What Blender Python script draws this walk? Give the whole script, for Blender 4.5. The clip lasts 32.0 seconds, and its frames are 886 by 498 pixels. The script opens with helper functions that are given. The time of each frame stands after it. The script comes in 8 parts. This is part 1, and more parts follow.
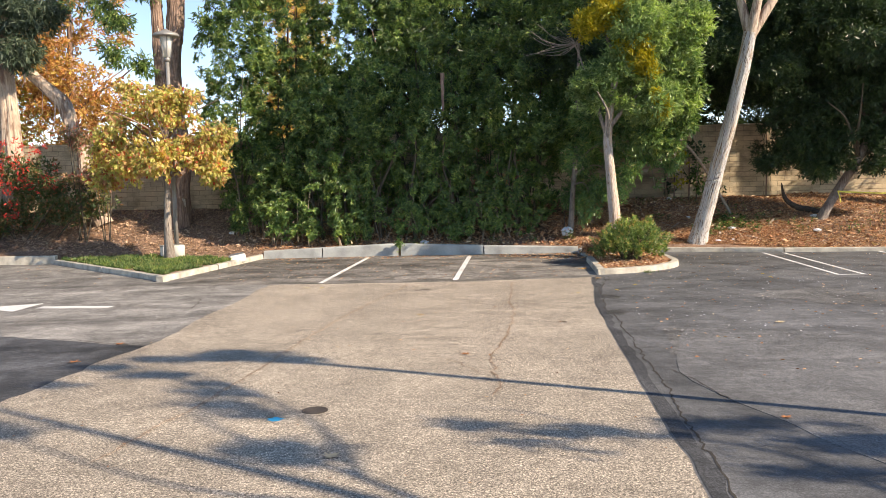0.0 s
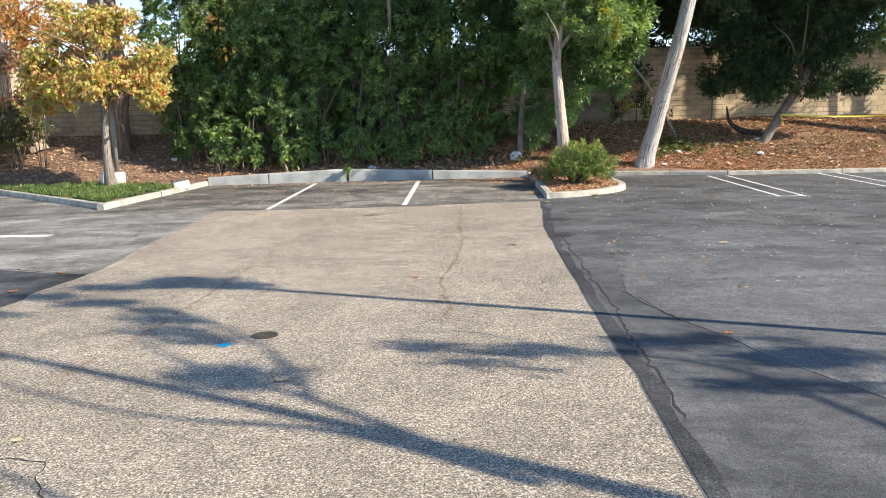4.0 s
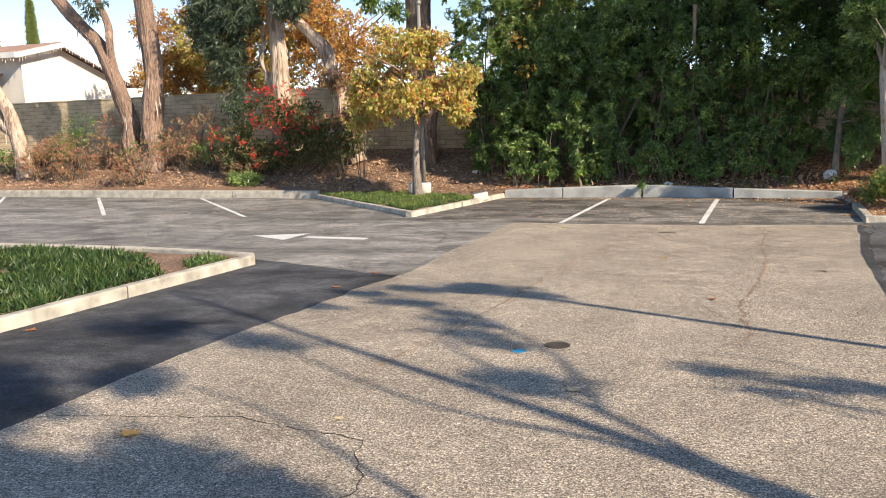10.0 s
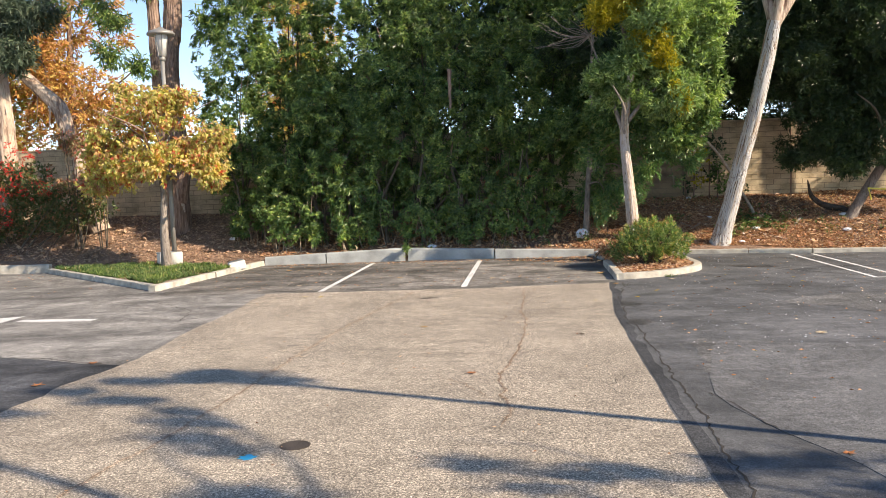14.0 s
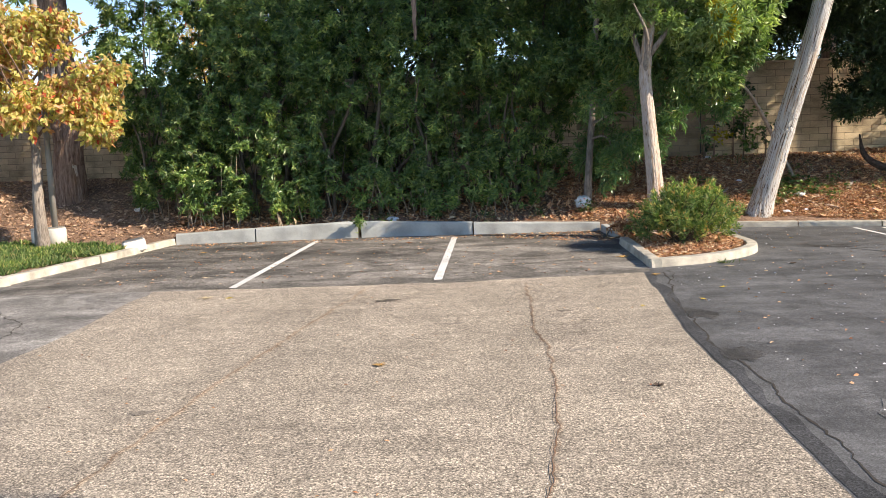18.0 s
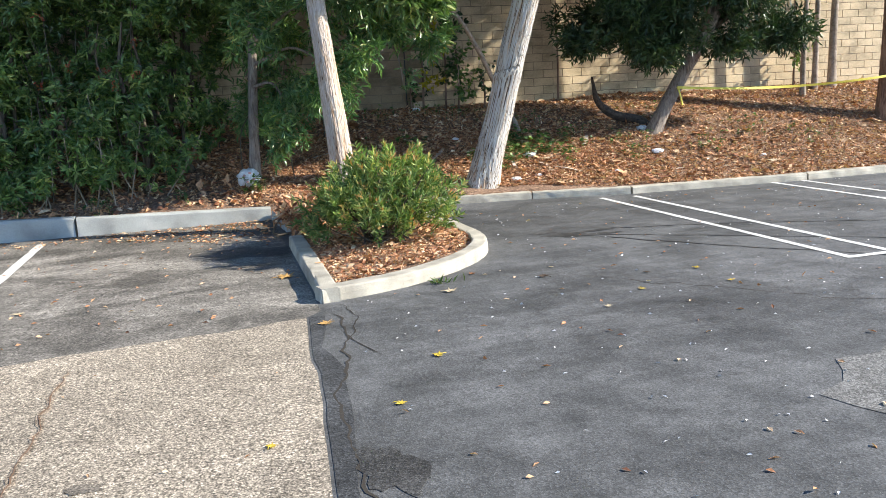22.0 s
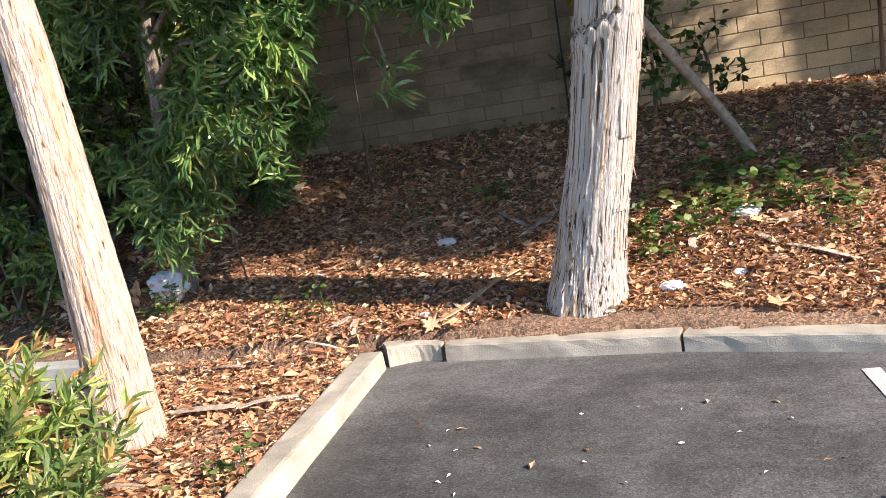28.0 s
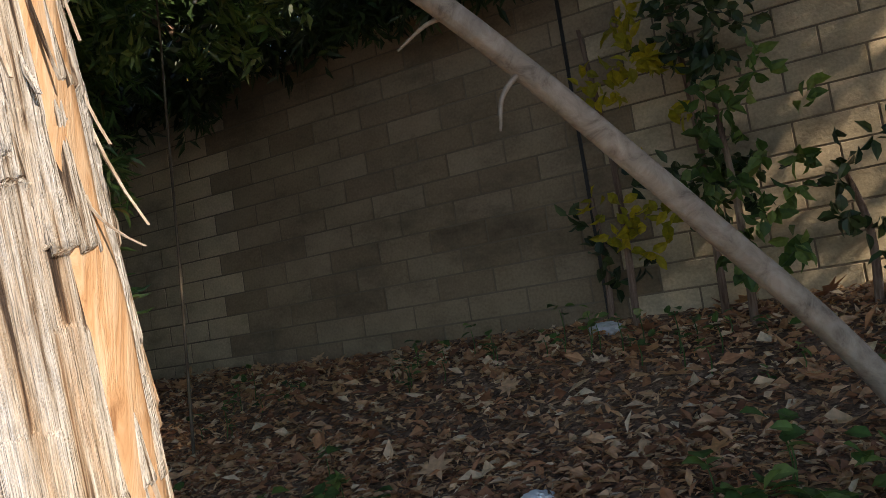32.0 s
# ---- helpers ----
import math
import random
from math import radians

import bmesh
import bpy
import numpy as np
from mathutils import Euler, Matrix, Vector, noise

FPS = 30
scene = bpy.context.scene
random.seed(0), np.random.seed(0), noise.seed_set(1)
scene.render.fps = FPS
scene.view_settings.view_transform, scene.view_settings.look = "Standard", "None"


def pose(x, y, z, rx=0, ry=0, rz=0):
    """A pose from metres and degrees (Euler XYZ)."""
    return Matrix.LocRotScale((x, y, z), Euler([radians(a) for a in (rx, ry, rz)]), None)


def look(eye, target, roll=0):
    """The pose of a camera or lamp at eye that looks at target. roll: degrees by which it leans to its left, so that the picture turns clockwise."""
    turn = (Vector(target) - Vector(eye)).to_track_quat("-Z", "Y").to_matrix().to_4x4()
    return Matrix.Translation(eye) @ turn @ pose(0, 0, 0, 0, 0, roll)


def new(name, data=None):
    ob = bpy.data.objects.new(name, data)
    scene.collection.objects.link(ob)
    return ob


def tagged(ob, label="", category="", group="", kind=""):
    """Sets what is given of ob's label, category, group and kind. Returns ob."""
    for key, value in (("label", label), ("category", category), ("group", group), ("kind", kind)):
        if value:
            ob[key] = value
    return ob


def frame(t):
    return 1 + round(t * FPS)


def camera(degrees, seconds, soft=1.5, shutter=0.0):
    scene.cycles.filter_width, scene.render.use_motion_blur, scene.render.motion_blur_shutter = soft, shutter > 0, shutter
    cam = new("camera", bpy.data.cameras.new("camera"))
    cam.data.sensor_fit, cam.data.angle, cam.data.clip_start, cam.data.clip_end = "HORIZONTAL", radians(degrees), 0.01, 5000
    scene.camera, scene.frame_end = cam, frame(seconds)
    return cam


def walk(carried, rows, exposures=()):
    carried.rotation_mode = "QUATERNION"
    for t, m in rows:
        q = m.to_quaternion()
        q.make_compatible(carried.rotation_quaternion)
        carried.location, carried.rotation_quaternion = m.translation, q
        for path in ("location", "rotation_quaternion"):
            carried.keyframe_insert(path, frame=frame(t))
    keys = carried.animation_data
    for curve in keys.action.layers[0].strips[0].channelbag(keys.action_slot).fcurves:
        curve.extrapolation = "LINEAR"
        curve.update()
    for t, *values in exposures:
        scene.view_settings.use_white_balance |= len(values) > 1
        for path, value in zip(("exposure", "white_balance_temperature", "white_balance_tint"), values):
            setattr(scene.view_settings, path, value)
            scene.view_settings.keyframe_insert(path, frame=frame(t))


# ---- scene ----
cam = camera(55.9, 32.0, soft=0.85)

PATH = [
    (0, (1.288, -2.187, 2.024), (1.107, -0.202, 1.858), -1.5),
    (0.5, (1.297, -2.175, 2.020), (1.120, -0.190, 1.850), -2.1),
    (1, (1.293, -2.167, 2.008), (1.129, -0.182, 1.822), -2.1),
    (1.5, (1.298, -2.173, 2.004), (1.152, -0.190, 1.790), -2.0),
    (2, (1.291, -2.160, 2.000), (1.153, -0.179, 1.768), -2.0),
    (2.5, (1.291, -2.157, 1.996), (1.158, -0.177, 1.745), -2.0),
    (3, (1.281, -2.151, 1.986), (1.169, -0.177, 1.687), -1.6),
    (3.5, (1.282, -2.129, 1.981), (1.220, -0.160, 1.635), -1.6),
    (5.5, (1.255, -2.165, 1.986), (1.162, -0.190, 1.682), -2.3),
    (6, (1.263, -2.167, 1.977), (1.135, -0.192, 1.690), -3.0),
    (6.5, (1.278, -2.188, 1.983), (1.113, -0.215, 1.699), -3.1),
    (7, (1.287, -2.141, 1.971), (1.084, -0.172, 1.679), -3.3),
    (7.5, (1.292, -2.126, 1.971), (1.053, -0.165, 1.659), -3.2),
    (8, (1.293, -2.205, 1.988), (0.833, -0.283, 1.677), -3.3),
    (8.5, (1.244, -2.237, 1.995), (0.432, -0.431, 1.711), -3.2),
    (9, (1.204, -2.279, 2.005), (0.277, -0.528, 1.732), -2.3),
    (9.5, (1.195, -2.271, 2.006), (0.295, -0.507, 1.725), -1.7),
    (10, (1.217, -2.260, 1.999), (0.491, -0.419, 1.709), -1.7),
    (10.5, (1.285, -2.151, 1.997), (0.926, -0.201, 1.732), -1.3),
    (11, (1.311, -2.057, 1.992), (1.178, -0.072, 1.788), -1.3),
    (11.5, (1.288, -2.006, 1.989), (1.198, -0.017, 1.799), -2.2),
    (12, (1.254, -1.979, 1.982), (1.145, 0.008, 1.775), -2.8),
    (12.5, (1.245, -1.942, 1.974), (1.128, 0.042, 1.753), -2.6),
    (13, (1.294, -1.825, 1.969), (1.151, 0.158, 1.758), -2.5),
    (13.5, (1.353, -1.555, 1.993), (1.126, 0.425, 1.824), -2.0),
    (15.5, (1.040, 0.392, 1.887), (0.903, 2.381, 1.736), -3.1),
    (16, (1.006, 0.937, 1.898), (0.851, 2.923, 1.718), -2.7),
    (16.5, (0.931, 1.646, 1.845), (0.736, 3.628, 1.654), -2.7),
    (17, (0.921, 2.323, 1.829), (0.735, 4.301, 1.603), -2.5),
    (17.5, (0.795, 2.992, 1.797), (0.599, 4.967, 1.553), -2.8),
    (18, (0.757, 3.541, 1.743), (0.635, 5.522, 1.501), -2.2),
    (18.5, (0.696, 4.155, 1.737), (0.615, 6.141, 1.514), -2.7),
    (19, (0.717, 4.869, 1.682), (0.773, 6.856, 1.467), -2.8),
    (19.5, (0.743, 5.437, 1.696), (0.874, 7.423, 1.501), -2.4),
    (20, (0.904, 6.108, 1.688), (1.110, 8.090, 1.507), -3.0),
    (20.5, (1.118, 6.717, 1.681), (1.364, 8.692, 1.483), -2.5),
    (21, (1.421, 7.343, 1.658), (1.789, 9.294, 1.418), -1.9),
    (21.5, (1.812, 7.926, 1.656), (2.283, 9.842, 1.325), -2.0),
    (22, (2.183, 8.462, 1.639), (2.686, 10.360, 1.260), -3.2),
    (22.5, (2.724, 9.025, 1.612), (3.259, 10.915, 1.234), -4.0),
    (23, (3.158, 9.585, 1.595), (3.626, 11.491, 1.210), -4.2),
    (23.5, (3.603, 10.107, 1.572), (4.034, 12.023, 1.193), -4.1),
    (24, (3.944, 10.666, 1.549), (4.276, 12.598, 1.155), -5.0),
    (24.5, (4.279, 11.162, 1.559), (4.630, 13.082, 1.125), -4.4),
    (26.5, (5.570, 13.302, 1.424), (5.706, 15.264, 1.059), -5.3),
    (27, (5.885, 13.839, 1.433), (5.843, 15.810, 1.091), -6.0),
    (27.5, (6.115, 14.424, 1.445), (5.870, 16.382, 1.119), -7.3),
    (28, (6.393, 15.002, 1.426), (5.918, 16.923, 1.139), -9.1),
    (28.5, (6.558, 15.585, 1.398), (5.931, 17.466, 1.138), -9.9),
    (29, (6.764, 16.125, 1.403), (6.161, 18.017, 1.166), -10.8),
    (29.5, (6.926, 16.623, 1.393), (6.288, 18.508, 1.198), -11.2),
    (30, (7.085, 17.161, 1.399), (6.410, 19.037, 1.246), -11.2),
    (30.5, (7.208, 17.758, 1.405), (6.412, 19.589, 1.287), -12.0),
    (31, (7.194, 18.289, 1.422), (6.310, 20.083, 1.418), -11.1),
    (31.5, (7.315, 18.834, 1.386), (6.414, 20.616, 1.488), -7.6),
    (32, (7.302, 19.336, 1.406), (6.344, 21.082, 1.589), -8.6),
]
EXPOSURES = [(0, 0.85, 7300, 13), (2, 0.88, 7000, 11), (6, 0.88, 6350, 7), (7, 0.86, 6350, 7), (8, 0.84, 6450, 7), (9, 0.76, 7050, 11), (10, 0.65, 7200, 12), (11, 0.76, 7200, 14), (13, 0.82, 7200, 13), (17, 0.84, 7000, 12), (19, 0.88, 6900, 12), (20, 1.11, 6350, 7), (21, 1.15, 6150, 6), (22, 1.07, 6250, 7), (24.5, 1.13, 6300, 8), (27, 1.05, 6700, 14), (29, 1.05, 6800, 17), (30, 1.09, 6900, 17), (30.5, 1.07, 6400, 14), (31, 1.11, 6250, 17), (32, 0.6, 7300, 13)]
walk(cam, [(t, look(eye, target, roll)) for t, eye, target, roll in PATH], EXPOSURES)

# ---- world, sun, exposure ----
SUN_EL = 31.0
SUN_DIR = Vector((0.93, -0.366, 0.0)).normalized()
world = bpy.data.worlds.new("sky_world")
scene.world = world
world.use_nodes = True
wn = world.node_tree.nodes
sky = wn.new("ShaderNodeTexSky")
sky.sky_type = "NISHITA"
sky.sun_disc = False
sky.sun_elevation = radians(SUN_EL)
sky.sun_rotation = math.atan2(SUN_DIR.x, SUN_DIR.y)
sky.air_density, sky.dust_density, sky.ozone_density, sky.altitude = 1.0, 0.0, 1.6, 2800
world.node_tree.links.new(sky.outputs[0], wn["Background"].inputs[0])
wn["Background"].inputs[1].default_value = 0.15
sun_data = bpy.data.lights.new("sun", "SUN")
sun_data.energy, sun_data.angle, sun_data.color = 4.9, radians(0.55), (1.0, 0.89, 0.74)
sun = new("sun", sun_data)
to_sun = SUN_DIR * math.cos(radians(SUN_EL)) + Vector((0, 0, math.sin(radians(SUN_EL))))
sun.matrix_world = look(to_sun * 60, (0, 0, 0))

# ---- materials ----
def material(name):
    m = bpy.data.materials.new(name)
    m.use_nodes = True
    return m, m.node_tree.nodes, m.node_tree.links, m.node_tree.nodes["Principled BSDF"]


def tex(n, l, kind, scale, vector=None, **kw):
    t = n.new("ShaderNodeTex" + kind)
    t.inputs["Scale"].default_value = scale
    for k, v in kw.items():
        t.inputs[k].default_value = v
    if vector:
        l.new(vector, t.inputs["Vector"])
    return t


def ramp(n, l, source, stops):
    r = n.new("ShaderNodeValToRGB")
    e = r.color_ramp.elements
    while len(e) < len(stops):
        e.new(0.5)
    for s, (p, c) in zip(e, stops):
        s.position, s.color = p, (*c, 1) if len(c) == 3 else c
    l.new(source, r.inputs[0])
    return r


def mix(n, l, kind, fac, a, b):
    m = n.new("ShaderNodeMix")
    m.data_type, m.blend_type = "RGBA", kind
    for sock, v in ((m.inputs[0], fac), (m.inputs[6], a), (m.inputs[7], b)):
        if isinstance(v, (int, float)):
            sock.default_value = v
        elif isinstance(v, tuple):
            sock.default_value = (*v, 1)
        else:
            l.new(v, sock)
    return m.outputs[2]


def where(n, l, stretch=(1, 1, 1), lean=(0, 0)):
    """World coordinates for a texture; lean shears them along a leaning stem."""
    g = n.new("ShaderNodeNewGeometry")
    m = n.new("ShaderNodeMapping")
    m.inputs["Scale"].default_value = stretch
    p = g.outputs["Position"]
    if lean != (0, 0):
        z = n.new("ShaderNodeSeparateXYZ")
        l.new(p, z.inputs[0])
        k = n.new("ShaderNodeVectorMath")
        k.operation = "MULTIPLY_ADD"
        l.new(z.outputs["Z"], k.inputs[0])
        k.inputs[1].default_value = (-lean[0], -lean[1], 0)
        l.new(p, k.inputs[2])
        p = k.outputs[0]
    l.new(p, m.inputs["Vector"])
    return m.outputs[0]


def bump(n, l, bsdf, height, strength, distance):
    b = n.new("ShaderNodeBump")
    b.inputs["Strength"].default_value, b.inputs["Distance"].default_value = strength, distance
    l.new(height, b.inputs["Height"])
    l.new(b.outputs[0], bsdf.inputs["Normal"])


def plain(name, color, rough=0.7, metal=0.0, var=0.25, scale=9.0, relief=0.004):
    """A painted or cast surface with stains at two scales and fine relief."""
    m, n, l, b = material(name)
    p = where(n, l)
    big = tex(n, l, "Noise", scale * 0.18, p, Detail=5.0)
    small = tex(n, l, "Noise", scale * 6, p, Detail=4.0)
    dark = tuple(c * (1 - var) for c in color)
    lite = tuple(min(1, c * (1 + var * 0.5)) for c in color)
    a = ramp(n, l, big.outputs[0], [(0.3, dark), (0.7, lite)])
    s = ramp(n, l, small.outputs[0], [(0.25, (1 - var * 0.6,) * 3), (0.75, (1.0,) * 3)])
    l.new(mix(n, l, "MULTIPLY", 1.0, a.outputs[0], s.outputs[0]), b.inputs["Base Color"])
    b.inputs["Roughness"].default_value, b.inputs["Metallic"].default_value = rough, metal
    bump(n, l, b, small.outputs[0], 0.5, relief)
    return m


def asphalt(name, base, spread, stone, stain, rough=0.85, streak=(0.35, 1.1, 1), flecks=0.66, grain=0.22):
    """Paving: stones and grit, tyre streaks, blotches and broad weathering."""
    m, n, l, b = material(name)
    p = where(n, l)
    q = where(n, l, streak)
    s = where(n, l, (streak[1] * 0.22, streak[0] * 2.4, 1))
    big = tex(n, l, "Noise", 0.42, q, Detail=8.0, Roughness=0.66, Distortion=1.1)
    blot = tex(n, l, "Noise", 1.35, p, Detail=6.0, Roughness=0.6, Distortion=0.7)
    tyre = tex(n, l, "Noise", 2.6, s, Detail=5.0, Roughness=0.7, Distortion=0.3)
    mid = tex(n, l, "Noise", 7.5, p, Detail=6.0, Roughness=0.7)
    grit = tex(n, l, "Voronoi", stone, p)
    fleck = tex(n, l, "Noise", stone * 1.1, p, Detail=2.0)
    c0 = ramp(n, l, big.outputs[0], [(0.34, tuple(c * (1 - stain) for c in base)), (0.5, base), (0.66, tuple(c * (1 + stain * 0.8) for c in base))])
    c = c0.outputs[0]
    for t, lo, hi in ((blot, 1 - stain * 0.75, 1 + stain * 0.35), (tyre, 1 - stain * 0.4, 1 + stain * 0.2), (mid, 0.84, 1.1)):
        c = mix(n, l, "MULTIPLY", 1.0, c, ramp(n, l, t.outputs[0], [(0.4, (lo,) * 3), (0.6, (hi,) * 3)]).outputs[0])
    for size, k in ((100.0, 1.0), (45.0, 0.85), (26.0, 0.26)):
        t = tex(n, l, "Noise", size, p, Detail=2.0, Roughness=0.6)
        c = mix(n, l, "MULTIPLY", 1.0, c, ramp(n, l, t.outputs[0], [(0.36, (1 - grain * k,) * 3), (0.5, (1.0,) * 3), (0.64, (1 + grain * k,) * 3)]).outputs[0])
    g = ramp(n, l, grit.outputs["Color"], [(0.1, (1 - spread,) * 3), (0.55, (1.0,) * 3), (0.95, (1 + 1.25 * spread,) * 3)])
    c = mix(n, l, "MULTIPLY", 1.0, c, g.outputs[0])
    f = ramp(n, l, fleck.outputs[0], [(flecks, (0, 0, 0)), (flecks + 0.07, (1, 1, 1))])
    c = mix(n, l, "MIX", f.outputs[0], c, tuple(min(1, x * 1.8 + 0.04) for x in base))
    l.new(c, b.inputs["Base Color"])
    ro = ramp(n, l, blot.outputs[0], [(0.3, (rough - 0.14,) * 3), (0.7, (min(1, rough + 0.1),) * 3)])
    l.new(ro.outputs[0], b.inputs["Roughness"])
    b.inputs["Specular IOR Level"].default_value = 0.3
    bump(n, l, b, grit.outputs["Distance"], 0.35, 0.004)
    return m


def leafy(name, stops, rough=0.5, clear=0.0, through_light=0.25, clumps=0.0):
    """Leaves: each leaf takes its own tint; a part of the light comes through the blade."""
    m, n, l, b = material(name)
    g = n.new("ShaderNodeNewGeometry")
    r = ramp(n, l, g.outputs["Random Per Island"], stops)
    p = where(n, l)
    s = tex(n, l, "Noise", 40, p, Detail=3.0)
    v = ramp(n, l, s.outputs[0], [(0.3, (0.7,) * 3), (0.7, (1.15,) * 3)])
    c = mix(n, l, "MULTIPLY", 1.0, r.outputs[0], v.outputs[0])
    k = tex(n, l, "Noise", 2.3, p, Detail=3.0)
    young = ramp(n, l, k.outputs[0], [(0.36, (0.62, 0.68, 0.66)), (0.5, (1.0,) * 3), (0.68, (1.5, 1.38, 1.1))])
    c = mix(n, l, "MULTIPLY", clumps, c, young.outputs[0])
    l.new(c, b.inputs["Base Color"])
    b.inputs["Roughness"].default_value = rough
    t = n.new("ShaderNodeBsdfTranslucent")
    l.new(mix(n, l, "MULTIPLY", 1.0, c, (1.0, 1.15, 0.55)), t.inputs["Color"])
    ms = n.new("ShaderNodeMixShader")
    ms.inputs[0].default_value = through_light
    l.new(b.outputs[0], ms.inputs[1])
    l.new(t.outputs[0], ms.inputs[2])
    l.new(ms.outputs[0], n["Material Output"].inputs["Surface"])
    return m


def bark(name, dark, mid, lite, streak=(9, 9, 0.9), depth=0.012, blush=None, patch=(3.2, 3.2, 0.55), least=0.56):
    m, n, l, b = material(name)
    p = where(n, l, streak)
    w = where(n, l)
    f = tex(n, l, "Noise", 3.2, p, Detail=8.0, Roughness=0.68, Distortion=0.8)
    k = tex(n, l, "Noise", 1.6, w, Detail=5.0)
    c = ramp(n, l, f.outputs[0], [(0.31, dark), (0.42, mid), (0.6, lite)]).outputs[0]
    v = ramp(n, l, k.outputs[0], [(0.3, (0.72,) * 3), (0.7, (1.12,) * 3)])
    c = mix(n, l, "MULTIPLY", 1.0, c, v.outputs[0])
    if blush:
        k2 = tex(n, l, "Noise", 1.3, where(n, l, patch), Detail=6.0, Roughness=0.65)
        f2 = ramp(n, l, k2.outputs[0], [(least, (0, 0, 0)), (least + 0.06, (0.8, 0.8, 0.8))])
        c = mix(n, l, "MIX", f2.outputs[0], c, blush)
    l.new(c, b.inputs["Base Color"])
    b.inputs["Roughness"].default_value = 0.85
    bump(n, l, b, f.outputs[0], 0.9, depth)
    return m


M_AGG = asphalt("exposed_aggregate", (0.37, 0.318, 0.254), 0.62, 115, 0.17, 0.9, (0.8, 0.7, 1), grain=0.5)
M_SEAL = asphalt("sealed_asphalt", (0.128, 0.13, 0.133), 0.34, 120, 0.34, 0.72, (0.6, 0.8, 1), grain=0.13)
M_WORN = asphalt("worn_sealed_asphalt", (0.162, 0.163, 0.164), 0.45, 120, 0.25, 0.76, (0.6, 0.8, 1), grain=0.2)
M_OLD = asphalt("old_asphalt", (0.2, 0.185, 0.165), 0.6, 90, 0.55, 0.85)
M_BLACK = asphalt("fresh_sealcoat", (0.075, 0.078, 0.084), 0.6, 110, 0.55, 0.85)
M_SEAM = asphalt("seam_sealcoat", (0.07, 0.072, 0.076), 0.5, 105, 0.35, 0.85)
M_GREY = asphalt("worn_asphalt", (0.255, 0.243, 0.225), 0.5, 90, 0.45, 0.85)
M_CRACK = plain("crack_dirt", (0.05, 0.042, 0.034), 0.95)
M_RUST = plain("rusty_crack_dirt", (0.24, 0.145, 0.09), 0.95)
M_RUST_STAIN = asphalt("rust_stained_aggregate", (0.36, 0.288, 0.218), 0.62, 115, 0.2, 0.9, grain=0.5)
M_KERB = plain("kerb_concrete", (0.55, 0.51, 0.43), 0.85, 0, 0.4, 22, 0.008)
M_KERB_OLD = plain("weathered_kerb_concrete", (0.45, 0.46, 0.44), 0.88, 0, 0.35, 12, 0.008)
def worn_paint(name):
    """Thin white paint, cracked and rubbed through to the asphalt in places."""
    m, n, l, b = material(name)
    p = where(n, l)
    rub = tex(n, l, "Noise", 9.0, p, Detail=9.0, Roughness=0.75)
    pit = tex(n, l, "Voronoi", 130, p)
    broad = tex(n, l, "Noise", 1.2, p, Detail=4.0)
    c = ramp(n, l, broad.outputs[0], [(0.35, (0.58, 0.58, 0.56)), (0.6, (0.76, 0.76, 0.74))]).outputs[0]
    c = mix(n, l, "MULTIPLY", 1.0, c, ramp(n, l, pit.outputs["Color"], [(0.12, (0.62,) * 3), (0.3, (1.0,) * 3)]).outputs[0])
    c = mix(n, l, "MIX", ramp(n, l, rub.outputs[0], [(0.57, (0, 0, 0)), (0.66, (0.75,) * 3)]).outputs[0], c, (0.17, 0.165, 0.16))
    l.new(c, b.inputs["Base Color"])
    b.inputs["Roughness"].default_value = 0.8
    bump(n, l, b, pit.outputs["Distance"], 0.3, 0.003)
    return m


M_PAINT = worn_paint("worn_white_line_paint")
M_SOIL = None


def soil(name, a, b_, c_, scale):
    m, n, l, b = material(name)
    p = where(n, l)
    v = tex(n, l, "Voronoi", scale, p)
    k = tex(n, l, "Noise", 1.1, p, Detail=7.0)
    f = tex(n, l, "Noise", scale * 1.4, p, Detail=5.0)
    r = ramp(n, l, v.outputs["Color"], [(0.1, a), (0.5, b_), (0.85, c_)])
    s = ramp(n, l, k.outputs[0], [(0.3, (0.6,) * 3), (0.7, (1.15,) * 3)])
    t = ramp(n, l, f.outputs[0], [(0.3, (0.6,) * 3), (0.7, (1.2,) * 3)])
    c = mix(n, l, "MULTIPLY", 1.0, mix(n, l, "MULTIPLY", 1.0, r.outputs[0], s.outputs[0]), t.outputs[0])
    l.new(c, b.inputs["Base Color"])
    b.inputs["Roughness"].default_value = 0.95
    bump(n, l, b, f.outputs[0], 0.9, 0.03)
    return m


M_SOIL = soil("mulched_soil", (0.16, 0.098, 0.066), (0.31, 0.19, 0.125), (0.46, 0.3, 0.2), 45)
M_LITTER = leafy("dry_leaf_litter", [(0.0, (0.2, 0.085, 0.05)), (0.25, (0.44, 0.2, 0.105)), (0.55, (0.64, 0.35, 0.19)), (0.82, (0.74, 0.48, 0.29)), (1.0, (0.82, 0.66, 0.48))], 0.85, 0, 0.14)
M_CHIP = leafy("bark_mulch_chips", [(0.0, (0.1, 0.052, 0.03)), (0.5, (0.25, 0.13, 0.072)), (1.0, (0.42, 0.27, 0.165))], 0.9, 0, 0.0)
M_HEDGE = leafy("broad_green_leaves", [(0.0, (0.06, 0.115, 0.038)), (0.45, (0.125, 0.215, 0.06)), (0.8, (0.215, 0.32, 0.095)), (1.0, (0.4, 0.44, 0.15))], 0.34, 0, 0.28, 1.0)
M_OVER = leafy("glossy_lance_leaves", [(0.0, (0.065, 0.15, 0.05)), (0.5, (0.135, 0.25, 0.085)), (0.93, (0.27, 0.39, 0.14)), (1.0, (0.36, 0.28, 0.1))], 0.3, 0, 0.24, 1.0)
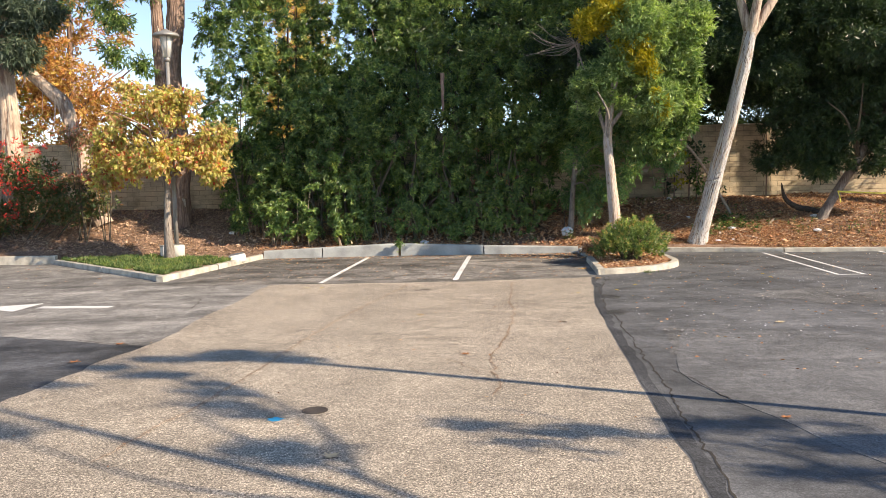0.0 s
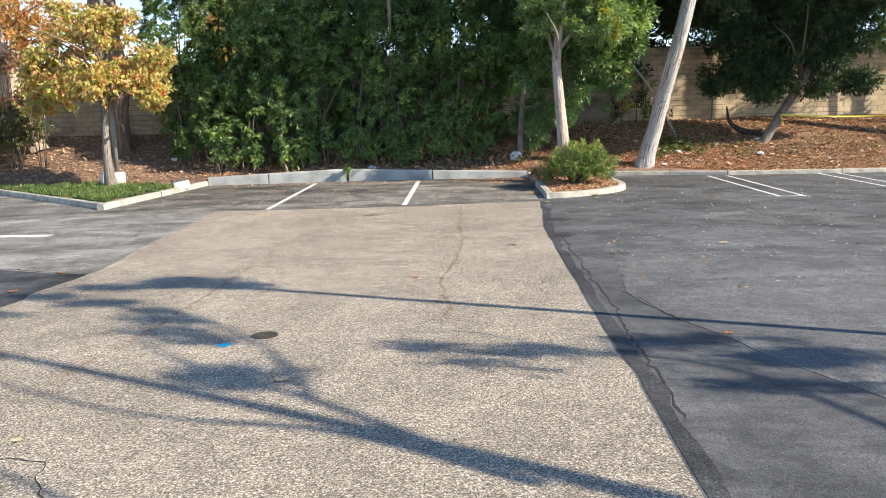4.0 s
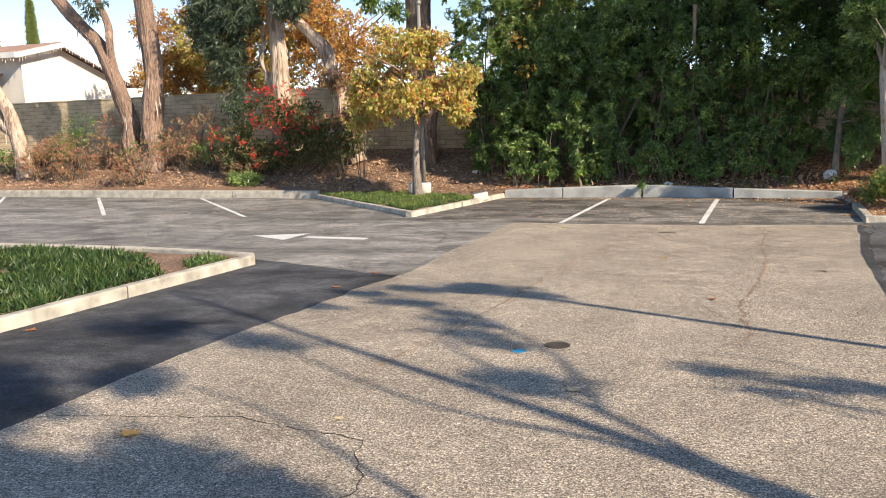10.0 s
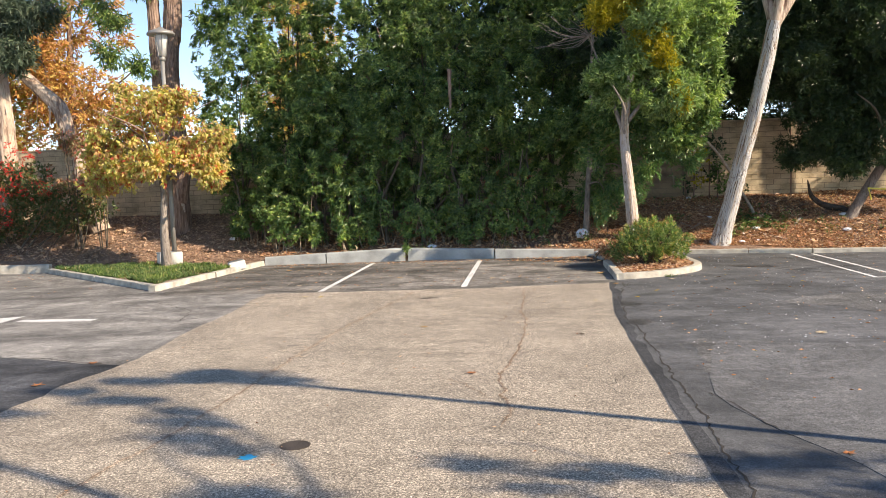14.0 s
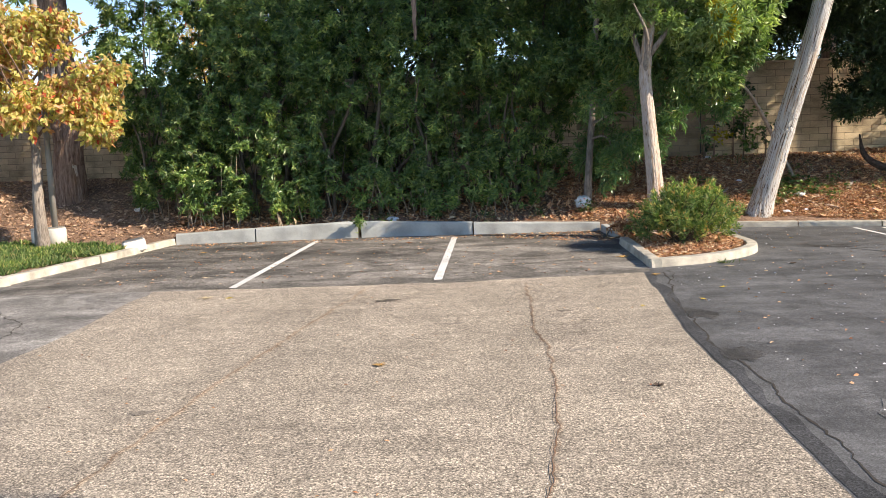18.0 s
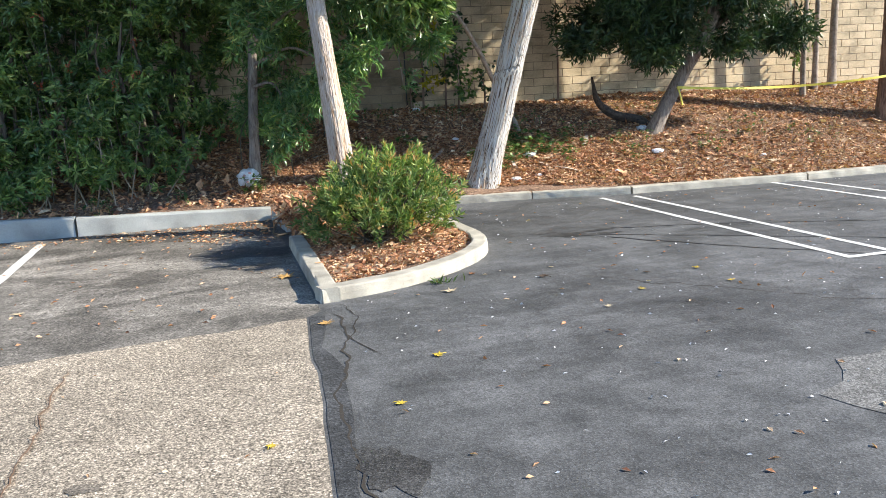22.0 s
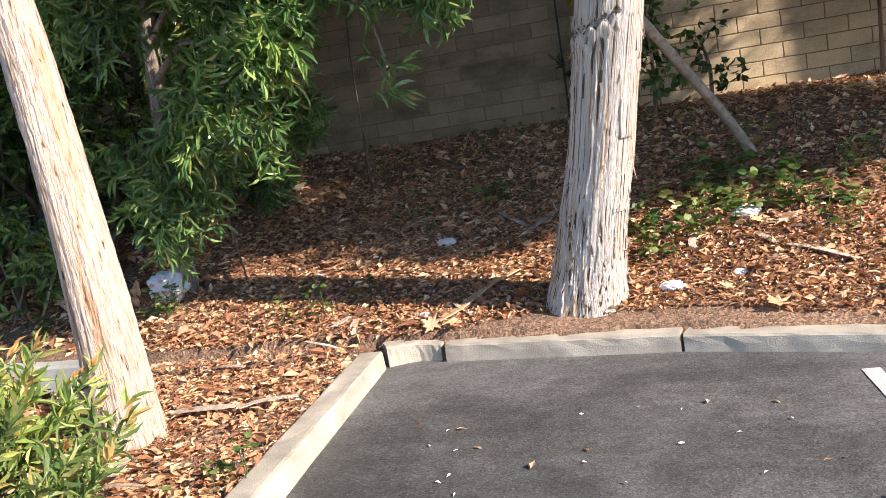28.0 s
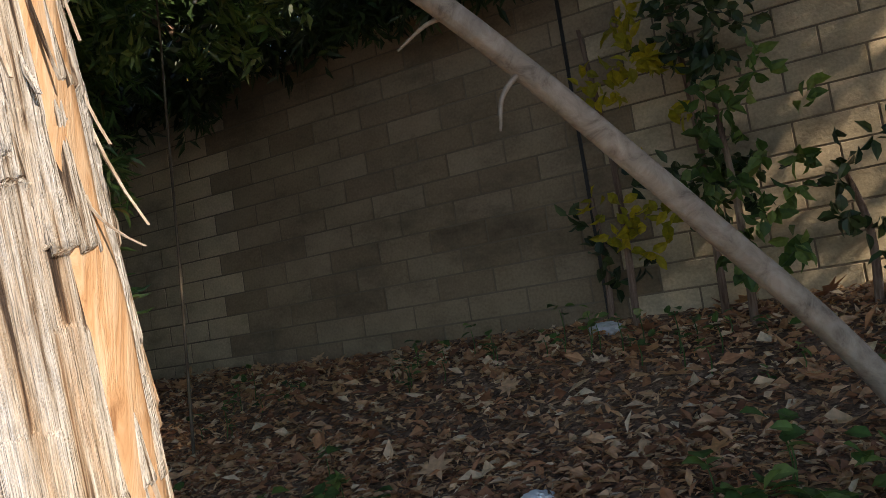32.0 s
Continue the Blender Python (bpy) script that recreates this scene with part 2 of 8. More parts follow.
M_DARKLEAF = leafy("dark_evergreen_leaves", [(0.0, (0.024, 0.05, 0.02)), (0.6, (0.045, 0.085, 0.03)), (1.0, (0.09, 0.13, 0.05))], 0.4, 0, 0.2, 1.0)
M_LIME = leafy("light_green_leaves", [(0.0, (0.16, 0.25, 0.09)), (0.5, (0.3, 0.41, 0.16)), (1.0, (0.5, 0.59, 0.27))], 0.32, 0, 0.42, 1.0)
M_YELLOW = leafy("autumn_yellow_leaves", [(0.0, (0.38, 0.42, 0.12)), (0.3, (0.68, 0.6, 0.2)), (0.6, (0.75, 0.57, 0.23)), (0.82, (0.69, 0.42, 0.22)), (0.94, (0.56, 0.24, 0.13)), (1.0, (0.62, 0.09, 0.05))], 0.5, 0, 0.48, 0.6)
M_ORANGE = leafy("autumn_orange_leaves", [(0.0, (0.46, 0.2, 0.08)), (0.5, (0.62, 0.32, 0.12)), (1.0, (0.66, 0.5, 0.14))], 0.6, 0, 0.35, 0.6)
M_GOLD = leafy("golden_green_leaves", [(0.0, (0.28, 0.27, 0.02)), (1.0, (0.62, 0.48, 0.03))], 0.5, 0, 0.35)
M_GUM = leafy("grey_green_gum_leaves", [(0.0, (0.045, 0.075, 0.045)), (0.5, (0.085, 0.125, 0.08)), (1.0, (0.16, 0.2, 0.14))], 0.5, 0, 0.25, 0.6)
M_RED = leafy("red_flower_bracts", [(0.0, (0.5, 0.03, 0.025)), (1.0, (0.76, 0.08, 0.06))], 0.5, 0, 0.3)
M_REDTIP = leafy("rusty_red_leaves", [(0.0, (0.3, 0.06, 0.03)), (1.0, (0.5, 0.14, 0.06))], 0.5, 0, 0.3)
M_REDDISH = leafy("reddish_shrub_leaves", [(0.0, (0.16, 0.17, 0.06)), (0.35, (0.34, 0.25, 0.13)), (0.7, (0.5, 0.29, 0.19)), (0.9, (0.54, 0.2, 0.15)), (1.0, (0.6, 0.09, 0.07))], 0.6, 0, 0.25)
M_BUSH = leafy("willowy_bush_leaves", [(0.0, (0.085, 0.155, 0.045)), (0.5, (0.2, 0.3, 0.09)), (0.85, (0.38, 0.45, 0.17)), (1.0, (0.46, 0.38, 0.15))], 0.42, 0, 0.3, 1.0)
M_REDSHRUB = leafy("mixed_green_and_rust_leaves", [(0.0, (0.05, 0.09, 0.028)), (0.5, (0.11, 0.15, 0.05)), (0.8, (0.2, 0.17, 0.075)), (1.0, (0.42, 0.18, 0.1))], 0.5, 0, 0.28)
M_BUSHTIP = leafy("orange_young_shoot_leaves", [(0.0, (0.5, 0.45, 0.14)), (0.5, (0.62, 0.42, 0.17)), (1.0, (0.66, 0.33, 0.16))], 0.45, 0, 0.35)
M_DRYLITTER = leafy("sun_bleached_leaf_litter", [(0.0, (0.3, 0.17, 0.11)), (0.5, (0.5, 0.32, 0.21)), (1.0, (0.63, 0.46, 0.33))], 0.8, 0, 0.1)
M_GRASS = leafy("lush_grass_blades", [(0.0, (0.028, 0.066, 0.022)), (0.6, (0.056, 0.115, 0.034)), (1.0, (0.14, 0.2, 0.07))], 0.45, 0, 0.25, 0.6)
M_COVER = leafy("ground_cover_leaves", [(0.0, (0.05, 0.11, 0.03)), (0.6, (0.1, 0.19, 0.05)), (1.0, (0.22, 0.3, 0.09))], 0.5, 0, 0.3, 0.6)
M_TURF = leafy("mixed_ground_cover_leaves", [(0.0, (0.06, 0.12, 0.03)), (0.6, (0.13, 0.21, 0.06)), (0.9, (0.26, 0.32, 0.11)), (1.0, (0.36, 0.28, 0.14))], 0.5, 0, 0.28, 1.0)
M_CYPRESS = leafy("cypress_foliage", [(0.0, (0.16, 0.23, 0.06)), (1.0, (0.34, 0.4, 0.14))], 0.7, 0, 0.1)
M_PINK = leafy("bare_pinkish_twigs", [(0.0, (0.3, 0.17, 0.15)), (1.0, (0.42, 0.26, 0.22))], 0.8, 0, 0.1)
def fibrous(name, cast=(1, 1, 1), slits=(22, 22, 0.3), fibres=(70, 70, 0.8), low=0.35, lean=(0, 0)):
    """Stringy cream bark: dark slits, white and tan fibres, rusty patches, bluish-grey weathering."""
    m, n, l, b = material(name)
    slit = tex(n, l, "Noise", 3.0, where(n, l, slits, lean), Detail=2.5, Roughness=0.5, Distortion=0.3)
    fine = tex(n, l, "Noise", 3.0, where(n, l, fibres, lean), Detail=3.0, Roughness=0.6, Distortion=0.2)
    wear = tex(n, l, "Noise", 1.4, where(n, l, (9, 9, 0.8), lean), Detail=5.0, Roughness=0.6)
    tone = tex(n, l, "Noise", 1.1, where(n, l, (4, 4, 1.2)), Detail=4.0)
    c = ramp(n, l, slit.outputs[0], [(low, (0.09, 0.06, 0.045)), (low + 0.035, (0.34, 0.25, 0.18)), (low + 0.07, (0.68, 0.6, 0.51)), (0.5, (0.8, 0.76, 0.71)), (0.62, (0.87, 0.85, 0.83))]).outputs[0]
    c = mix(n, l, "MULTIPLY", 1.0, c, ramp(n, l, fine.outputs[0], [(0.31, (0.66, 0.6, 0.55)), (0.41, (0.95, 0.94, 0.93)), (0.7, (1.05,) * 3)]).outputs[0])
    c = mix(n, l, "MULTIPLY", 1.0, c, ramp(n, l, wear.outputs[0], [(0.54, (1.0,) * 3), (0.6, (0.96, 0.86, 0.75)), (0.68, (0.86, 0.61, 0.42))]).outputs[0])
    c = mix(n, l, "MULTIPLY", 1.0, c, ramp(n, l, tone.outputs[0], [(0.38, (0.84 * cast[0], 0.86 * cast[1], 0.9 * cast[2])), (0.56, cast)]).outputs[0])
    l.new(c, b.inputs["Base Color"])
    b.inputs["Roughness"].default_value = 0.9
    bump(n, l, b, mix(n, l, "MIX", 0.45, slit.outputs[0], fine.outputs[0]), 1.0, 0.035)
    return m


M_BARK_FIBRE = fibrous("stringy_cream_bark", (0.82, 0.815, 0.81), lean=(0.205, -0.24))
M_BARK_SCALY = fibrous("scaly_pinkish_bark", (0.7, 0.61, 0.55), (17, 17, 3.0), (38, 38, 3.2), 0.26, (-0.06, 0))
M_BARK_BARE = bark("bare_orange_inner_bark", (0.3, 0.15, 0.07), (0.58, 0.34, 0.18), (0.7, 0.5, 0.34), (10, 10, 1.2), 0.006)
M_BARK_DUSTY = bark("dusty_grey_bark", (0.05, 0.04, 0.032), (0.19, 0.155, 0.13), (0.34, 0.29, 0.245), (11, 11, 1.6), 0.025)
M_BARK_STRIP = bark("loose_bark_strip", (0.24, 0.15, 0.1), (0.46, 0.36, 0.28), (0.66, 0.58, 0.5), (12, 12, 1.2), 0.006)
M_BARK_GUM = bark("peeling_gum_bark", (0.16, 0.1, 0.075), (0.44, 0.33, 0.25), (0.63, 0.5, 0.39), (6, 6, 0.8), 0.03, (0.17, 0.1, 0.07), (3.5, 3.5, 0.8), 0.53)
M_BARK_BROWN = bark("brown_ridged_bark", (0.05, 0.03, 0.022), (0.18, 0.11, 0.08), (0.36, 0.25, 0.19), (9, 9, 0.9), 0.025, (0.5, 0.38, 0.29), (4, 4, 0.5), 0.6)
M_BARK_GREY = bark("smooth_grey_bark", (0.13, 0.1, 0.078), (0.28, 0.226, 0.178), (0.41, 0.34, 0.275), (3.5, 3.5, 3.5), 0.006)
M_DEADWOOD = bark("charred_dead_wood", (0.012, 0.01, 0.009), (0.04, 0.03, 0.024), (0.1, 0.075, 0.058), (6, 6, 6), 0.02)
M_SHOOT = bark("pale_brown_shoots", (0.1, 0.075, 0.05), (0.26, 0.2, 0.14), (0.4, 0.33, 0.25), (12, 12, 2), 0.003)
M_STEM = bark("thin_grey_stems", (0.035, 0.026, 0.018), (0.085, 0.064, 0.045), (0.15, 0.12, 0.085), (12, 12, 2), 0.004)


def block_mat(name, tints):
    m, n, l, b = material(name)
    p = where(n, l)
    o = n.new("ShaderNodeObjectInfo")
    g = n.new("ShaderNodeNewGeometry")
    add = n.new("ShaderNodeMath")
    l.new(o.outputs["Random"], add.inputs[0])
    l.new(g.outputs["Random Per Island"], add.inputs[1])
    fr = n.new("ShaderNodeMath")
    fr.operation = "FRACT"
    l.new(add.outputs[0], fr.inputs[0])
    tint = ramp(n, l, fr.outputs[0], tints)
    k = tex(n, l, "Noise", 1.6, where(n, l, (1.0, 1.0, 1.7)), Detail=9.0, Roughness=0.68)
    f = tex(n, l, "Noise", 60, p, Detail=4.0)
    s = ramp(n, l, k.outputs[0], [(0.34, (0.55,) * 3), (0.5, (0.92,) * 3), (0.64, (1.1,) * 3)])
    t = ramp(n, l, f.outputs[0], [(0.3, (0.82,) * 3), (0.7, (1.08,) * 3)])
    c = mix(n, l, "MULTIPLY", 1.0, mix(n, l, "MULTIPLY", 1.0, tint.outputs[0], s.outputs[0]), t.outputs[0])
    l.new(c, b.inputs["Base Color"])
    b.inputs["Roughness"].default_value = 0.92
    bump(n, l, b, f.outputs[0], 0.6, 0.006)
    return m


M_BLOCK = block_mat("tan_concrete_block", [(0.0, (0.59, 0.475, 0.315)), (0.5, (0.635, 0.515, 0.345)), (1.0, (0.69, 0.555, 0.375))])
# Darker block tint: some grime plus the deep tree shade on that stretch.
M_BLOCK_GRIMY_SHADED = block_mat("grimy_shaded_concrete_block", [(0.0, (0.27, 0.2, 0.13)), (0.5, (0.34, 0.26, 0.17)), (1.0, (0.4, 0.31, 0.21))])
# Mortar colour is darkened to carry the shade of the recessed joints.
M_MORTAR = plain("shade_toned_tan_mortar", (0.25, 0.2, 0.145), 0.95)
M_YPAINT = plain("yellow_hydrant_paint", (0.74, 0.54, 0.07), 0.5, 0, 0.2, 12)
M_STUCCO = plain("cream_stucco", (0.8, 0.77, 0.7), 0.9, 0, 0.08, 8)
M_ROOF = plain("brown_roof_shingle", (0.45, 0.28, 0.21), 0.9, 0, 0.3, 12)
M_FASCIA = plain("white_fascia_paint", (0.8, 0.79, 0.77), 0.6, 0, 0.08)
def brickwork(name):
    m, n, l, b = material(name)
    g = n.new("ShaderNodeNewGeometry")
    k = n.new("ShaderNodeMapping")
    k.inputs["Rotation"].default_value = (-math.pi / 2, 0, 0)
    l.new(g.outputs["Position"], k.inputs["Vector"])
    t = n.new("ShaderNodeTexBrick")
    l.new(k.outputs[0], t.inputs["Vector"])
    for sock, v in (("Color1", (0.34, 0.11, 0.065, 1)), ("Color2", (0.22, 0.075, 0.05, 1)), ("Mortar", (0.4, 0.33, 0.28, 1)), ("Scale", 1.0), ("Brick Width", 0.21), ("Row Height", 0.075), ("Mortar Size", 0.006)):
        t.inputs[sock].default_value = v
    s = tex(n, l, "Noise", 6.0, g.outputs["Position"], Detail=5.0)
    l.new(mix(n, l, "MULTIPLY", 1.0, t.outputs["Color"], ramp(n, l, s.outputs[0], [(0.35, (0.7,) * 3), (0.65, (1.15,) * 3)]).outputs[0]), b.inputs["Base Color"])
    b.inputs["Roughness"].default_value = 0.9
    return m


M_BRICK = brickwork("red_brick")
M_GALV = plain("galvanized_steel", (0.42, 0.43, 0.44), 0.45, 0.8, 0.2)
M_LAMPGREY = plain("grey_lamp_paint", (0.3, 0.29, 0.27), 0.5, 0.3, 0.15)
M_FROST = plain("frosted_lamp_glass", (0.62, 0.62, 0.6), 0.25, 0, 0.08)
M_PIER = plain("pale_concrete_pier", (0.62, 0.6, 0.55), 0.85, 0, 0.15)
M_BAG = plain("white_plastic_bag", (0.82, 0.83, 0.86), 0.35, 0, 0.12, 20, 0.01)
M_BAGRED = plain("red_print_on_bag", (0.72, 0.42, 0.4), 0.4)
M_PAPER = plain("crumpled_white_paper", (0.8, 0.8, 0.82), 0.8, 0, 0.1, 30, 0.01)
M_TAPE = plain("yellow_caution_tape", (0.72, 0.63, 0.1), 0.6, 0, 0.08)
M_BLUE = plain("blue_survey_paint", (0.01, 0.33, 0.62), 0.6, 0, 0.15)
M_IRON = plain("dark_iron_cover", (0.11, 0.09, 0.075), 0.7, 0.4, 0.4, 20)
M_GLASS = plain("dark_window", (0.03, 0.035, 0.04), 0.1, 0, 0.1)
M_TAR = plain("tar_sealant", (0.025, 0.025, 0.027), 0.45)


# ---- building helpers ----
def finish(name, mesh, mat, parent=None, label=""):
    if mat is not None and not mesh.materials:
        mesh.materials.append(mat)
    ob = new(name, mesh)
    if parent is not None:
        ob.parent = parent
    if label:
        ob["label"] = label
    return ob


def part(name, bm, mat, parent=None, label="", smooth=False):
    """One bmesh as one mesh object under a thing or a part."""
    mesh = bpy.data.meshes.new(name)
    bm.to_mesh(mesh)
    bm.free()
    if smooth:
        mesh.polygons.foreach_set("use_smooth", [True] * len(mesh.polygons))
    return finish(name, mesh, mat, parent, label)


def arrays(name, verts, faces, mat, parent=None, label="", smooth=False):
    """A mesh from numpy arrays: verts (n, 3), faces (m, 3 or 4)."""
    verts = np.asarray(verts, dtype=np.float32).reshape(-1, 3)
    faces = np.asarray(faces, dtype=np.int32)
    mesh = bpy.data.meshes.new(name)
    k = faces.shape[1]
    mesh.vertices.add(len(verts))
    mesh.vertices.foreach_set("co", verts.ravel())
    mesh.loops.add(faces.size)
    mesh.loops.foreach_set("vertex_index", faces.ravel())
    mesh.polygons.add(len(faces))
    mesh.polygons.foreach_set("loop_start", np.arange(0, faces.size, k, dtype=np.int32))
    mesh.polygons.foreach_set("loop_total", np.full(len(faces), k, dtype=np.int32))
    mesh.update(calc_edges=True)
    mesh.validate()
    mesh.polygons.foreach_set("use_smooth", np.full(len(faces), bool(smooth)))
    return finish(name, mesh, mat, parent, label)


def empty(name, at, label="", category="", group="", kind=""):
    ob = new(name)
    ob.location = at
    return tagged(ob, label, category, group, kind)


def under(child, parent):
    """Parent keeping the child's world place."""
    child.parent = parent
    child.matrix_parent_inverse = Matrix.Translation(parent.location).inverted()
    return child


def box(bm, x0, x1, y0, y1, z0, z1):
    v = [bm.verts.new((x, y, z)) for z in (z0, z1) for y in (y0, y1) for x in (x0, x1)]
    for f in ((0, 2, 3, 1), (4, 5, 7, 6), (0, 1, 5, 4), (2, 6, 7, 3), (0, 4, 6, 2), (1, 3, 7, 5)):
        bm.faces.new([v[i] for i in f])
    return v


def soft_box(x0, x1, y0, y1, z0, z1, r=0.008, seg=1):
    bm = bmesh.new()
    box(bm, x0, x1, y0, y1, z0, z1)
    bmesh.ops.bevel(bm, geom=bm.edges[:] + bm.verts[:], offset=r, segments=seg, affect="EDGES")
    return bm


def lathe(profile, seg=20, at=(0, 0, 0), cap=True):
    """Turned shape from (radius, height) pairs."""
    bm = bmesh.new()
    rings = []
    for r, z in profile:
        rings.append([bm.verts.new((at[0] + r * math.cos(2 * math.pi * i / seg), at[1] + r * math.sin(2 * math.pi * i / seg), at[2] + z)) for i in range(seg)])
    for a, b in zip(rings, rings[1:]):
        for i in range(seg):
            bm.faces.new((a[i], a[(i + 1) % seg], b[(i + 1) % seg], b[i]))
    if cap:
        bm.faces.new(rings[0][::-1])
        bm.faces.new(rings[-1])
    return bm


def spline(pts, n):
    """Catmull-Rom through pts, n samples, as an array."""
    p = np.asarray(pts, dtype=float)
    p = np.vstack([2 * p[0] - p[1], p, 2 * p[-1] - p[-2]])
    out = []
    m = len(p) - 3
    for s in np.linspace(0, m - 1e-6, n):
        i = int(s)
        u = s - i
        a, b, c, d = p[i:i + 4]
        out.append(0.5 * ((2 * b) + (c - a) * u + (2 * a - 5 * b + 4 * c - d) * u * u + (3 * b - a - 3 * c + d) * u ** 3))
    return np.array(out)


def tube_data(pts, radii, seg=10, rings=None, ridges=0.0, freq=6.0, seed=0, flare=0.0):
    """Verts and quads of a tapered, slightly uneven limb. radii run along pts."""
    rings = rings or max(4, len(pts) * 4)
    path = spline(pts, rings)
    rad = np.interp(np.linspace(0, 1, rings), np.linspace(0, 1, len(radii)), radii)
    tang = np.gradient(path, axis=0)
    tang /= np.linalg.norm(tang, axis=1)[:, None]
    ref = np.array([0.0, 1.0, 0.0]) if abs(tang[0][1]) < 0.8 else np.array([1.0, 0, 0])
    verts = np.zeros((rings, seg, 3))
    ang = np.linspace(0, 2 * np.pi, seg, endpoint=False)
    rng = np.random.default_rng(seed)
    ph = rng.uniform(0, 6.28, 14)
    for i in range(rings):
        u = np.cross(ref, tang[i])
        u /= np.linalg.norm(u)
        v = np.cross(tang[i], u)
        s = path[i, 2]
        r = rad[i] * (1 + flare * math.exp(-i / rings * 14) * (1 + 0.35 * np.sin(5 * ang + ph[0])))
        if ridges:
            k = np.zeros(seg)
            for j, f in enumerate((3, 5, 9, 14, 23, 37)):
                k += np.sin(f * ang + ph[j] + 1.9 * math.sin(s * freq * 0.21 * (1 + 0.13 * j) + ph[j + 6])) / (1.6 + 0.55 * j)
            r = r * (1 + ridges * k * 0.5)
        verts[i] = path[i] + np.outer(np.cos(ang) * r, u) + np.outer(np.sin(ang) * r, v)
    idx = np.arange(rings * seg).reshape(rings, seg)
    a, b = idx[:-1], idx[1:]
    q = np.stack([a, np.roll(a, -1, 1), np.roll(b, -1, 1), b], -1).reshape(-1, 4)
    return verts.reshape(-1, 3), q


def joined(items):
    vs, fs, off = [], [], 0
    for v, f in items:
        vs.append(v)
        fs.append(f + off)
        off += len(v)
    return np.vstack(vs), np.vstack(fs)


def unit(v):
    return v / np.maximum(np.linalg.norm(v, axis=-1, keepdims=True), 1e-6)


LEAF2 = (np.array([(0, 0, 0), (-0.5, 0.45, 0.1), (0.5, 0.45, 0.1), (0, 1, -0.08)]), np.array([(0, 3, 1), (0, 2, 3)]))
LEAF4 = (np.array([(0, 0, 0), (-0.42, 0.3, 0.1), (0.42, 0.3, 0.1), (-0.38, 0.66, 0.06), (0.38, 0.66, 0.06), (0, 1, -0.16), (0, 0.3, 0), (0, 0.66, -0.05)]),
         np.array([(0, 6, 1, 1), (0, 2, 6, 6), (1, 6, 7, 3), (6, 2, 4, 7), (3, 7, 5, 5), (7, 4, 5, 5)]))


def leaves(name, pos, along, length, width, mat, parent=None, shape=2, seed=0, flat=None, label="", facing=None):
    """Many blades in one mesh. pos, along: (n, 3). length, width: scalars or (n,)."""
    rng = np.random.default_rng(seed)
    n = len(pos)
    y = unit(np.asarray(along, dtype=float))
    up = facing if facing is not None else rng.normal(size=(n, 3)) if flat is None else np.tile(np.array([0, 0, 1.0]), (n, 1)) + rng.normal(size=(n, 3)) * flat
    x = unit(np.cross(y, up))
    z = np.cross(x, y)
    L = np.broadcast_to(np.asarray(length, dtype=float), (n,))[:, None, None] * rng.uniform(0.7, 1.25, (n, 1, 1))
    W = np.broadcast_to(np.asarray(width, dtype=float), (n,))[:, None, None] * rng.uniform(0.75, 1.25, (n, 1, 1))
    if shape == 2:
        T, F = LEAF2
    else:
        T, F = LEAF4
        F = np.array([(0, 6, 1), (0, 2, 6), (1, 6, 7), (1, 7, 3), (6, 2, 4), (6, 4, 7), (3, 7, 5), (7, 4, 5)])
    v = np.asarray(pos)[:, None, :] + x[:, None, :] * (T[None, :, 0:1] * W) + y[:, None, :] * (T[None, :, 1:2] * L) + z[:, None, :] * (T[None, :, 2:3] * L)
    f = F[None] + (np.arange(n) * len(T))[:, None, None]
    return arrays(name, v.reshape(-1, 3), f.reshape(-1, 3), mat, parent, label)


def sprays(tips, dirs, per, reach, rng, droop=0.0):
    """Leaf roots and ways for a tuft of leaves round each twig end."""
    n = len(tips)
    d = unit(np.asarray(dirs, dtype=float))
    t = np.repeat(np.asarray(tips, dtype=float), per, 0)
    dd = np.repeat(d, per, 0)
    s = rng.uniform(-1, 0.15, (n * per, 1))
    ways = unit(dd * rng.uniform(0.1, 0.9, (n * per, 1)) + rng.normal(size=(n * per, 3)) * 0.62 - np.array([0, 0, droop]))
    return t + dd * s * reach + ways * reach * 0.08, ways


def blob_points(rng, n, centre, radii, shell=0.55):
    """Points in an ellipsoid, most of them near its skin."""
    d = unit(rng.normal(size=(n, 3)))
    r = shell + (1 - shell) * rng.uniform(0, 1, (n, 1)) ** 0.6
    r = np.where(rng.uniform(size=(n, 1)) < 0.25, rng.uniform(0.15, 1, (n, 1)), r)
    return np.asarray(centre) + d * r * np.asarray(radii), d


def crown(name, blobs, count, per, length, width, mat, parent, seed, reach=0.25, shape=2, droop=0.15, label="", shell=0.55, upward=0.3):
    """A crown of leaf tufts over several lumps: blobs are (x, y, z, rx, ry, rz)."""
    rng = np.random.default_rng(seed)
    vol = np.array([b[3] * b[4] + b[4] * b[5] + b[3] * b[5] for b in blobs])
    vol = vol / vol.sum()
    T, D = [], []
    for b, w in zip(blobs, vol):
        p, d = blob_points(rng, max(3, int(count * w)), b[:3], b[3:], shell)
        T.append(p)
        D.append(d)
    T, D = np.vstack(T), np.vstack(D)
    keep = np.array([noise.noise(Vector(q) * 1.3) for q in T]) > -0.22
    T, D = T[keep], D[keep]
    D = unit(D + np.array([0, 0, upward]) + rng.normal(size=D.shape) * 0.4)
    pos, ways = sprays(T, D, per, reach, rng, droop)
    return leaves(name, pos, ways, length, width, mat, parent, shape, seed, label=label)


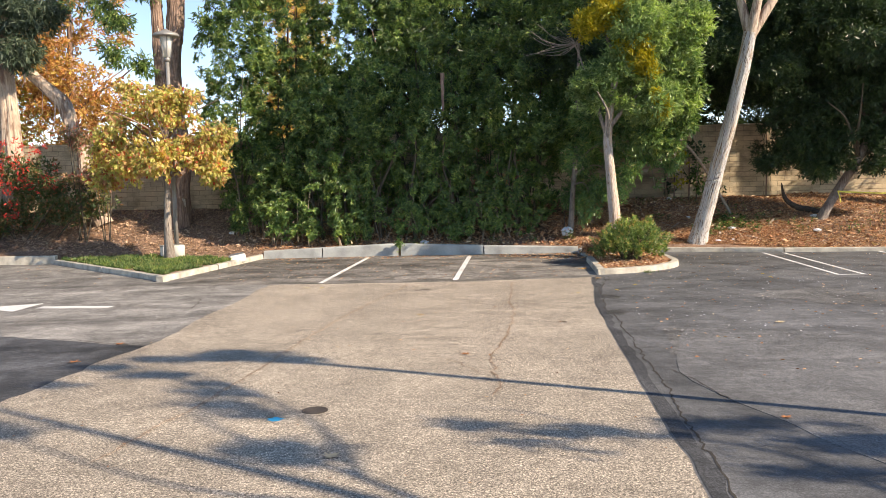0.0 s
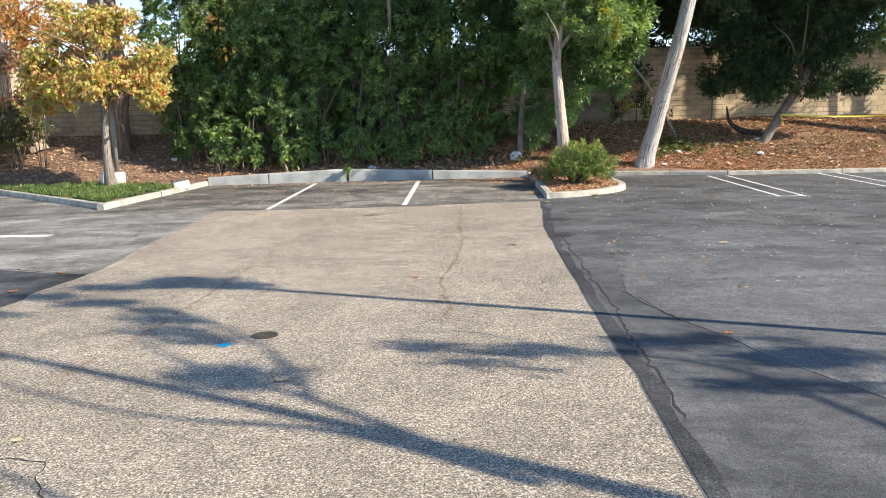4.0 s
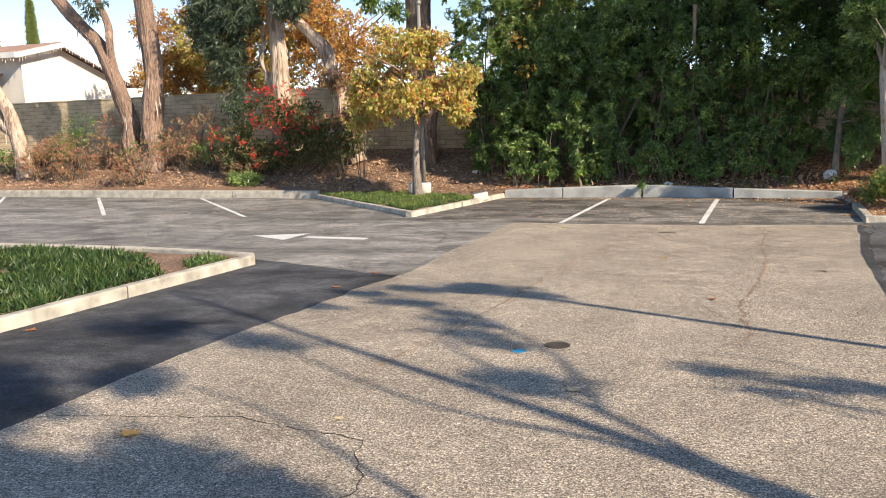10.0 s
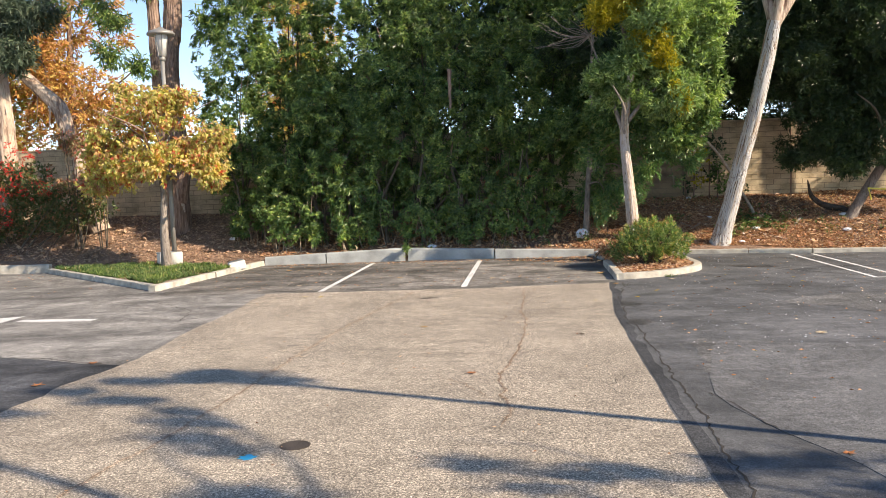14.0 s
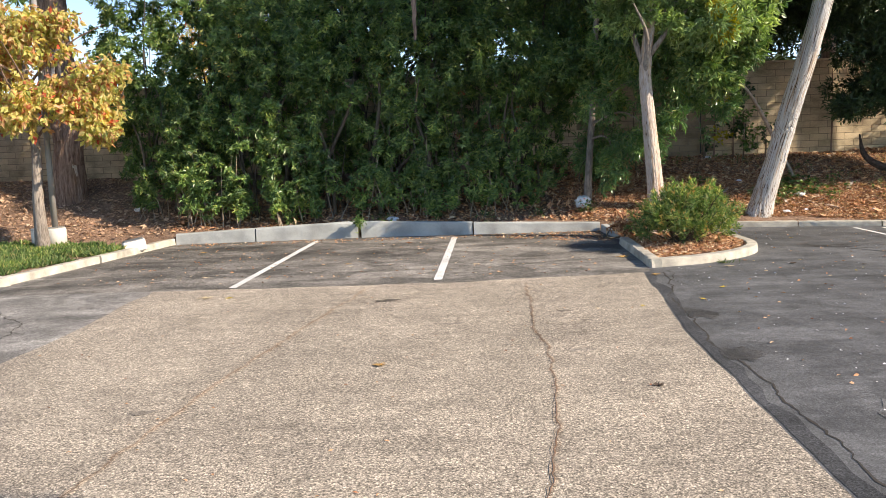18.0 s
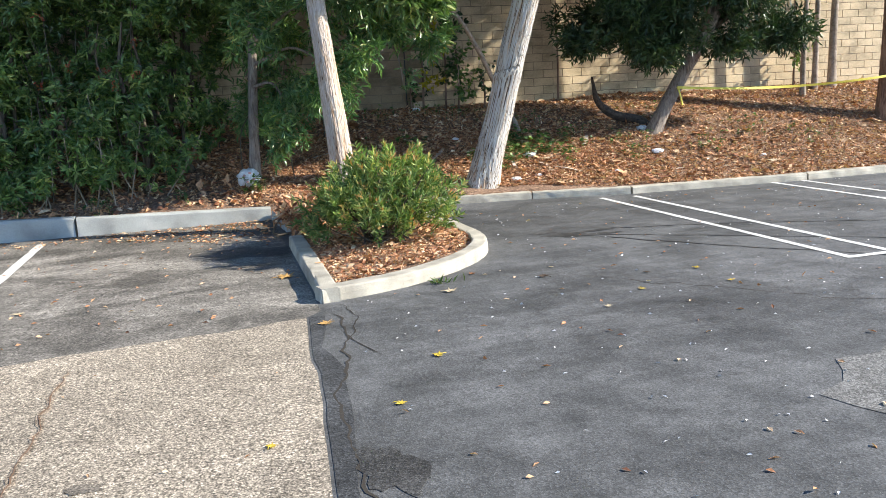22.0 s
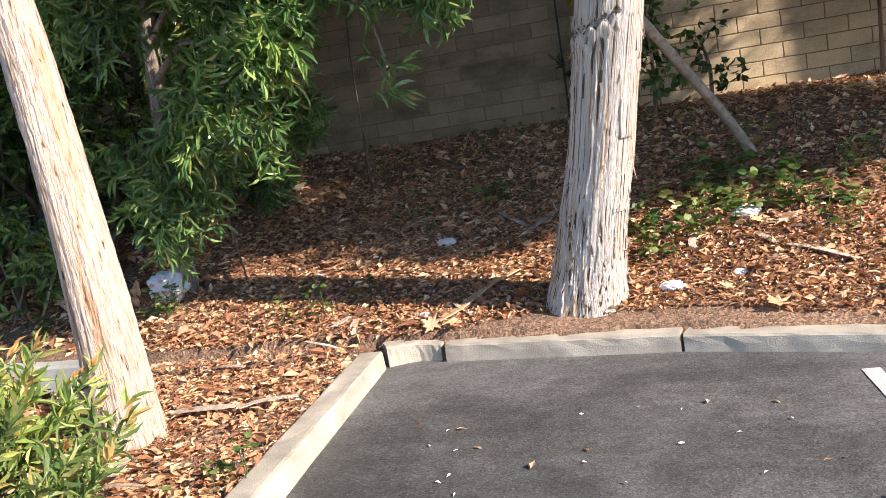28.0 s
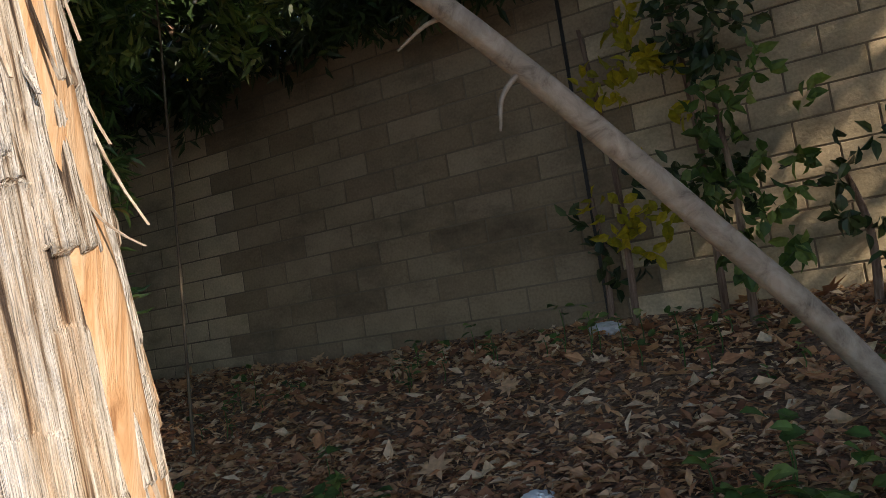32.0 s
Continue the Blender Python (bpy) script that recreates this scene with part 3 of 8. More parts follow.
# ---- the plan ----
def bank(x, y):
    """Height of the planted bank behind the kerb."""
    s = np.interp(y, [19.2, 19.75, 20.0, 20.3, 20.6, 21.2, 22.15, 23.1, 24.0, 30, 60, 400], [0.05, 0.11, 0.16, 0.22, 0.3, 0.48, 0.83, 1.15, 1.3, 1.3, 1.0, 1.0])
    s += 0.14 * float(np.interp(x, [-12.2, -11.2], [1, 0])) * float(np.interp(y, [19.3, 19.45, 21.5, 23], [0, 1, 0.6, 0]))
    return s + 0.045 * min(1.0, max(0.0, y - 20.1)) * noise.noise(Vector((x * 0.55, y * 0.55, 3.1))) + 0.025 * noise.noise(Vector((x * 1.9, y * 1.9, 0.4)))


def wiggle(a, b, step, amp, seed):
    """Points from a to b with a worn, uneven line; the ends stay."""
    rng = np.random.default_rng(seed)
    a, b = np.array(a, float), np.array(b, float)
    n = max(2, int(np.linalg.norm(b - a) / step))
    d = (b - a) / np.linalg.norm(b - a)
    nrm = np.array([-d[1], d[0]])
    out, off = [], 0.0
    for i in range(n + 1):
        off = 0.75 * off + rng.normal() * amp
        out.append(a + (b - a) * i / n + nrm * (off if 0 < i < n else 0))
    return [tuple(p) for p in out]


def sheet(name, outline, z0, z1, mat, label):
    bm = bmesh.new()
    top = [bm.verts.new((x, y, z1)) for x, y in outline]
    low = [bm.verts.new((x, y, z0)) for x, y in outline]
    f = bm.faces.new(top)
    if f.normal.z < 0:
        f.normal_flip()
    for i in range(len(top)):
        j = (i + 1) % len(top)
        bm.faces.new((top[i], low[i], low[j], top[j]))
    bm.normal_update()
    bmesh.ops.recalc_face_normals(bm, faces=bm.faces[:])
    bmesh.ops.triangulate(bm, faces=[f])
    return tagged(part(name, bm, mat), label, "pavement", kind="structure")


def kerb_line(x):
    """Where the kerb's face runs, by x."""
    return float(np.interp(x, [-11.4, -11.3, -5.6, -4.0, -1.9, 0.35, 2.85, 4.7, 5.1, 6.5, 7.85, 10.6], [19.42, 20.0, 20.0, 20.06, 20.14, 20.1, 20.03, 19.93, 19.86, 19.65, 19.23, 18.98]))


# one ground sheet to the horizon
def build_ground():
    xs = np.unique(np.round(np.concatenate([np.linspace(-500, -60, 12), np.linspace(-60, -14, 60), np.linspace(-14, 18, 130), np.linspace(18, 60, 40), np.linspace(60, 500, 12)]), 3))
    ys = np.unique(np.round(np.concatenate([np.linspace(-500, -40, 10), np.linspace(-40, 18.8, 12), np.linspace(18.9, 20.3, 36), np.linspace(20.4, 24.4, 42), np.linspace(25, 60, 12), np.linspace(60, 700, 12)]), 3))
    X, Y = np.meshgrid(xs, ys)
    Z = np.zeros_like(X)
    for i in range(X.shape[0]):
        for j in range(X.shape[1]):
            Z[i, j] = bank(X[i, j], Y[i, j]) if Y[i, j] > kerb_line(X[i, j]) + 0.07 else -0.08
    idx = np.arange(X.size).reshape(X.shape)
    f = np.stack([idx[:-1, :-1], idx[:-1, 1:], idx[1:, 1:], idx[1:, :-1]], -1).reshape(-1, 4)
    g = arrays("ground", np.stack([X, Y, Z], -1), f, M_SOIL, smooth=True)
    tagged(g, "brown mulched soil bank rising behind the kerb to the block wall", "ground", kind="structure")


build_ground()

EDGE_R = wiggle((2.4, -30), (2.44, 2.8), 0.35, 0.008, 1)[:-1] + wiggle((2.44, 2.8), (2.44, 9.0), 0.3, 0.01, 2)[:-1] + wiggle((2.44, 9.0), (2.47, 11.2), 0.25, 0.01, 9)[:-1] + wiggle((2.47, 11.2), (2.72, 14.6), 0.25, 0.008, 3)
EDGE_F = wiggle((2.72, 14.6), (0.1, 14.2), 0.2, 0.02, 4)[:-1] + wiggle((0.1, 14.2), (-3.75, 14.15), 0.25, 0.02, 5)
EDGE_L = wiggle((-3.75, 14.15), (-3.5, 8.0), 0.3, 0.02, 6)[:-1] + wiggle((-3.5, 8.0), (-3.7, 5.2), 0.2, 0.045, 7)[:-1] + wiggle((-3.7, 5.2), (-4.2, -30), 0.35, 0.015, 8)
sheet("pavement_aggregate", EDGE_R + EDGE_F[1:] + EDGE_L[1:], -0.08, 0.0, M_AGG, "pale exposed-aggregate paving strip with fine rusty cracks")
sheet("pavement_right", EDGE_R + [(2.85, 14.75), (2.85, 20.4), (70, 20.4), (70, -30)], -0.08, 0.0, M_SEAL, "dark sealed asphalt of the parking lot, streaked and cracked")
sheet("pavement_bay", [(2.85, 20.4), (2.85, 14.75)] + EDGE_F + [(-6.0, 14.15), (-6.0, 20.4)], -0.08, 0.0, M_OLD, "old stained asphalt of the parking bays")
DARK = wiggle((-3.5, 8.0), (-6.5, 8.9), 0.25, 0.03, 11)
SEAM = [p for p in EDGE_L if p[1] <= 8.0001]
sheet("pavement_seal", [SEAM[0]] + DARK[1:] + [(-6.5, -30)] + SEAM[::-1][:-1], -0.08, 0.0, M_BLACK, "nearly black fresh sealcoat band beside the grass island")
FAR = [p for p in EDGE_L if p[1] >= 7.9999]
sheet("pavement_left", [(-6.0, 20.4), (-6.0, 14.15)] + FAR + DARK[1:] + [(-6.5, -30), (-90, -30), (-90, 20.4)], -0.08, 0.0, M_GREY, "worn grey asphalt of the aisle")


# kerbs: rounded concrete lengths with open joints
def kerb_piece(name, pts, width, h0, h1, mat, parent, label=""):
    """A kerb length along pts (face line on the lot side at the left of travel), top from h0 to h1."""
    p = np.array([(x, y, 0) for x, y in pts], float)
    p = spline(p, len(p) * 5) if len(p) > 2 else np.linspace(p[0], p[1], 14)
    n = len(p)
    t = unit(np.gradient(p, axis=0))
    nr = np.stack([t[:, 1], -t[:, 0], np.zeros(n)], -1)
    prof = [(0.0, -0.07), (0.007, 0.5), (0.012, 0.88), (0.022, 0.975), (0.04, 1.0), (width - 0.02, 1.0), (width - 0.006, 0.95), (width, 0.85), (width, -0.07)]
    verts = np.zeros((n, len(prof), 3))
    rng = np.random.default_rng(int(abs(pts[0][0] * 37 + pts[0][1] * 11)) + 5)
    for i in range(n):
        h = h0 + (h1 - h0) * i / (n - 1)
        for k, (o, z) in enumerate(prof):
            verts[i, k] = p[i] + nr[i] * (o + rng.normal() * 0.0022)
            verts[i, k, 2] = (z * h if z > 0 else -0.07) + rng.normal() * 0.0018
    idx = np.arange(n * len(prof)).reshape(n, -1)
    f = np.stack([idx[:-1, :-1], idx[1:, :-1], idx[1:, 1:], idx[:-1, 1:]], -1).reshape(-1, 4)
    v = verts.reshape(-1, 3)
    ob = arrays(name, v, f, mat, parent, label, smooth=False)
    bm = bmesh.new()
    bm.from_mesh(ob.data)
    ends = [[bm.verts[i] for i in row] for row in (bm.verts.ensure_lookup_table() or [idx[0], idx[-1]])]
    bm.faces.new(ends[0])
    bm.faces.new(ends[1][::-1])
    for i in range(n - 1):
        bm.faces.new([bm.verts[k] for k in (idx[i, 0], idx[i, -1], idx[i + 1, -1], idx[i + 1, 0])])
    bmesh.ops.recalc_face_normals(bm, faces=bm.faces[:])
    bm.to_mesh(ob.data)
    bm.free()
    return ob


def kerb(name, label):
    return empty(name, (0, 0, 0), label, "kerb", kind="structure")


kb = kerb("kerb_back", "weathered grey concrete kerb, heaved unevenly at its joints")
for a, b, h0, h1 in (((-4.03, 19.98), (-5.62, 19.9), 0.27, 0.21), ((-1.95, 20.08), (-4.0, 19.97), 0.34, 0.27), ((0.34, 20.05), (-1.89, 20.1), 0.25, 0.33), ((2.84, 19.95), (0.37, 20.03), 0.17, 0.245)):
    kerb_piece("kerb_length", [a, b], 0.16, h0, h1, M_KERB_OLD, kb)
kr = kerb("kerb_right", "pale concrete kerb along the mulched bank")
RIGHT = [(5.09, 19.84), (6.5, 19.62), (7.85, 19.2), (10.6, 18.95), (13.2, 18.95), (16.5, 18.95), (20, 18.95), (24, 18.95), (30, 18.95), (40, 18.95), (60, 18.95)]
for i, (a, b) in enumerate(zip(RIGHT, RIGHT[1:])):
    a = np.array(a) + (np.array(b) - a) * 0.012
    kerb_piece("kerb_length", [b, tuple(a)], 0.17, 0.1, 0.1 + 0.012 * (i == 0), M_KERB, kr)
ki = kerb("kerb_island", "sunlit pale concrete kerb round the planted island")
kerb_piece("kerb_length", [(2.84, 19.9), (2.95, 18.5)][::-1], 0.15, 0.085, 0.14, M_KERB_OLD, ki)
kerb_piece("kerb_length", [(2.87, 17.72), (2.87, 14.98)][::-1], 0.17, 0.115, 0.12, M_KERB, ki)
kerb_piece("kerb_length", [(4.73, 19.8), (4.75, 19.2), (4.78, 18.4), (4.82, 17.5), (4.84, 16.85), (4.75, 16.35), (4.5, 15.9), (4.1, 15.5), (3.55, 15.16), (2.9, 14.96)], 0.17, 0.12, 0.115, M_KERB, ki)
kerb_piece("kerb_length", [(5.07, 19.87), (4.9, 19.9), (4.74, 19.83)], 0.17, 0.11, 0.13, M_KERB, ki)
kl = kerb("kerb_left", "long pale concrete kerb below the shrub bank")
x = -11.3
while x > -70:
    kerb_piece("kerb_length", [(x, 19.42), (x - 2.985, 19.42)], 0.16, 0.23, 0.23, M_KERB, kl)
    x -= 3.0
ks = kerb("kerb_lamp_island", "low pale kerb round the ground-cover island")
kerb_piece("kerb_length", [(-6.3, 14.9), (-8.8, 17.12)], 0.16, 0.12, 0.12, M_KERB, ks)
kerb_piece("kerb_length", [(-8.83, 17.14), (-11.35, 19.4)], 0.16, 0.12, 0.12, M_KERB, ks)
kerb_piece("kerb_length", [(-5.95, 17.3), (-6.28, 14.9)], 0.16, 0.12, 0.12, M_KERB, ks)
kerb_piece("kerb_length", [(-5.63, 19.9), (-5.94, 17.35)], 0.16, 0.12, 0.12, M_KERB, ks)
kh = kerb("kerb_grass_island", "cream concrete kerb of the hydrant grass island")
for a, b in (((-6.48, 0.2), (-6.44, 3.0)), ((-6.44, 3.03), (-6.37, 5.8)), ((-6.37, 5.83), (-6.25, 8.42)), ((-6.5, -5), (-6.48, 0.17)), ((-6.6, -14), (-6.5, -5.05))):
    kerb_piece("kerb_length", [a, b], 0.17, 0.15, 0.15, M_KERB, kh)
kerb_piece("kerb_length", [(-6.25, 8.46), (-8.5, 8.72)], 0.17, 0.15, 0.15, M_KERB, kh)
kerb_piece("kerb_length", [(-8.53, 8.72), (-13.5, 8.6)], 0.17, 0.15, 0.15, M_KERB, kh)


def bed(name, outline, z, mat, label):
    bm = bmesh.new()
    f = bm.faces.new([bm.verts.new((x, y, z)) for x, y in outline])
    if f.normal.z < 0:
        f.normal_flip()
    bmesh.ops.triangulate(bm, faces=[f])
    bmesh.ops.subdivide_edges(bm, edges=bm.edges[:], cuts=4, use_grid_fill=True)
    for v in bm.verts:
        v.co.z += 0.03 * noise.noise(v.co * 1.7)
    return tagged(part(name, bm, mat, smooth=True), label, "planting bed", kind="structure")


bed("bed_island", [(2.95, 15.1), (3.5, 15.3), (4.02, 15.65), (4.42, 16.1), (4.66, 16.6), (4.7, 17.5), (4.66, 18.6), (4.62, 19.95), (2.95, 19.98)], 0.085, M_SOIL, "mulched soil bed inside the kerbed island")
bed("bed_lamp_island", [(-6.35, 15.05), (-8.8, 17.25), (-11.3, 19.5), (-11.3, 20.1), (-5.7, 20.1), (-6.0, 17.3)], 0.1, M_SOIL, "soil bed below the ground cover")
bed("bed_grass_island", [(-6.6, -14), (-6.55, 0.2), (-6.5, 3.0), (-6.4, 8.5), (-8.5, 8.6), (-13.4, 8.5), (-24, 8.5), (-24, -14)], 0.1, M_SOIL, "soil bed of the grass island")


# painted lines
def stripe(name, a, b, width, parent=None, mat=None, z=0.004):
    a, b = np.array(a, float), np.array(b, float)
    d = (b - a) / np.linalg.norm(b - a)
    nrm = np.array([-d[1], d[0]]) * width / 2
    n = max(3, int(np.linalg.norm(b - a) / 0.12))
    rng = np.random.default_rng(int(abs(a[0] * 91 + a[1] * 7)))
    L, R = [], []
    for i in range(n + 1):
        c = a + (b - a) * i / n
        L.append((*(c + nrm * (1 + rng.normal() * 0.05)), z))
        R.append((*(c - nrm * (1 + rng.normal() * 0.05)), z))
    v = np.array(L + R)
    i = np.arange(n)
    f = np.stack([i + n + 1, i + n + 2, i + 1, i], -1)
    return arrays(name, v, f, mat or M_PAINT, parent)


for a, b in (((-2.71, 14.25), (-2.71, 19.7)), ((0.0, 14.45), (0.0, 19.65)), ((-28.4, 19.3), (-23.0, 14.4)), ((-23.7, 19.3), (-18.5, 14.2)), ((-19.5, 19.3), (-14.65, 14.4)),
             ((-15.3, 19.2), (-10.5, 14.55)), ((-33, 19.3), (-28, 14.4)), ((-37.5, 19.3), (-32.5, 14.4)), ((-20, 8.0), (-10.6, 8.08))):
    tagged(stripe("bay_line", a, b, 0.11), "worn white painted parking line on asphalt", "line", "bay lines", "structure")
for i, x in enumerate((7.33, 10.05, 12.8)):
    h = empty("hairpin_line", (0, 0, 0), "white double parking line closed at its near end", "line", "hairpin lines", "structure")
    stripe("stroke", (x, 19.1), (x + 0.08, 14.42), 0.08, h)
    stripe("stroke", (x + 0.46, 19.0), (x + 0.55, 14.42), 0.08, h)
    stripe("stroke", (x + 0.03, 14.4), (x + 0.6, 14.4), 0.08, h, z=0.0045)
arrow = empty("traffic_arrow", (0, 0, 0), "white painted traffic arrow on the worn aisle asphalt", "arrow", kind="structure")
bm = bmesh.new()
bm.faces.new([bm.verts.new((x, y, 0.004)) for x, y in ((-8.13, 11.43), (-7.18, 10.97), (-7.18, 11.92))])
part("arrow_head", bm, M_PAINT, arrow)
stripe("arrow_shaft", (-6.98, 11.42), (-5.66, 11.37), 0.24, arrow)


# older coat showing through beside the strip, with a rounded edge
WORN = [(3.09, 5.5), (2.95, 6.0), (2.9, 6.4), (2.98, 7.0), (3.12, 7.6), (3.26, 8.3), (3.48, 8.9)] + wiggle((3.48, 8.9), (5.7, 8.25), 0.25, 0.02, 31)[1:-1] + wiggle((5.7, 8.25), (9.6, 6.4), 0.3, 0.03, 32)[:-1] + wiggle((9.6, 6.4), (8.2, 2.6), 0.3, 0.04, 33)[:-1] + wiggle((8.2, 2.6), (4.0, 3.1), 0.3, 0.04, 34)[:-1] + wiggle((4.0, 3.1), (3.09, 5.5), 0.25, 0.02, 35)[:-1]
sheet("pavement_worn_patch", WORN, -0.02, 0.004, M_WORN, "paler worn coat of asphalt with a rounded edge")

# cracks and stains in the paving
def crack(pts, width, mat, amp=0.05, seed=0, label="thin dirt-filled crack in the paving", z=0.003):
    path = []
    for i, (a, b) in enumerate(zip(pts, pts[1:])):
        path += wiggle(a, b, 0.06, amp * 0.3, seed + i)[:-1]
    path.append(pts[-1])
    p = np.array(path)
    rng = np.random.default_rng(seed)
    t = unit(np.gradient(p, axis=0))
    nr = np.stack([-t[:, 1], t[:, 0]], -1)
    w = width * rng.uniform(0.25, 1.0, (len(p), 1)) * np.minimum(1, np.minimum(np.arange(len(p)), np.arange(len(p))[::-1]) / 4 + 0.1)[:, None]
    v = np.vstack([np.c_[p + nr * w / 2, np.full(len(p), z)], np.c_[p - nr * w / 2, np.full(len(p), z)]])
    n = len(p)
    i = np.arange(n - 1)
    return tagged(arrays("crack", v, np.stack([i + n, i + n + 1, i + 1, i], -1), mat), label, "crack", "paving cracks", "structure")


for pts, width, halo, amp, seed in (([(1.14, 14.0), (1.12, 11.5), (1.2, 10.2), (1.13, 8.6), (0.95, 7.2), (1.0, 6.5), (1.08, 5.9), (1.0, 5.4)], 0.011, 0.06, 0.032, 21),
                                    ([(-0.85, 14.0), (-1.0, 12.9), (-1.39, 9.9), (-1.54, 7.6), (-1.63, 5.7), (-1.9, 3.5)], 0.009, 0.07, 0.028, 22)):
    crack(pts, width, M_RUST, amp, seed, "thin crack with rusty dirt in the aggregate paving", 0.006)
    crack(pts, halo, M_RUST_STAIN, amp, seed, "rusty stain along a crack in the aggregate paving")
crack([(2.7, 6.62), (2.86, 6.42), (2.99, 6.05), (3.1, 5.45), (3.2, 5.1)], 0.014, M_CRACK, 0.04, 27, z=0.007)
crack([(-4.0, 2.0), (-2.3, 2.5), (-1.2, 2.35), (-0.9, 1.6), (-0.75, 0.8)], 0.014, M_CRACK, 0.05, 23)
crack([(0.9, 6.3), (0.7, 6.7), (0.3, 7.3)], 0.012, M_RUST, 0.05, 24)
crack([(2.1, 6.2), (2.0, 6.8), (2.2, 7.3)], 0.01, M_CRACK, 0.04, 25)
crack([(2.98, 14.7), (2.86, 13.6), (2.7, 12.7), (2.64, 11.5), (2.62, 10.4), (2.64, 8.9), (2.65, 7.6), (2.67, 6.2), (2.62, 4.0), (2.62, 2.8)], 0.024, M_CRACK, 0.05, 26)
crack([(3.0, 14.9), (3.08, 14.4), (2.95, 13.9), (3.1, 13.4)], 0.014, M_CRACK, 0.05, 27)
crack([(3.1, 6.6), (3.5, 6.3), (3.8, 5.9), (4.4, 5.5)], 0.014, M_CRACK, 0.05, 28)
crack([(5.0, 15.0), (5.6, 14.3), (6.3, 13.4), (7.2, 12.8)], 0.012, M_CRACK, 0.06, 29)
crack([(-3.6, 8.0), (-4.6, 8.4), (-5.6, 8.6)], 0.03, M_CRACK, 0.06, 30)
crack([(-6.4, 14.0), (-5.2, 13.0), (-4.4, 12.2), (-4.1, 11)], 0.02, M_CRACK, 0.06, 31)
crack([(-4.0, 11.4), (-2.2, 11.2), (0.5, 11.0), (2.4, 11.3)], 0.008, M_CRACK, 0.04, 32)
for k, pts in enumerate(([(5.9, 16.7), (7.0, 15.9), (8.6, 14.7), (10.3, 13.6)], [(6.0, 16.5), (6.8, 15.4), (8.1, 13.9), (9.4, 12.6)], [(6.2, 16.9), (7.6, 16.4), (9.6, 15.4), (11.5, 14.6)])):
    crack(pts, 0.035, M_TAR, 0.03, 40 + k, "dark tar sealant line on the asphalt")

seam = [(x + 0.02, y) for x, y in EDGE_R if y > 0]
rng = np.random.default_rng(61)
bm = bmesh.new()
L = [bm.verts.new((x, y, 0.0025)) for x, y in seam]
R = [bm.verts.new((x + 0.12 + 0.05 * noise.noise(Vector((0, y * 0.9, 2))) + rng.normal() * 0.02, y, 0.0025)) for x, y in seam]
for a, b, c, d in zip(L, R, R[1:], L[1:]):
    bm.faces.new((a, b, c, d))
tagged(part("seam_seal", bm, M_SEAM), "dark sealcoat band along the edge of the aggregate strip", "pavement", kind="structure")

# ---- block wall ----
WALL_Y, WALL_TOP = 24.0, 3.42
BW, BH = 0.406, 0.154


def build_wall():
    wall = empty("wall_back", (0, 0, 0), "long tan concrete block wall behind the planted bank", "wall", kind="structure")
    bm = box_core = bmesh.new()
    box(box_core, -80, 40, WALL_Y + 0.005, WALL_Y + 0.19, 0.2, WALL_TOP - 0.005)
    part("mortar_core", bm, M_MORTAR, wall)
    bm = bmesh.new()
    box(bm, -80, 40, WALL_Y - 0.02, WALL_Y + 0.22, WALL_TOP, WALL_TOP + 0.05)
    part("wall_cap", bm, M_BLOCK, wall)
    bm = bmesh.new()
    box(bm, 5.75, 5.77, WALL_Y - 0.012, WALL_Y + 0.02, 1.1, WALL_TOP)
    part("control_joint", bm, M_TAR, wall, "dark vertical control joint")
    return wall


wall_back = build_wall()


# ---- trees ----
def trunk_part(name, pts, radii, mat, parent, seg=14, rings=None, ridges=0.05, freq=6, seed=0, flare=0.0, label=""):
    v, f = tube_data(pts, radii, seg, rings, ridges, freq, seed, flare)
    return arrays(name, v, f, mat, parent, label, smooth=True)


def shag(v, axis, seg, rings, cols, lift, reach, seed):
    """Raise long fibrous strips of bark on a trunk: each loose at its lower end, with grooves between them."""
    rng = np.random.default_rng(seed)
    z = v[:, 2]
    th = np.tile(np.arange(seg) / seg, rings)
    out = unit(v - np.repeat(axis, seg, 0))
    h = np.zeros(len(v))
    for c, k in ((cols, 1.0), (int(cols * 2.3), 0.5)):
        ph = rng.uniform(0, 6.28, 4)
        q = (th + 0.012 * np.sin(z * 2.1 + ph[0]) + 0.008 * np.sin(z * 5.7 + ph[1] + 12.566 * th) + 0.004 * np.sin(z * 13 + ph[2])) * c
        q = np.mod(q, c)
        cut = np.sort(rng.uniform(0, c, c - 1) * 0.55 + np.arange(1, c) * 0.45)
        cut = np.r_[0.0, np.sort(cut), c]
        col = np.clip(np.searchsorted(cut, q, side="right") - 1, 0, c - 1)
        wide = cut[col + 1] - cut[col]
        u = (q - cut[col]) / wide
        L = rng.uniform(0.5, 1.6, c)[col] * reach * (0.6 + 0.4 * k)
        s = (z + rng.uniform(0, 9, c)[col]) / L
        n = np.floor(s).astype(int)
        f = s - n
        val = rng.uniform(0, 1, (c, 211))[col, n % 211]
        edge = np.minimum(u, 1 - u) * wide * c / cols
        h += k * lift * (1.1 * val + 1.0 * (1 - f) ** 3 * val - 1.3 * np.exp(-(edge / 0.1) ** 2) * val)
    return v + out * h[:, None]


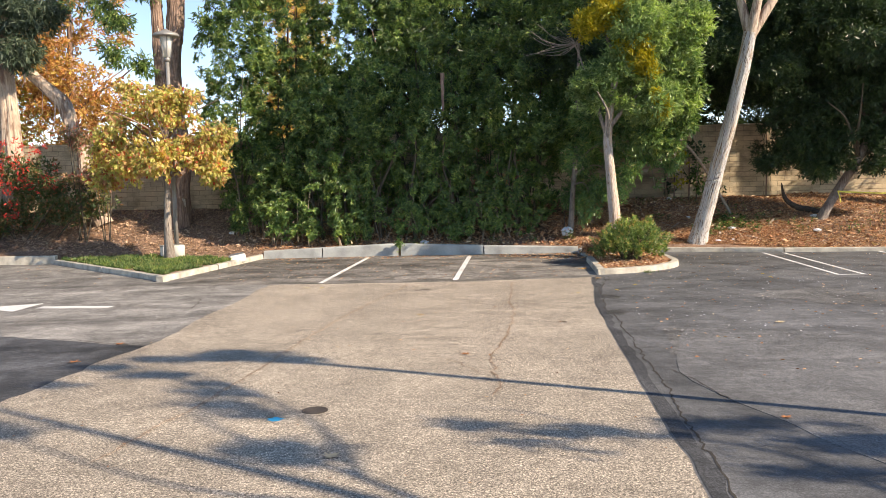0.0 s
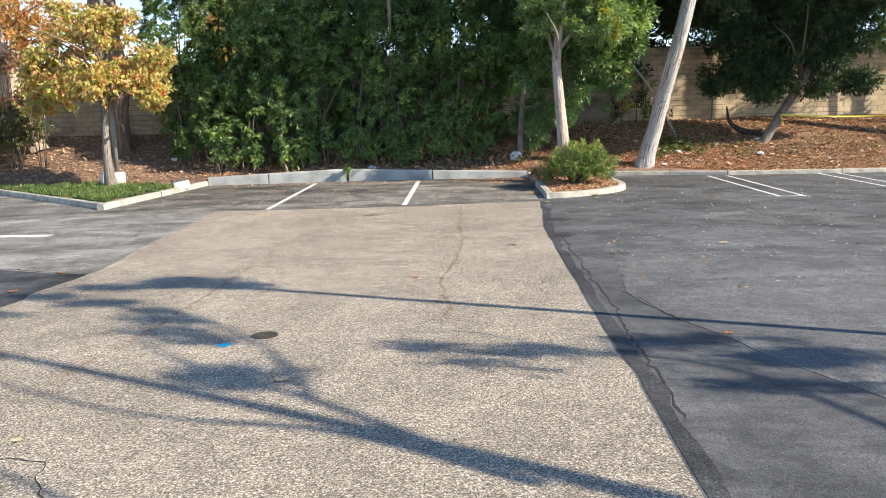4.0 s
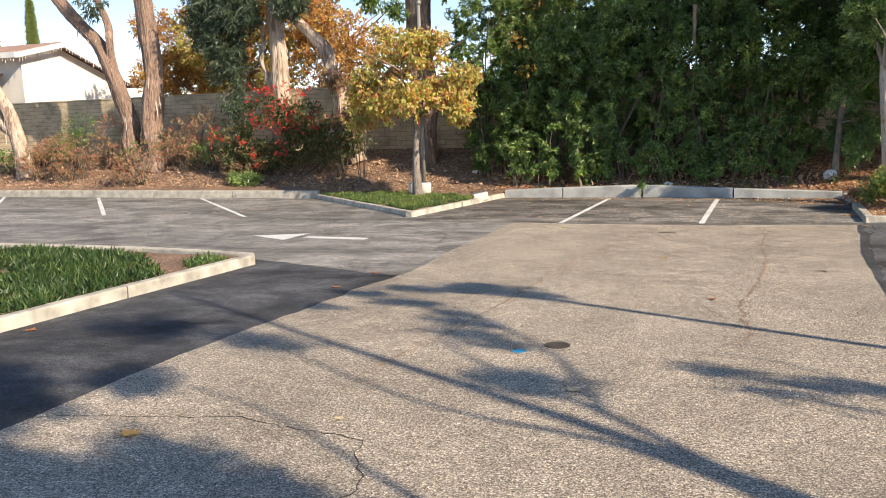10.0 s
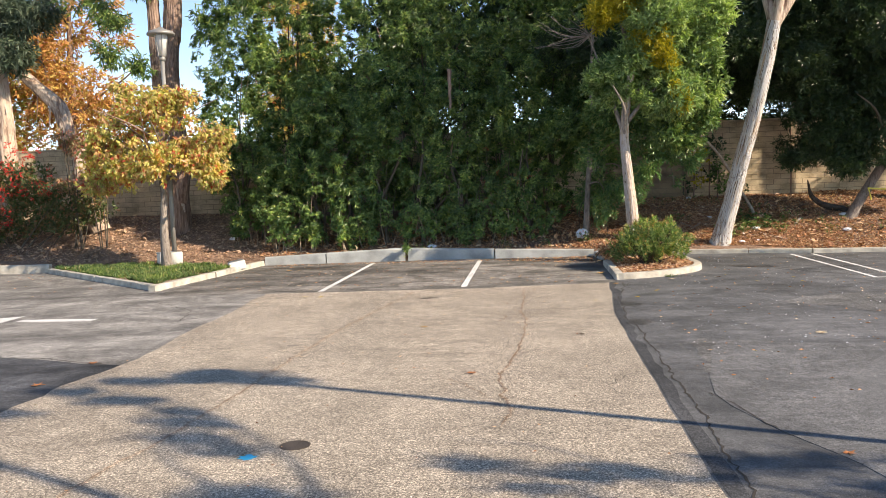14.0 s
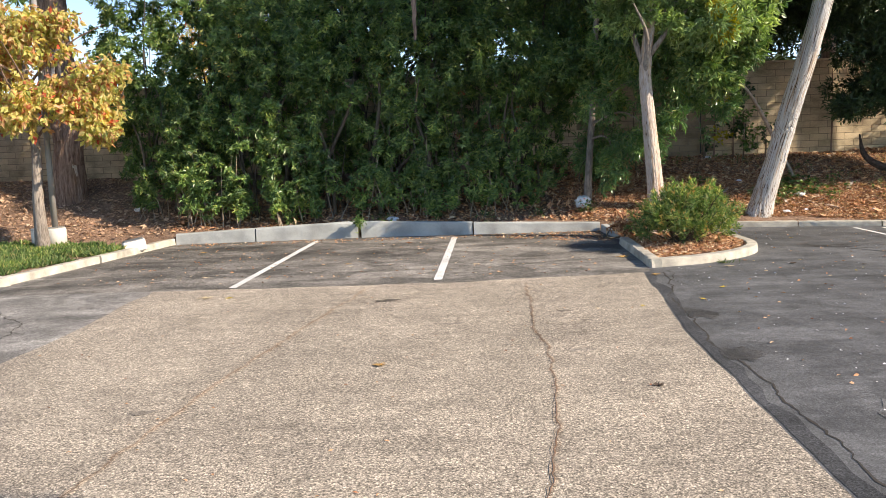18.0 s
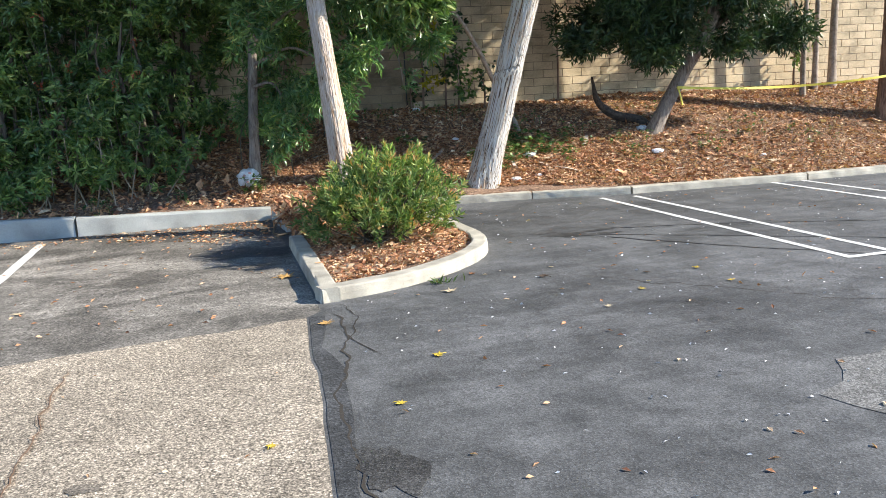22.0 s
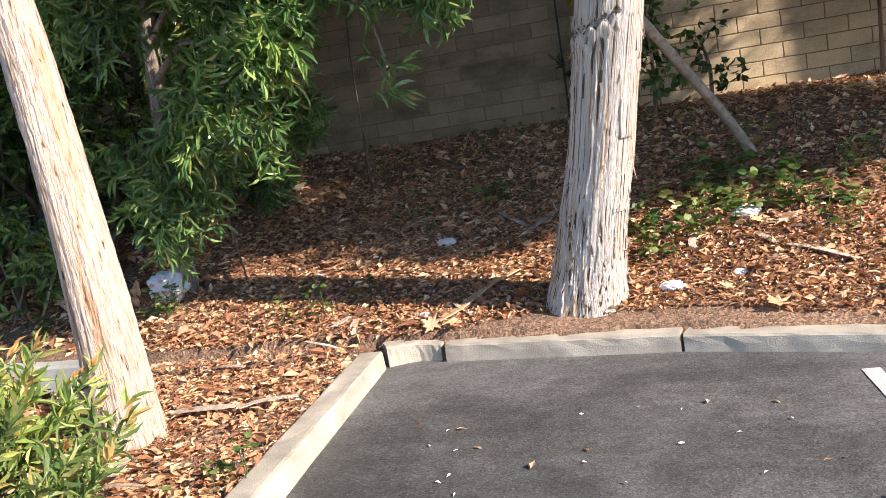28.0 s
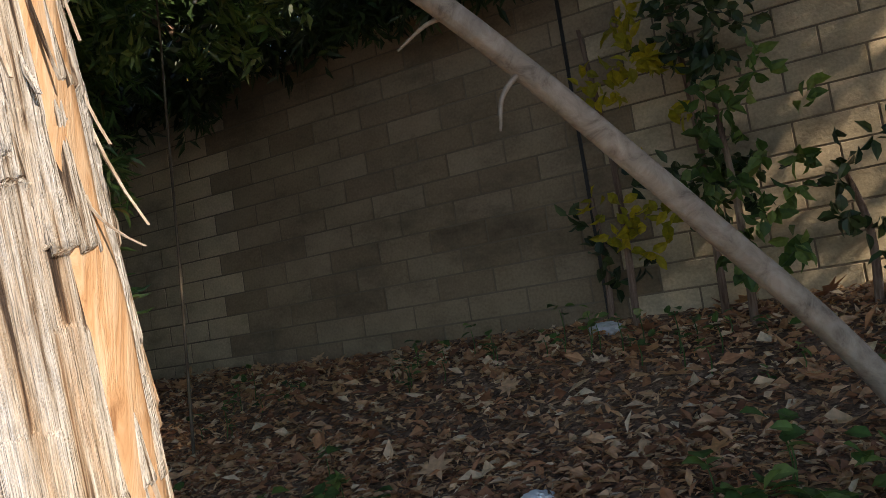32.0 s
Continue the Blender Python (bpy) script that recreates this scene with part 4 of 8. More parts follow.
def limbs(rng, start, ways, lengths, r0, droop=0.0, seg=6):
    """Side limbs from points on a trunk: returns geometry and their ends."""
    geo, ends = [], []
    for p, w, L in zip(start, ways, lengths):
        w = np.array(w, float)
        w /= np.linalg.norm(w)
        pts = [np.array(p, float)]
        for k in range(3):
            w = w + rng.normal(size=3) * 0.16 - np.array([0, 0, droop])
            w /= np.linalg.norm(w)
            pts.append(pts[-1] + w * L / 3)
        geo.append(tube_data(pts, [r0, r0 * 0.7, r0 * 0.45, r0 * 0.18], seg, 10, 0.04, 5, int(rng.integers(999))))
        ends.append((pts[1], pts[2], pts[3]))
    return geo, ends


def tree(name, at, label, category="tree", group=""):
    return empty(name, at, label, category, group)


def sway(ob, t):
    """Keep world places of a part made in world coordinates."""
    ob.matrix_parent_inverse = Matrix.Translation(t.location).inverted()
    return ob


# the shaggy pale tree by the right kerb
def shaggy_tree():
    t = tree("shaggy_tree", (5.97, 20.24, 0.2), "tall pale shaggy-barked tree leaning over the kerb from the mulched bank")
    pts = [(5.95, 20.26, 0.05), (6.06, 20.18, 0.6), (6.21, 20.04, 1.22), (6.39, 19.77, 2.2), (6.6, 19.47, 3.2), (6.82, 19.2, 4.4), (6.98, 19.05, 5.4)]
    rad = [0.24, 0.202, 0.187, 0.178, 0.168, 0.158, 0.145]
    seg, rings = 380, 640
    v, f = tube_data(pts, rad, seg, rings, 0.03, 5.0, 3, 0.2)
    axis = spline(pts, rings)
    out = unit(v - np.repeat(axis, seg, 0))
    v = shag(v, axis, seg, rings, 42, 0.0062, 0.36, 17)
    # torn ring in the bark
    g = v[:, 2] - 1.86 - 0.05 * out[:, 0] - 0.012 * np.sin(np.arctan2(out[:, 1], out[:, 0]) * 17)
    side = np.clip((0.45 - out[:, 0]) * 4, 0, 1) * np.clip((0.6 - out[:, 1]) * 4, 0, 1)
    v -= out * (side * 0.035 * np.exp(-(g / 0.014) ** 2) - side * 0.012 * np.exp(-((g + 0.05) / 0.05) ** 2))[:, None]
    sway(arrays("trunk", v, f, M_BARK_FIBRE, t, smooth=True), t)
    # strip of bare inner bark on the side away from the lot
    core = spline(pts, 90)
    wide = np.interp(np.linspace(0, 1, 90), np.linspace(0, 1, len(rad)), rad)
    rows = [k for k in range(90) if 0.45 < core[k, 2] < 2.6]
    vs = []
    for q, k in enumerate(rows):
        z = core[k, 2]
        lo = 0.08 + 0.12 * noise.noise(Vector((0, 0, z * 2.6))) + 0.06 * noise.noise(Vector((3, 0, z * 11)))
        hi = 0.66 + 0.14 * noise.noise(Vector((5, 0, z * 2.1))) + 0.07 * noise.noise(Vector((7, 0, z * 9)))
        for a in np.linspace(lo, hi, 9):
            r = wide[k] * 1.0 + (0.009 + 0.006 * noise.noise(Vector((a * 9, 1, z * 3))) if lo + 0.03 < a < hi - 0.03 else -0.01)
            vs.append(core[k] + np.array((math.cos(a), math.sin(a), 0)) * r)
    idx = np.arange(len(vs)).reshape(len(rows), 9)
    f = np.stack([idx[:-1, :-1], idx[:-1, 1:], idx[1:, 1:], idx[1:, :-1]], -1).reshape(-1, 4)
    sway(arrays("bare_bark", np.array(vs), f, M_BARK_BARE, t, "smooth orange inner bark", smooth=True), t)
    rng = np.random.default_rng(5)
    for i, (w, L) in enumerate((((-0.25, 0.1, 1), 4.5), ((0.55, 0.0, 0.85), 4.2), ((0.15, -0.2, 1), 4.0))):
        v, f = tube_data([(6.98, 19.05, 5.3), tuple(np.array((6.98, 19.05, 5.3)) + np.array(w) * L * 0.4), tuple(np.array((6.98, 19.05, 5.3)) + np.array(w) * L + rng.normal(size=3) * 0.3)], [0.13, 0.09, 0.04], 12, 16, 0.04, 5, i)
        sway(arrays("limb", v, f, M_BARK_GUM, t, smooth=True), t)
    # Last three lumps hang unseen above, added to shade the hedge's left part.
    sway(crown("crown", [(6.2, 19.4, 9.2, 2.4, 2.0, 1.6), (8.6, 19.2, 8.6, 2.0, 1.8, 1.3), (7.2, 18.2, 9.8, 2.0, 1.8, 1.5), (6.0, 16.8, 10.0, 1.8, 1.2, 1.4), (6.4, 17.6, 8.8, 1.6, 1.2, 1.0), (6.8, 17.2, 11.0, 1.8, 1.4, 1.2)], 3200, 14, 0.16, 0.035, M_GUM, t, 31, 0.35, droop=0.5), t)
    path = spline(pts, 60)
    radii = np.interp(np.linspace(0, 1, 60), np.linspace(0, 1, len(rad)), rad)
    for i in range(150):
        k = int(rng.integers(3, 34))
        a = rng.uniform(0, 2 * math.pi)
        out = np.array([math.cos(a), math.sin(a), 0])
        L, w = rng.uniform(0.06, 0.26), rng.uniform(0.003, 0.011)
        side = np.cross(out, (0, 0, 1))
        c = path[k] + out * radii[k] * rng.uniform(0.98, 1.03)
        n = 6
        vs = []
        peel = rng.uniform(0.0, 0.03) * (2.2 if i % 6 == 0 else 1)
        for j in range(n):
            u = j / (n - 1)
            wd = w * (1 - 0.65 * u) * (0.7 + 0.3 * math.sin(u * 9 + i))
            o = c + np.array([0, 0, -u * L]) + out * (peel * u * u + 0.003) + side * 0.006 * math.sin(u * 3 + i) + (path[max(0, k - 4)] - path[k]) * u * L / 0.4 * np.array([1, 1, 0])
            for sgn, th in ((-1, 0), (1, 0), (1, 0.004), (-1, 0.004)):
                vs.append(o + side * sgn * wd + out * th)
        f = []
        for j in range(n - 1):
            for q in range(4):
                f.append((j * 4 + q, j * 4 + (q + 1) % 4, j * 4 + 4 + (q + 1) % 4, j * 4 + 4 + q))
        f += [(0, 3, 2, 1), (n * 4 - 4, n * 4 - 3, n * 4 - 2, n * 4 - 1)]
        sway(arrays("bark_strip", np.array(vs), np.array(f), M_BARK_STRIP if i % 3 == 0 else M_BARK_FIBRE, t), t)


shaggy_tree()


# the slim tree in the island, with its light-green crown
def island_tree():
    t = tree("island_tree", (3.69, 18.65, 0.09), "slim pale-barked tree with light green and golden crown")
    pts = [(3.69, 18.65, 0.0), (3.68, 18.65, 0.6), (3.63, 18.66, 1.3), (3.56, 18.66, 2.1), (3.5, 18.65, 2.9), (3.57, 18.56, 3.7), (3.72, 18.5, 4.6)]
    v, f = tube_data(pts, [0.17, 0.148, 0.13, 0.112, 0.1, 0.085, 0.065], 200, 260, 0.06, 6, 8, 0.12)
    v = shag(v, spline(pts, 260), 200, 260, 24, 0.0032, 0.14, 18)
    sway(arrays("trunk", v, f, M_BARK_SCALY, t, smooth=True), t)
    rng = np.random.default_rng(12)
    for i, (p, e) in enumerate((((3.5, 18.62, 2.9), (2.7, 18.3, 5.2)), ((3.62, 18.55, 3.7), (4.6, 18.2, 5.2)), ((3.56, 18.6, 3.2), (4.5, 18.7, 4.2)), ((3.5, 18.62, 2.9), (3.2, 18.0, 4.0)), ((3.72, 18.5, 4.6), (3.6, 18.3, 7.0)), ((3.72, 18.5, 4.6), (4.9, 18.4, 6.6)), ((3.62, 18.32, 6.6), (4.5, 18.4, 9.4)), ((3.62, 18.32, 6.6), (2.4, 18.2, 7.2)))):
        m = (np.array(p) + np.array(e)) / 2 + rng.normal(size=3) * 0.12
        v, f = tube_data([p, tuple(m), e], [0.055, 0.035, 0.012], 8, 12, 0.04, 5, i)
        sway(arrays("limb", v, f, M_BARK_DUSTY, t, smooth=True), t)
    green = [(4.55, 18.4, 3.9, 0.75, 0.8, 0.7), (5.0, 18.5, 4.6, 0.8, 0.8, 0.7), (4.2, 18.3, 5.6, 0.9, 0.9, 0.7), (5.3, 18.7, 5.6, 0.8, 0.8, 0.6), (3.1, 18.5, 4.1, 0.55, 0.5, 0.6), (3.7, 18.2, 4.6, 0.5, 0.4, 0.5), (4.1, 18.9, 3.7, 0.4, 0.4, 0.4), (5.3, 18.8, 3.9, 0.5, 0.5, 0.5), (3.9, 18.6, 4.0, 0.45, 0.45, 0.5)]
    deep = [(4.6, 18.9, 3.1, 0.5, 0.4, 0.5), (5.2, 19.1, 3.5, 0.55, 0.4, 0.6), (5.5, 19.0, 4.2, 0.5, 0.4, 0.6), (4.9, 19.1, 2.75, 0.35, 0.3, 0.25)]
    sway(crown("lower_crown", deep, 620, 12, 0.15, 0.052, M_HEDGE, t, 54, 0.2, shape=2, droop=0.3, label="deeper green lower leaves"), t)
    sway(crown("crown", green, 4000, 12, 0.13, 0.04, M_LIME, t, 51, 0.2, shape=2, droop=0.25), t)
    # Unseen crown above the visible one, added to dapple the hedge with shade.
    high = [(3.6, 18.3, 7.2, 1.1, 0.9, 0.7), (2.5, 18.2, 7.0, 0.9, 0.8, 0.6), (3.9, 18.5, 8.6, 1.1, 0.9, 0.7)]
    sway(crown("shade_crown", high, 620, 12, 0.13, 0.04, M_LIME, t, 53, 0.2, shape=2, droop=0.25), t)
    gold = [(4.1, 18.2, 5.0, 0.55, 0.5, 0.5), (4.45, 18.1, 4.5, 0.4, 0.4, 0.3), (3.5, 18.2, 5.9, 0.6, 0.5, 0.5), (3.0, 18.2, 5.6, 0.4, 0.4, 0.4), (4.5, 18.0, 4.0, 0.3, 0.3, 0.35), (4.7, 18.0, 3.6, 0.25, 0.25, 0.25)]
    sway(crown("golden_leaves", gold, 800, 13, 0.13, 0.035, M_GOLD, t, 52, 0.2, droop=0.2), t)
    # bare twigs high in the crown
    for i in range(22):
        p = np.array((2.75, 18.25, 5.15))
        e = p + np.array((rng.uniform(-1.3, 0.3), rng.uniform(-0.5, 0.2), rng.uniform(-0.3, 0.7)))
        v, f = tube_data([p, (p + e) / 2 + rng.normal(size=3) * 0.1, e], [0.012, 0.008, 0.003], 4, 8)
        sway(arrays("bare_twig", v, f, M_BARK_DUSTY, t, smooth=True), t)


island_tree()


# the dark leaning tree on the bank, to the right
def dark_tree():
    t = tree("dark_tree", (9.55, 21.7, 0.65), "leaning tree with a dense dark evergreen crown on the bank")
    pts = [(9.55, 21.78, 0.45), (9.8, 21.72, 1.0), (10.15, 21.65, 1.63), (10.5, 21.5, 2.3), (10.9, 21.3, 3.3)]
    sway(trunk_part("trunk", pts, [0.15, 0.12, 0.115, 0.11, 0.1], M_BARK_DUSTY, t, 40, 50, 0.05, 5, 4, 0.3), t)
    rng = np.random.default_rng(3)
    g, _ = limbs(rng, [(10.5, 21.5, 2.3)] * 5 + [(10.9, 21.3, 3.2)] * 5, [(-1, -0.3, 0.8), (1, 0, 0.7), (-0.4, -1, 0.7), (0.5, 0.6, 0.9), (-1, 0.4, 0.5), (0.2, -0.5, 1), (-0.8, 0, 1), (0.8, -0.2, 1), (0, 0.3, 1), (0.5, -0.8, 0.8)], [2.6] * 5 + [3.4] * 5, 0.06)
    for v, f in g:
        sway(arrays("limb", v, f, M_STEM, t, smooth=True), t)
    # Outer and rear lumps, several out of sight, are added to shade bank and wall.
    blobs = [(9.2, 21.4, 2.75, 1.1, 0.9, 0.6), (10.4, 21.2, 2.9, 1.3, 1.0, 0.65), (8.7, 21.5, 3.8, 1.3, 1.2, 0.9), (10.2, 21.3, 4.0, 1.6, 1.4, 1.0), (11.6, 21.4, 3.6, 1.0, 1.0, 0.8), (9.2, 21.5, 5.2, 1.6, 1.4, 1.1), (11.0, 21.4, 5.4, 1.5, 1.4, 1.2), (10, 21.5, 6.8, 1.9, 1.5, 1.3), (8.4, 21.6, 6.4, 1.3, 1.2, 1.0), (12.3, 21.5, 7.4, 1.8, 1.4, 1.2), (7.2, 22.8, 4.7, 1.2, 0.7, 0.9), (8.6, 22.7, 4.8, 1.2, 0.7, 1.0), (5.8, 23.0, 5.0, 1.0, 0.6, 0.8), (12.5, 19.6, 5.4, 1.5, 1.1, 0.9), (14.2, 19.4, 6.1, 1.4, 1.1, 0.9), (11.2, 20.4, 4.5, 1.1, 0.8, 0.7), (13.2, 20.6, 4.8, 1.2, 0.9, 0.8), (13.0, 18.4, 6.0, 1.3, 0.72, 0.6), (14.4, 18.6, 6.6, 1.2, 0.8, 0.7), (11.2, 19.5, 5.0, 0.9, 0.7, 0.6), (8.2, 21.3, 2.25, 0.6, 0.5, 0.3), (9.4, 21.2, 2.05, 0.6, 0.5, 0.32), (10.7, 21.2, 2.2, 0.7, 0.5, 0.35), (11.9, 21.3, 2.3, 0.7, 0.5, 0.4), (9.1, 21.2, 2.8, 0.9, 0.6, 0.4), (10.0, 19.38, 5.05, 1.0, 0.62, 0.55), (9.5, 19.65, 6.0, 1.2, 0.6, 0.6), (8.0, 20.3, 4.7, 0.9, 0.5, 0.5)]
    sway(crown("crown", blobs, 18500, 12, 0.14, 0.032, M_DARKLEAF, t, 61, 0.26, droop=0.35, shell=0.3), t)
    # low shoots over the wall
    for q, s in enumerate(((8.3, 21.9, 2.5, 0.6, 0.5, 0.45), (9.0, 21.3, 2.3, 0.6, 0.5, 0.3), (9.9, 21.1, 2.35, 0.7, 0.5, 0.3))):
        sway(crown("low_shoot", [s], 90, 12, 0.15, 0.026, M_DARKLEAF, t, 62 + q, 0.26, droop=0.4), t)


dark_tree()


def far_right_trees():
    for i, (x, y, r, h) in enumerate(((14.55, 21.6, 0.19, 9.5), (13.6, 22.9, 0.045, 4), (14.2, 23.3, 0.05, 4), (14.7, 23.4, 0.07, 4.2))):
        z = bank(x, y)
        big = r > 0.1
        t = tree("bank_tree" if big else "wall_sapling", (x, y, z), "dark-trunked tree on the leaf-strewn bank" if big else "thin sapling growing close to the block wall", "tree" if big else "sapling")
        sway(trunk_part("trunk", [(x, y, z - 0.1), (x + 0.03, y, z + h * 0.4), (x + 0.15 * (i % 2), y - 0.1, z + h)], [r * 1.25, r, r * 0.6], M_BARK_BROWN if big else M_BARK_GREY, t, 24, 40, 0.05, 5, i, 0.3), t)
        if big:
            sway(crown("crown", [(x, y - 0.3, z + h * 0.75, 2.0, 1.5, 1.5), (x + 1.4, y, z + h, 2.0, 1.6, 1.6), (x - 1.2, y, z + h * 0.95, 1.6, 1.4, 1.3)], 600, 12, 0.16, 0.035, M_DARKLEAF, t, 70 + i, 0.28, droop=0.3), t)
        else:
            sway(crown("crown", [(x, y - 0.1, z + h * 0.62, 0.8, 0.5, 0.6), (x + 0.1, y, z + h * 0.95, 0.9, 0.6, 0.7)], 420, 12, 0.12, 0.028, M_HEDGE, t, 70 + i, 0.24, droop=0.3), t)


far_right_trees()


# the tall hedge of broad-leaved shrubs behind the bays
def hedge_shrub(i, x, y, h, w, low=0.3):
    z = bank(x, y)
    rng = np.random.default_rng(100 + i)
    t = tree("hedge_shrub", (x, y, z), "tall dense green shrub of the hedge behind the kerb", "shrub", "hedge shrubs")
    for k in range(1 if low > 1 else 5):
        a = rng.uniform(0, 2 * math.pi)
        p0 = np.array((x + rng.normal() * 0.2, y - 0.15 + rng.normal() * 0.2, z - 0.05))
        top = np.array((x + math.cos(a) * w * rng.uniform(0.2, 0.8), y + 0.15 + math.sin(a) * w * 0.4, z + h * rng.uniform(0.4, 0.8)))
        m1 = p0 * 0.65 + top * 0.35 + rng.normal(size=3) * 0.12
        m2 = p0 * 0.3 + top * 0.7 + rng.normal(size=3) * 0.16
        r = rng.choice([0.008, 0.012, 0.03, 0.05]) if low < 1 else 0.009
        v, f = tube_data([p0, m1, m2, top], [r, r * 0.85, r * 0.6, r * 0.25], 6, 14, 0.03, 5, k)
        sway(arrays("stem", v, f, M_STEM, t, smooth=True), t)
    n = int(22 * h * w * 1.5)
    zz = rng.uniform(0.0, 1.0, n) ** 0.95
    a = rng.uniform(0, 2 * math.pi, n)
    rr = w * (0.35 + 0.65 * np.sqrt(rng.uniform(0, 1, n))) * np.interp(zz, [0, 0.08, 0.25, 0.7, 1], [0.6, 0.8, 1, 1, 0.6])
    P = np.stack([x + np.cos(a) * rr, y + np.sin(a) * rr * 0.8, z + low + zz * (h - low)], -1)
    keep = np.array([noise.noise(Vector(q) * 1.0 + Vector((i * 3.1, 0, 0))) for q in P]) > np.interp(zz, [0, 0.12, 0.3], [0.12, -0.1, -0.3])
    P, a = P[keep], a[keep]
    away = np.stack([np.cos(a), np.sin(a) - 0.5, np.full(len(a), 0.3)], -1)
    # low leafy shoots in front of the stems
    if low < 1 and y < 21.6:
        for k in range(7):
            foot = np.array((x + rng.normal() * 0.4, y - rng.uniform(0.25, 0.6), 0.0))
            foot[2] = bank(foot[0], foot[1]) - 0.02
            tip = foot + np.array((rng.normal() * 0.25, rng.normal() * 0.1 - 0.05, rng.uniform(0.7, 1.7)))
            v, f = tube_data([foot, foot * 0.5 + tip * 0.5 + rng.normal(size=3) * 0.06, tip], [0.011, 0.009, 0.004], 5, 9)
            sway(arrays("shoot", v, f, M_SHOOT, t, smooth=True), t)
            u = rng.uniform(0.25, 1.0, (4, 1))
            P = np.vstack([P, foot + (tip - foot) * u + rng.normal(size=(4, 3)) * 0.05])
            away = np.vstack([away, np.tile((0, -0.7, 0.5), (4, 1)) + rng.normal(size=(4, 3)) * 0.3])
    if low < 1 and y < 21.6 and 0.2 < x < 2.6:
        c = np.array((x, y - 0.75, z)) + np.c_[rng.normal(size=4) * 0.35, np.zeros(4), rng.uniform(1.0, 2.4, 4)]
        q = np.repeat(c, 9, 0) + rng.normal(size=(36, 3)) * 0.03
        tagged(sway(leaves("red_leaf_cluster", q, rng.normal(size=(36, 3)), 0.06, 0.022, M_REDTIP, t, 2, 240 + i, label="few rusty red leaves"), t), kind="stuff")
    # each bough end carries a cluster of leaf rosettes
    per = 7
    size = rng.uniform(0.12, 0.3, (len(P), 1))
    out = unit(unit(rng.normal(size=(len(P) * per, 3))) + np.repeat(unit(away), per, 0) * 0.8)
    Q = np.repeat(P, per, 0) + out * np.repeat(size, per, 0) * rng.uniform(0.5, 1, (len(P) * per, 1))
    axis = unit(out + np.array([0.1, -0.2, 0.45]) + rng.normal(size=Q.shape) * 0.25)
    m = 10
    A = np.repeat(axis, m, 0)
    side = unit(np.cross(A, rng.normal(size=A.shape)))
    tilt = rng.uniform(-0.15, 0.75, (len(A), 1))
    ways = unit(side + A * tilt)
    roots = np.repeat(Q, m, 0) - A * rng.uniform(0, 0.1, (len(A), 1))
    sway(leaves("foliage", roots, ways, 0.115, 0.04, M_HEDGE, t, 2, 200 + i, facing=A + rng.normal(size=A.shape) * 0.25), t)


def build_hedge():
    rng = np.random.default_rng(77)
    i = 0
    for x in np.arange(-6.3, 3.6, 0.95):
        for row, (y, w) in enumerate(((21.15, 0.75), (22.4, 1.0))):
            xx = x + (0.45 if row else 0) + rng.normal() * 0.12
            h = (6.8 if row else 4.4) + rng.uniform(-0.5, 0.9)
            if xx < -5.2:
                h *= 0.62 if not row else 0.8
            if row == 0 and xx > 1.9:
                h *= 0.75
            hedge_shrub(i, xx, y + rng.normal() * 0.12, h, w, 2.2 if xx > 2.15 else 0.3)
            i += 1
    for x, y, h, w in ((-6.6, 21.6, 6.4, 1.0), (-7.2, 22.6, 7.5, 1.1), (-5.6, 22.9, 8.4, 1.1), (1.7, 21.7, 3.6, 0.7)):
        hedge_shrub(i, x, y, h, w)
        i += 1


build_hedge()
strip = arrays("bark_strip", [(-0.66 + 0.008 * math.sin(k * 1.7) + d, 20.25 + e, 4.85 - 0.1 * k) for k in range(11) for d, e in ((-0.055 + 0.003 * k, 0), (0.055 - 0.003 * k, 0), (0.055 - 0.003 * k, 0.012), (-0.055 + 0.003 * k, 0.012))],
               [(k * 4 + q, k * 4 + (q + 1) % 4, k * 4 + 4 + (q + 1) % 4, k * 4 + 4 + q) for k in range(10) for q in range(4)], M_BARK_BROWN)
tagged(strip, "long orange-brown bark strip hanging in the hedge", "bark", "shed bark")


# dark trees beyond the wall close the view above the hedge
def backdrop_tree(i, x, y, h, w, mat, label, name="yard_tree", size=0.3, n=900):
    z = 1.2
    t = tree(name, (x, y, z), label)
    rng = np.random.default_rng(300 + i)
    sway(trunk_part("trunk", [(x, y, z - 0.2), (x + 0.1, y, z + h * 0.35), (x + 0.2, y + 0.1, z + h * 0.75)], [0.22, 0.17, 0.08], M_BARK_BROWN, t, 14, 20, 0.05, 5, i), t)
    g, _ = limbs(rng, [(x + 0.1, y, z + h * 0.35)] * 4, [(1, -0.3, 0.9), (-1, 0, 0.9), (0.3, 1, 0.8), (-0.3, -1, 0.8)], [h * 0.35] * 4, 0.09)
    for v, f in g:
        sway(arrays("limb", v, f, M_BARK_BROWN, t, smooth=True), t)
    blobs = [(x + rng.normal() * w * 0.45, y + rng.normal() * w * 0.35, z + h * rng.uniform(0.26, 0.9), w * rng.uniform(0.45, 0.75), w * rng.uniform(0.4, 0.6), h * rng.uniform(0.13, 0.2)) for _ in range(12)]
    sway(crown("crown", blobs, n, 12, size, size * 0.33, mat, t, 300 + i, size * 1.7, droop=0.2), t)


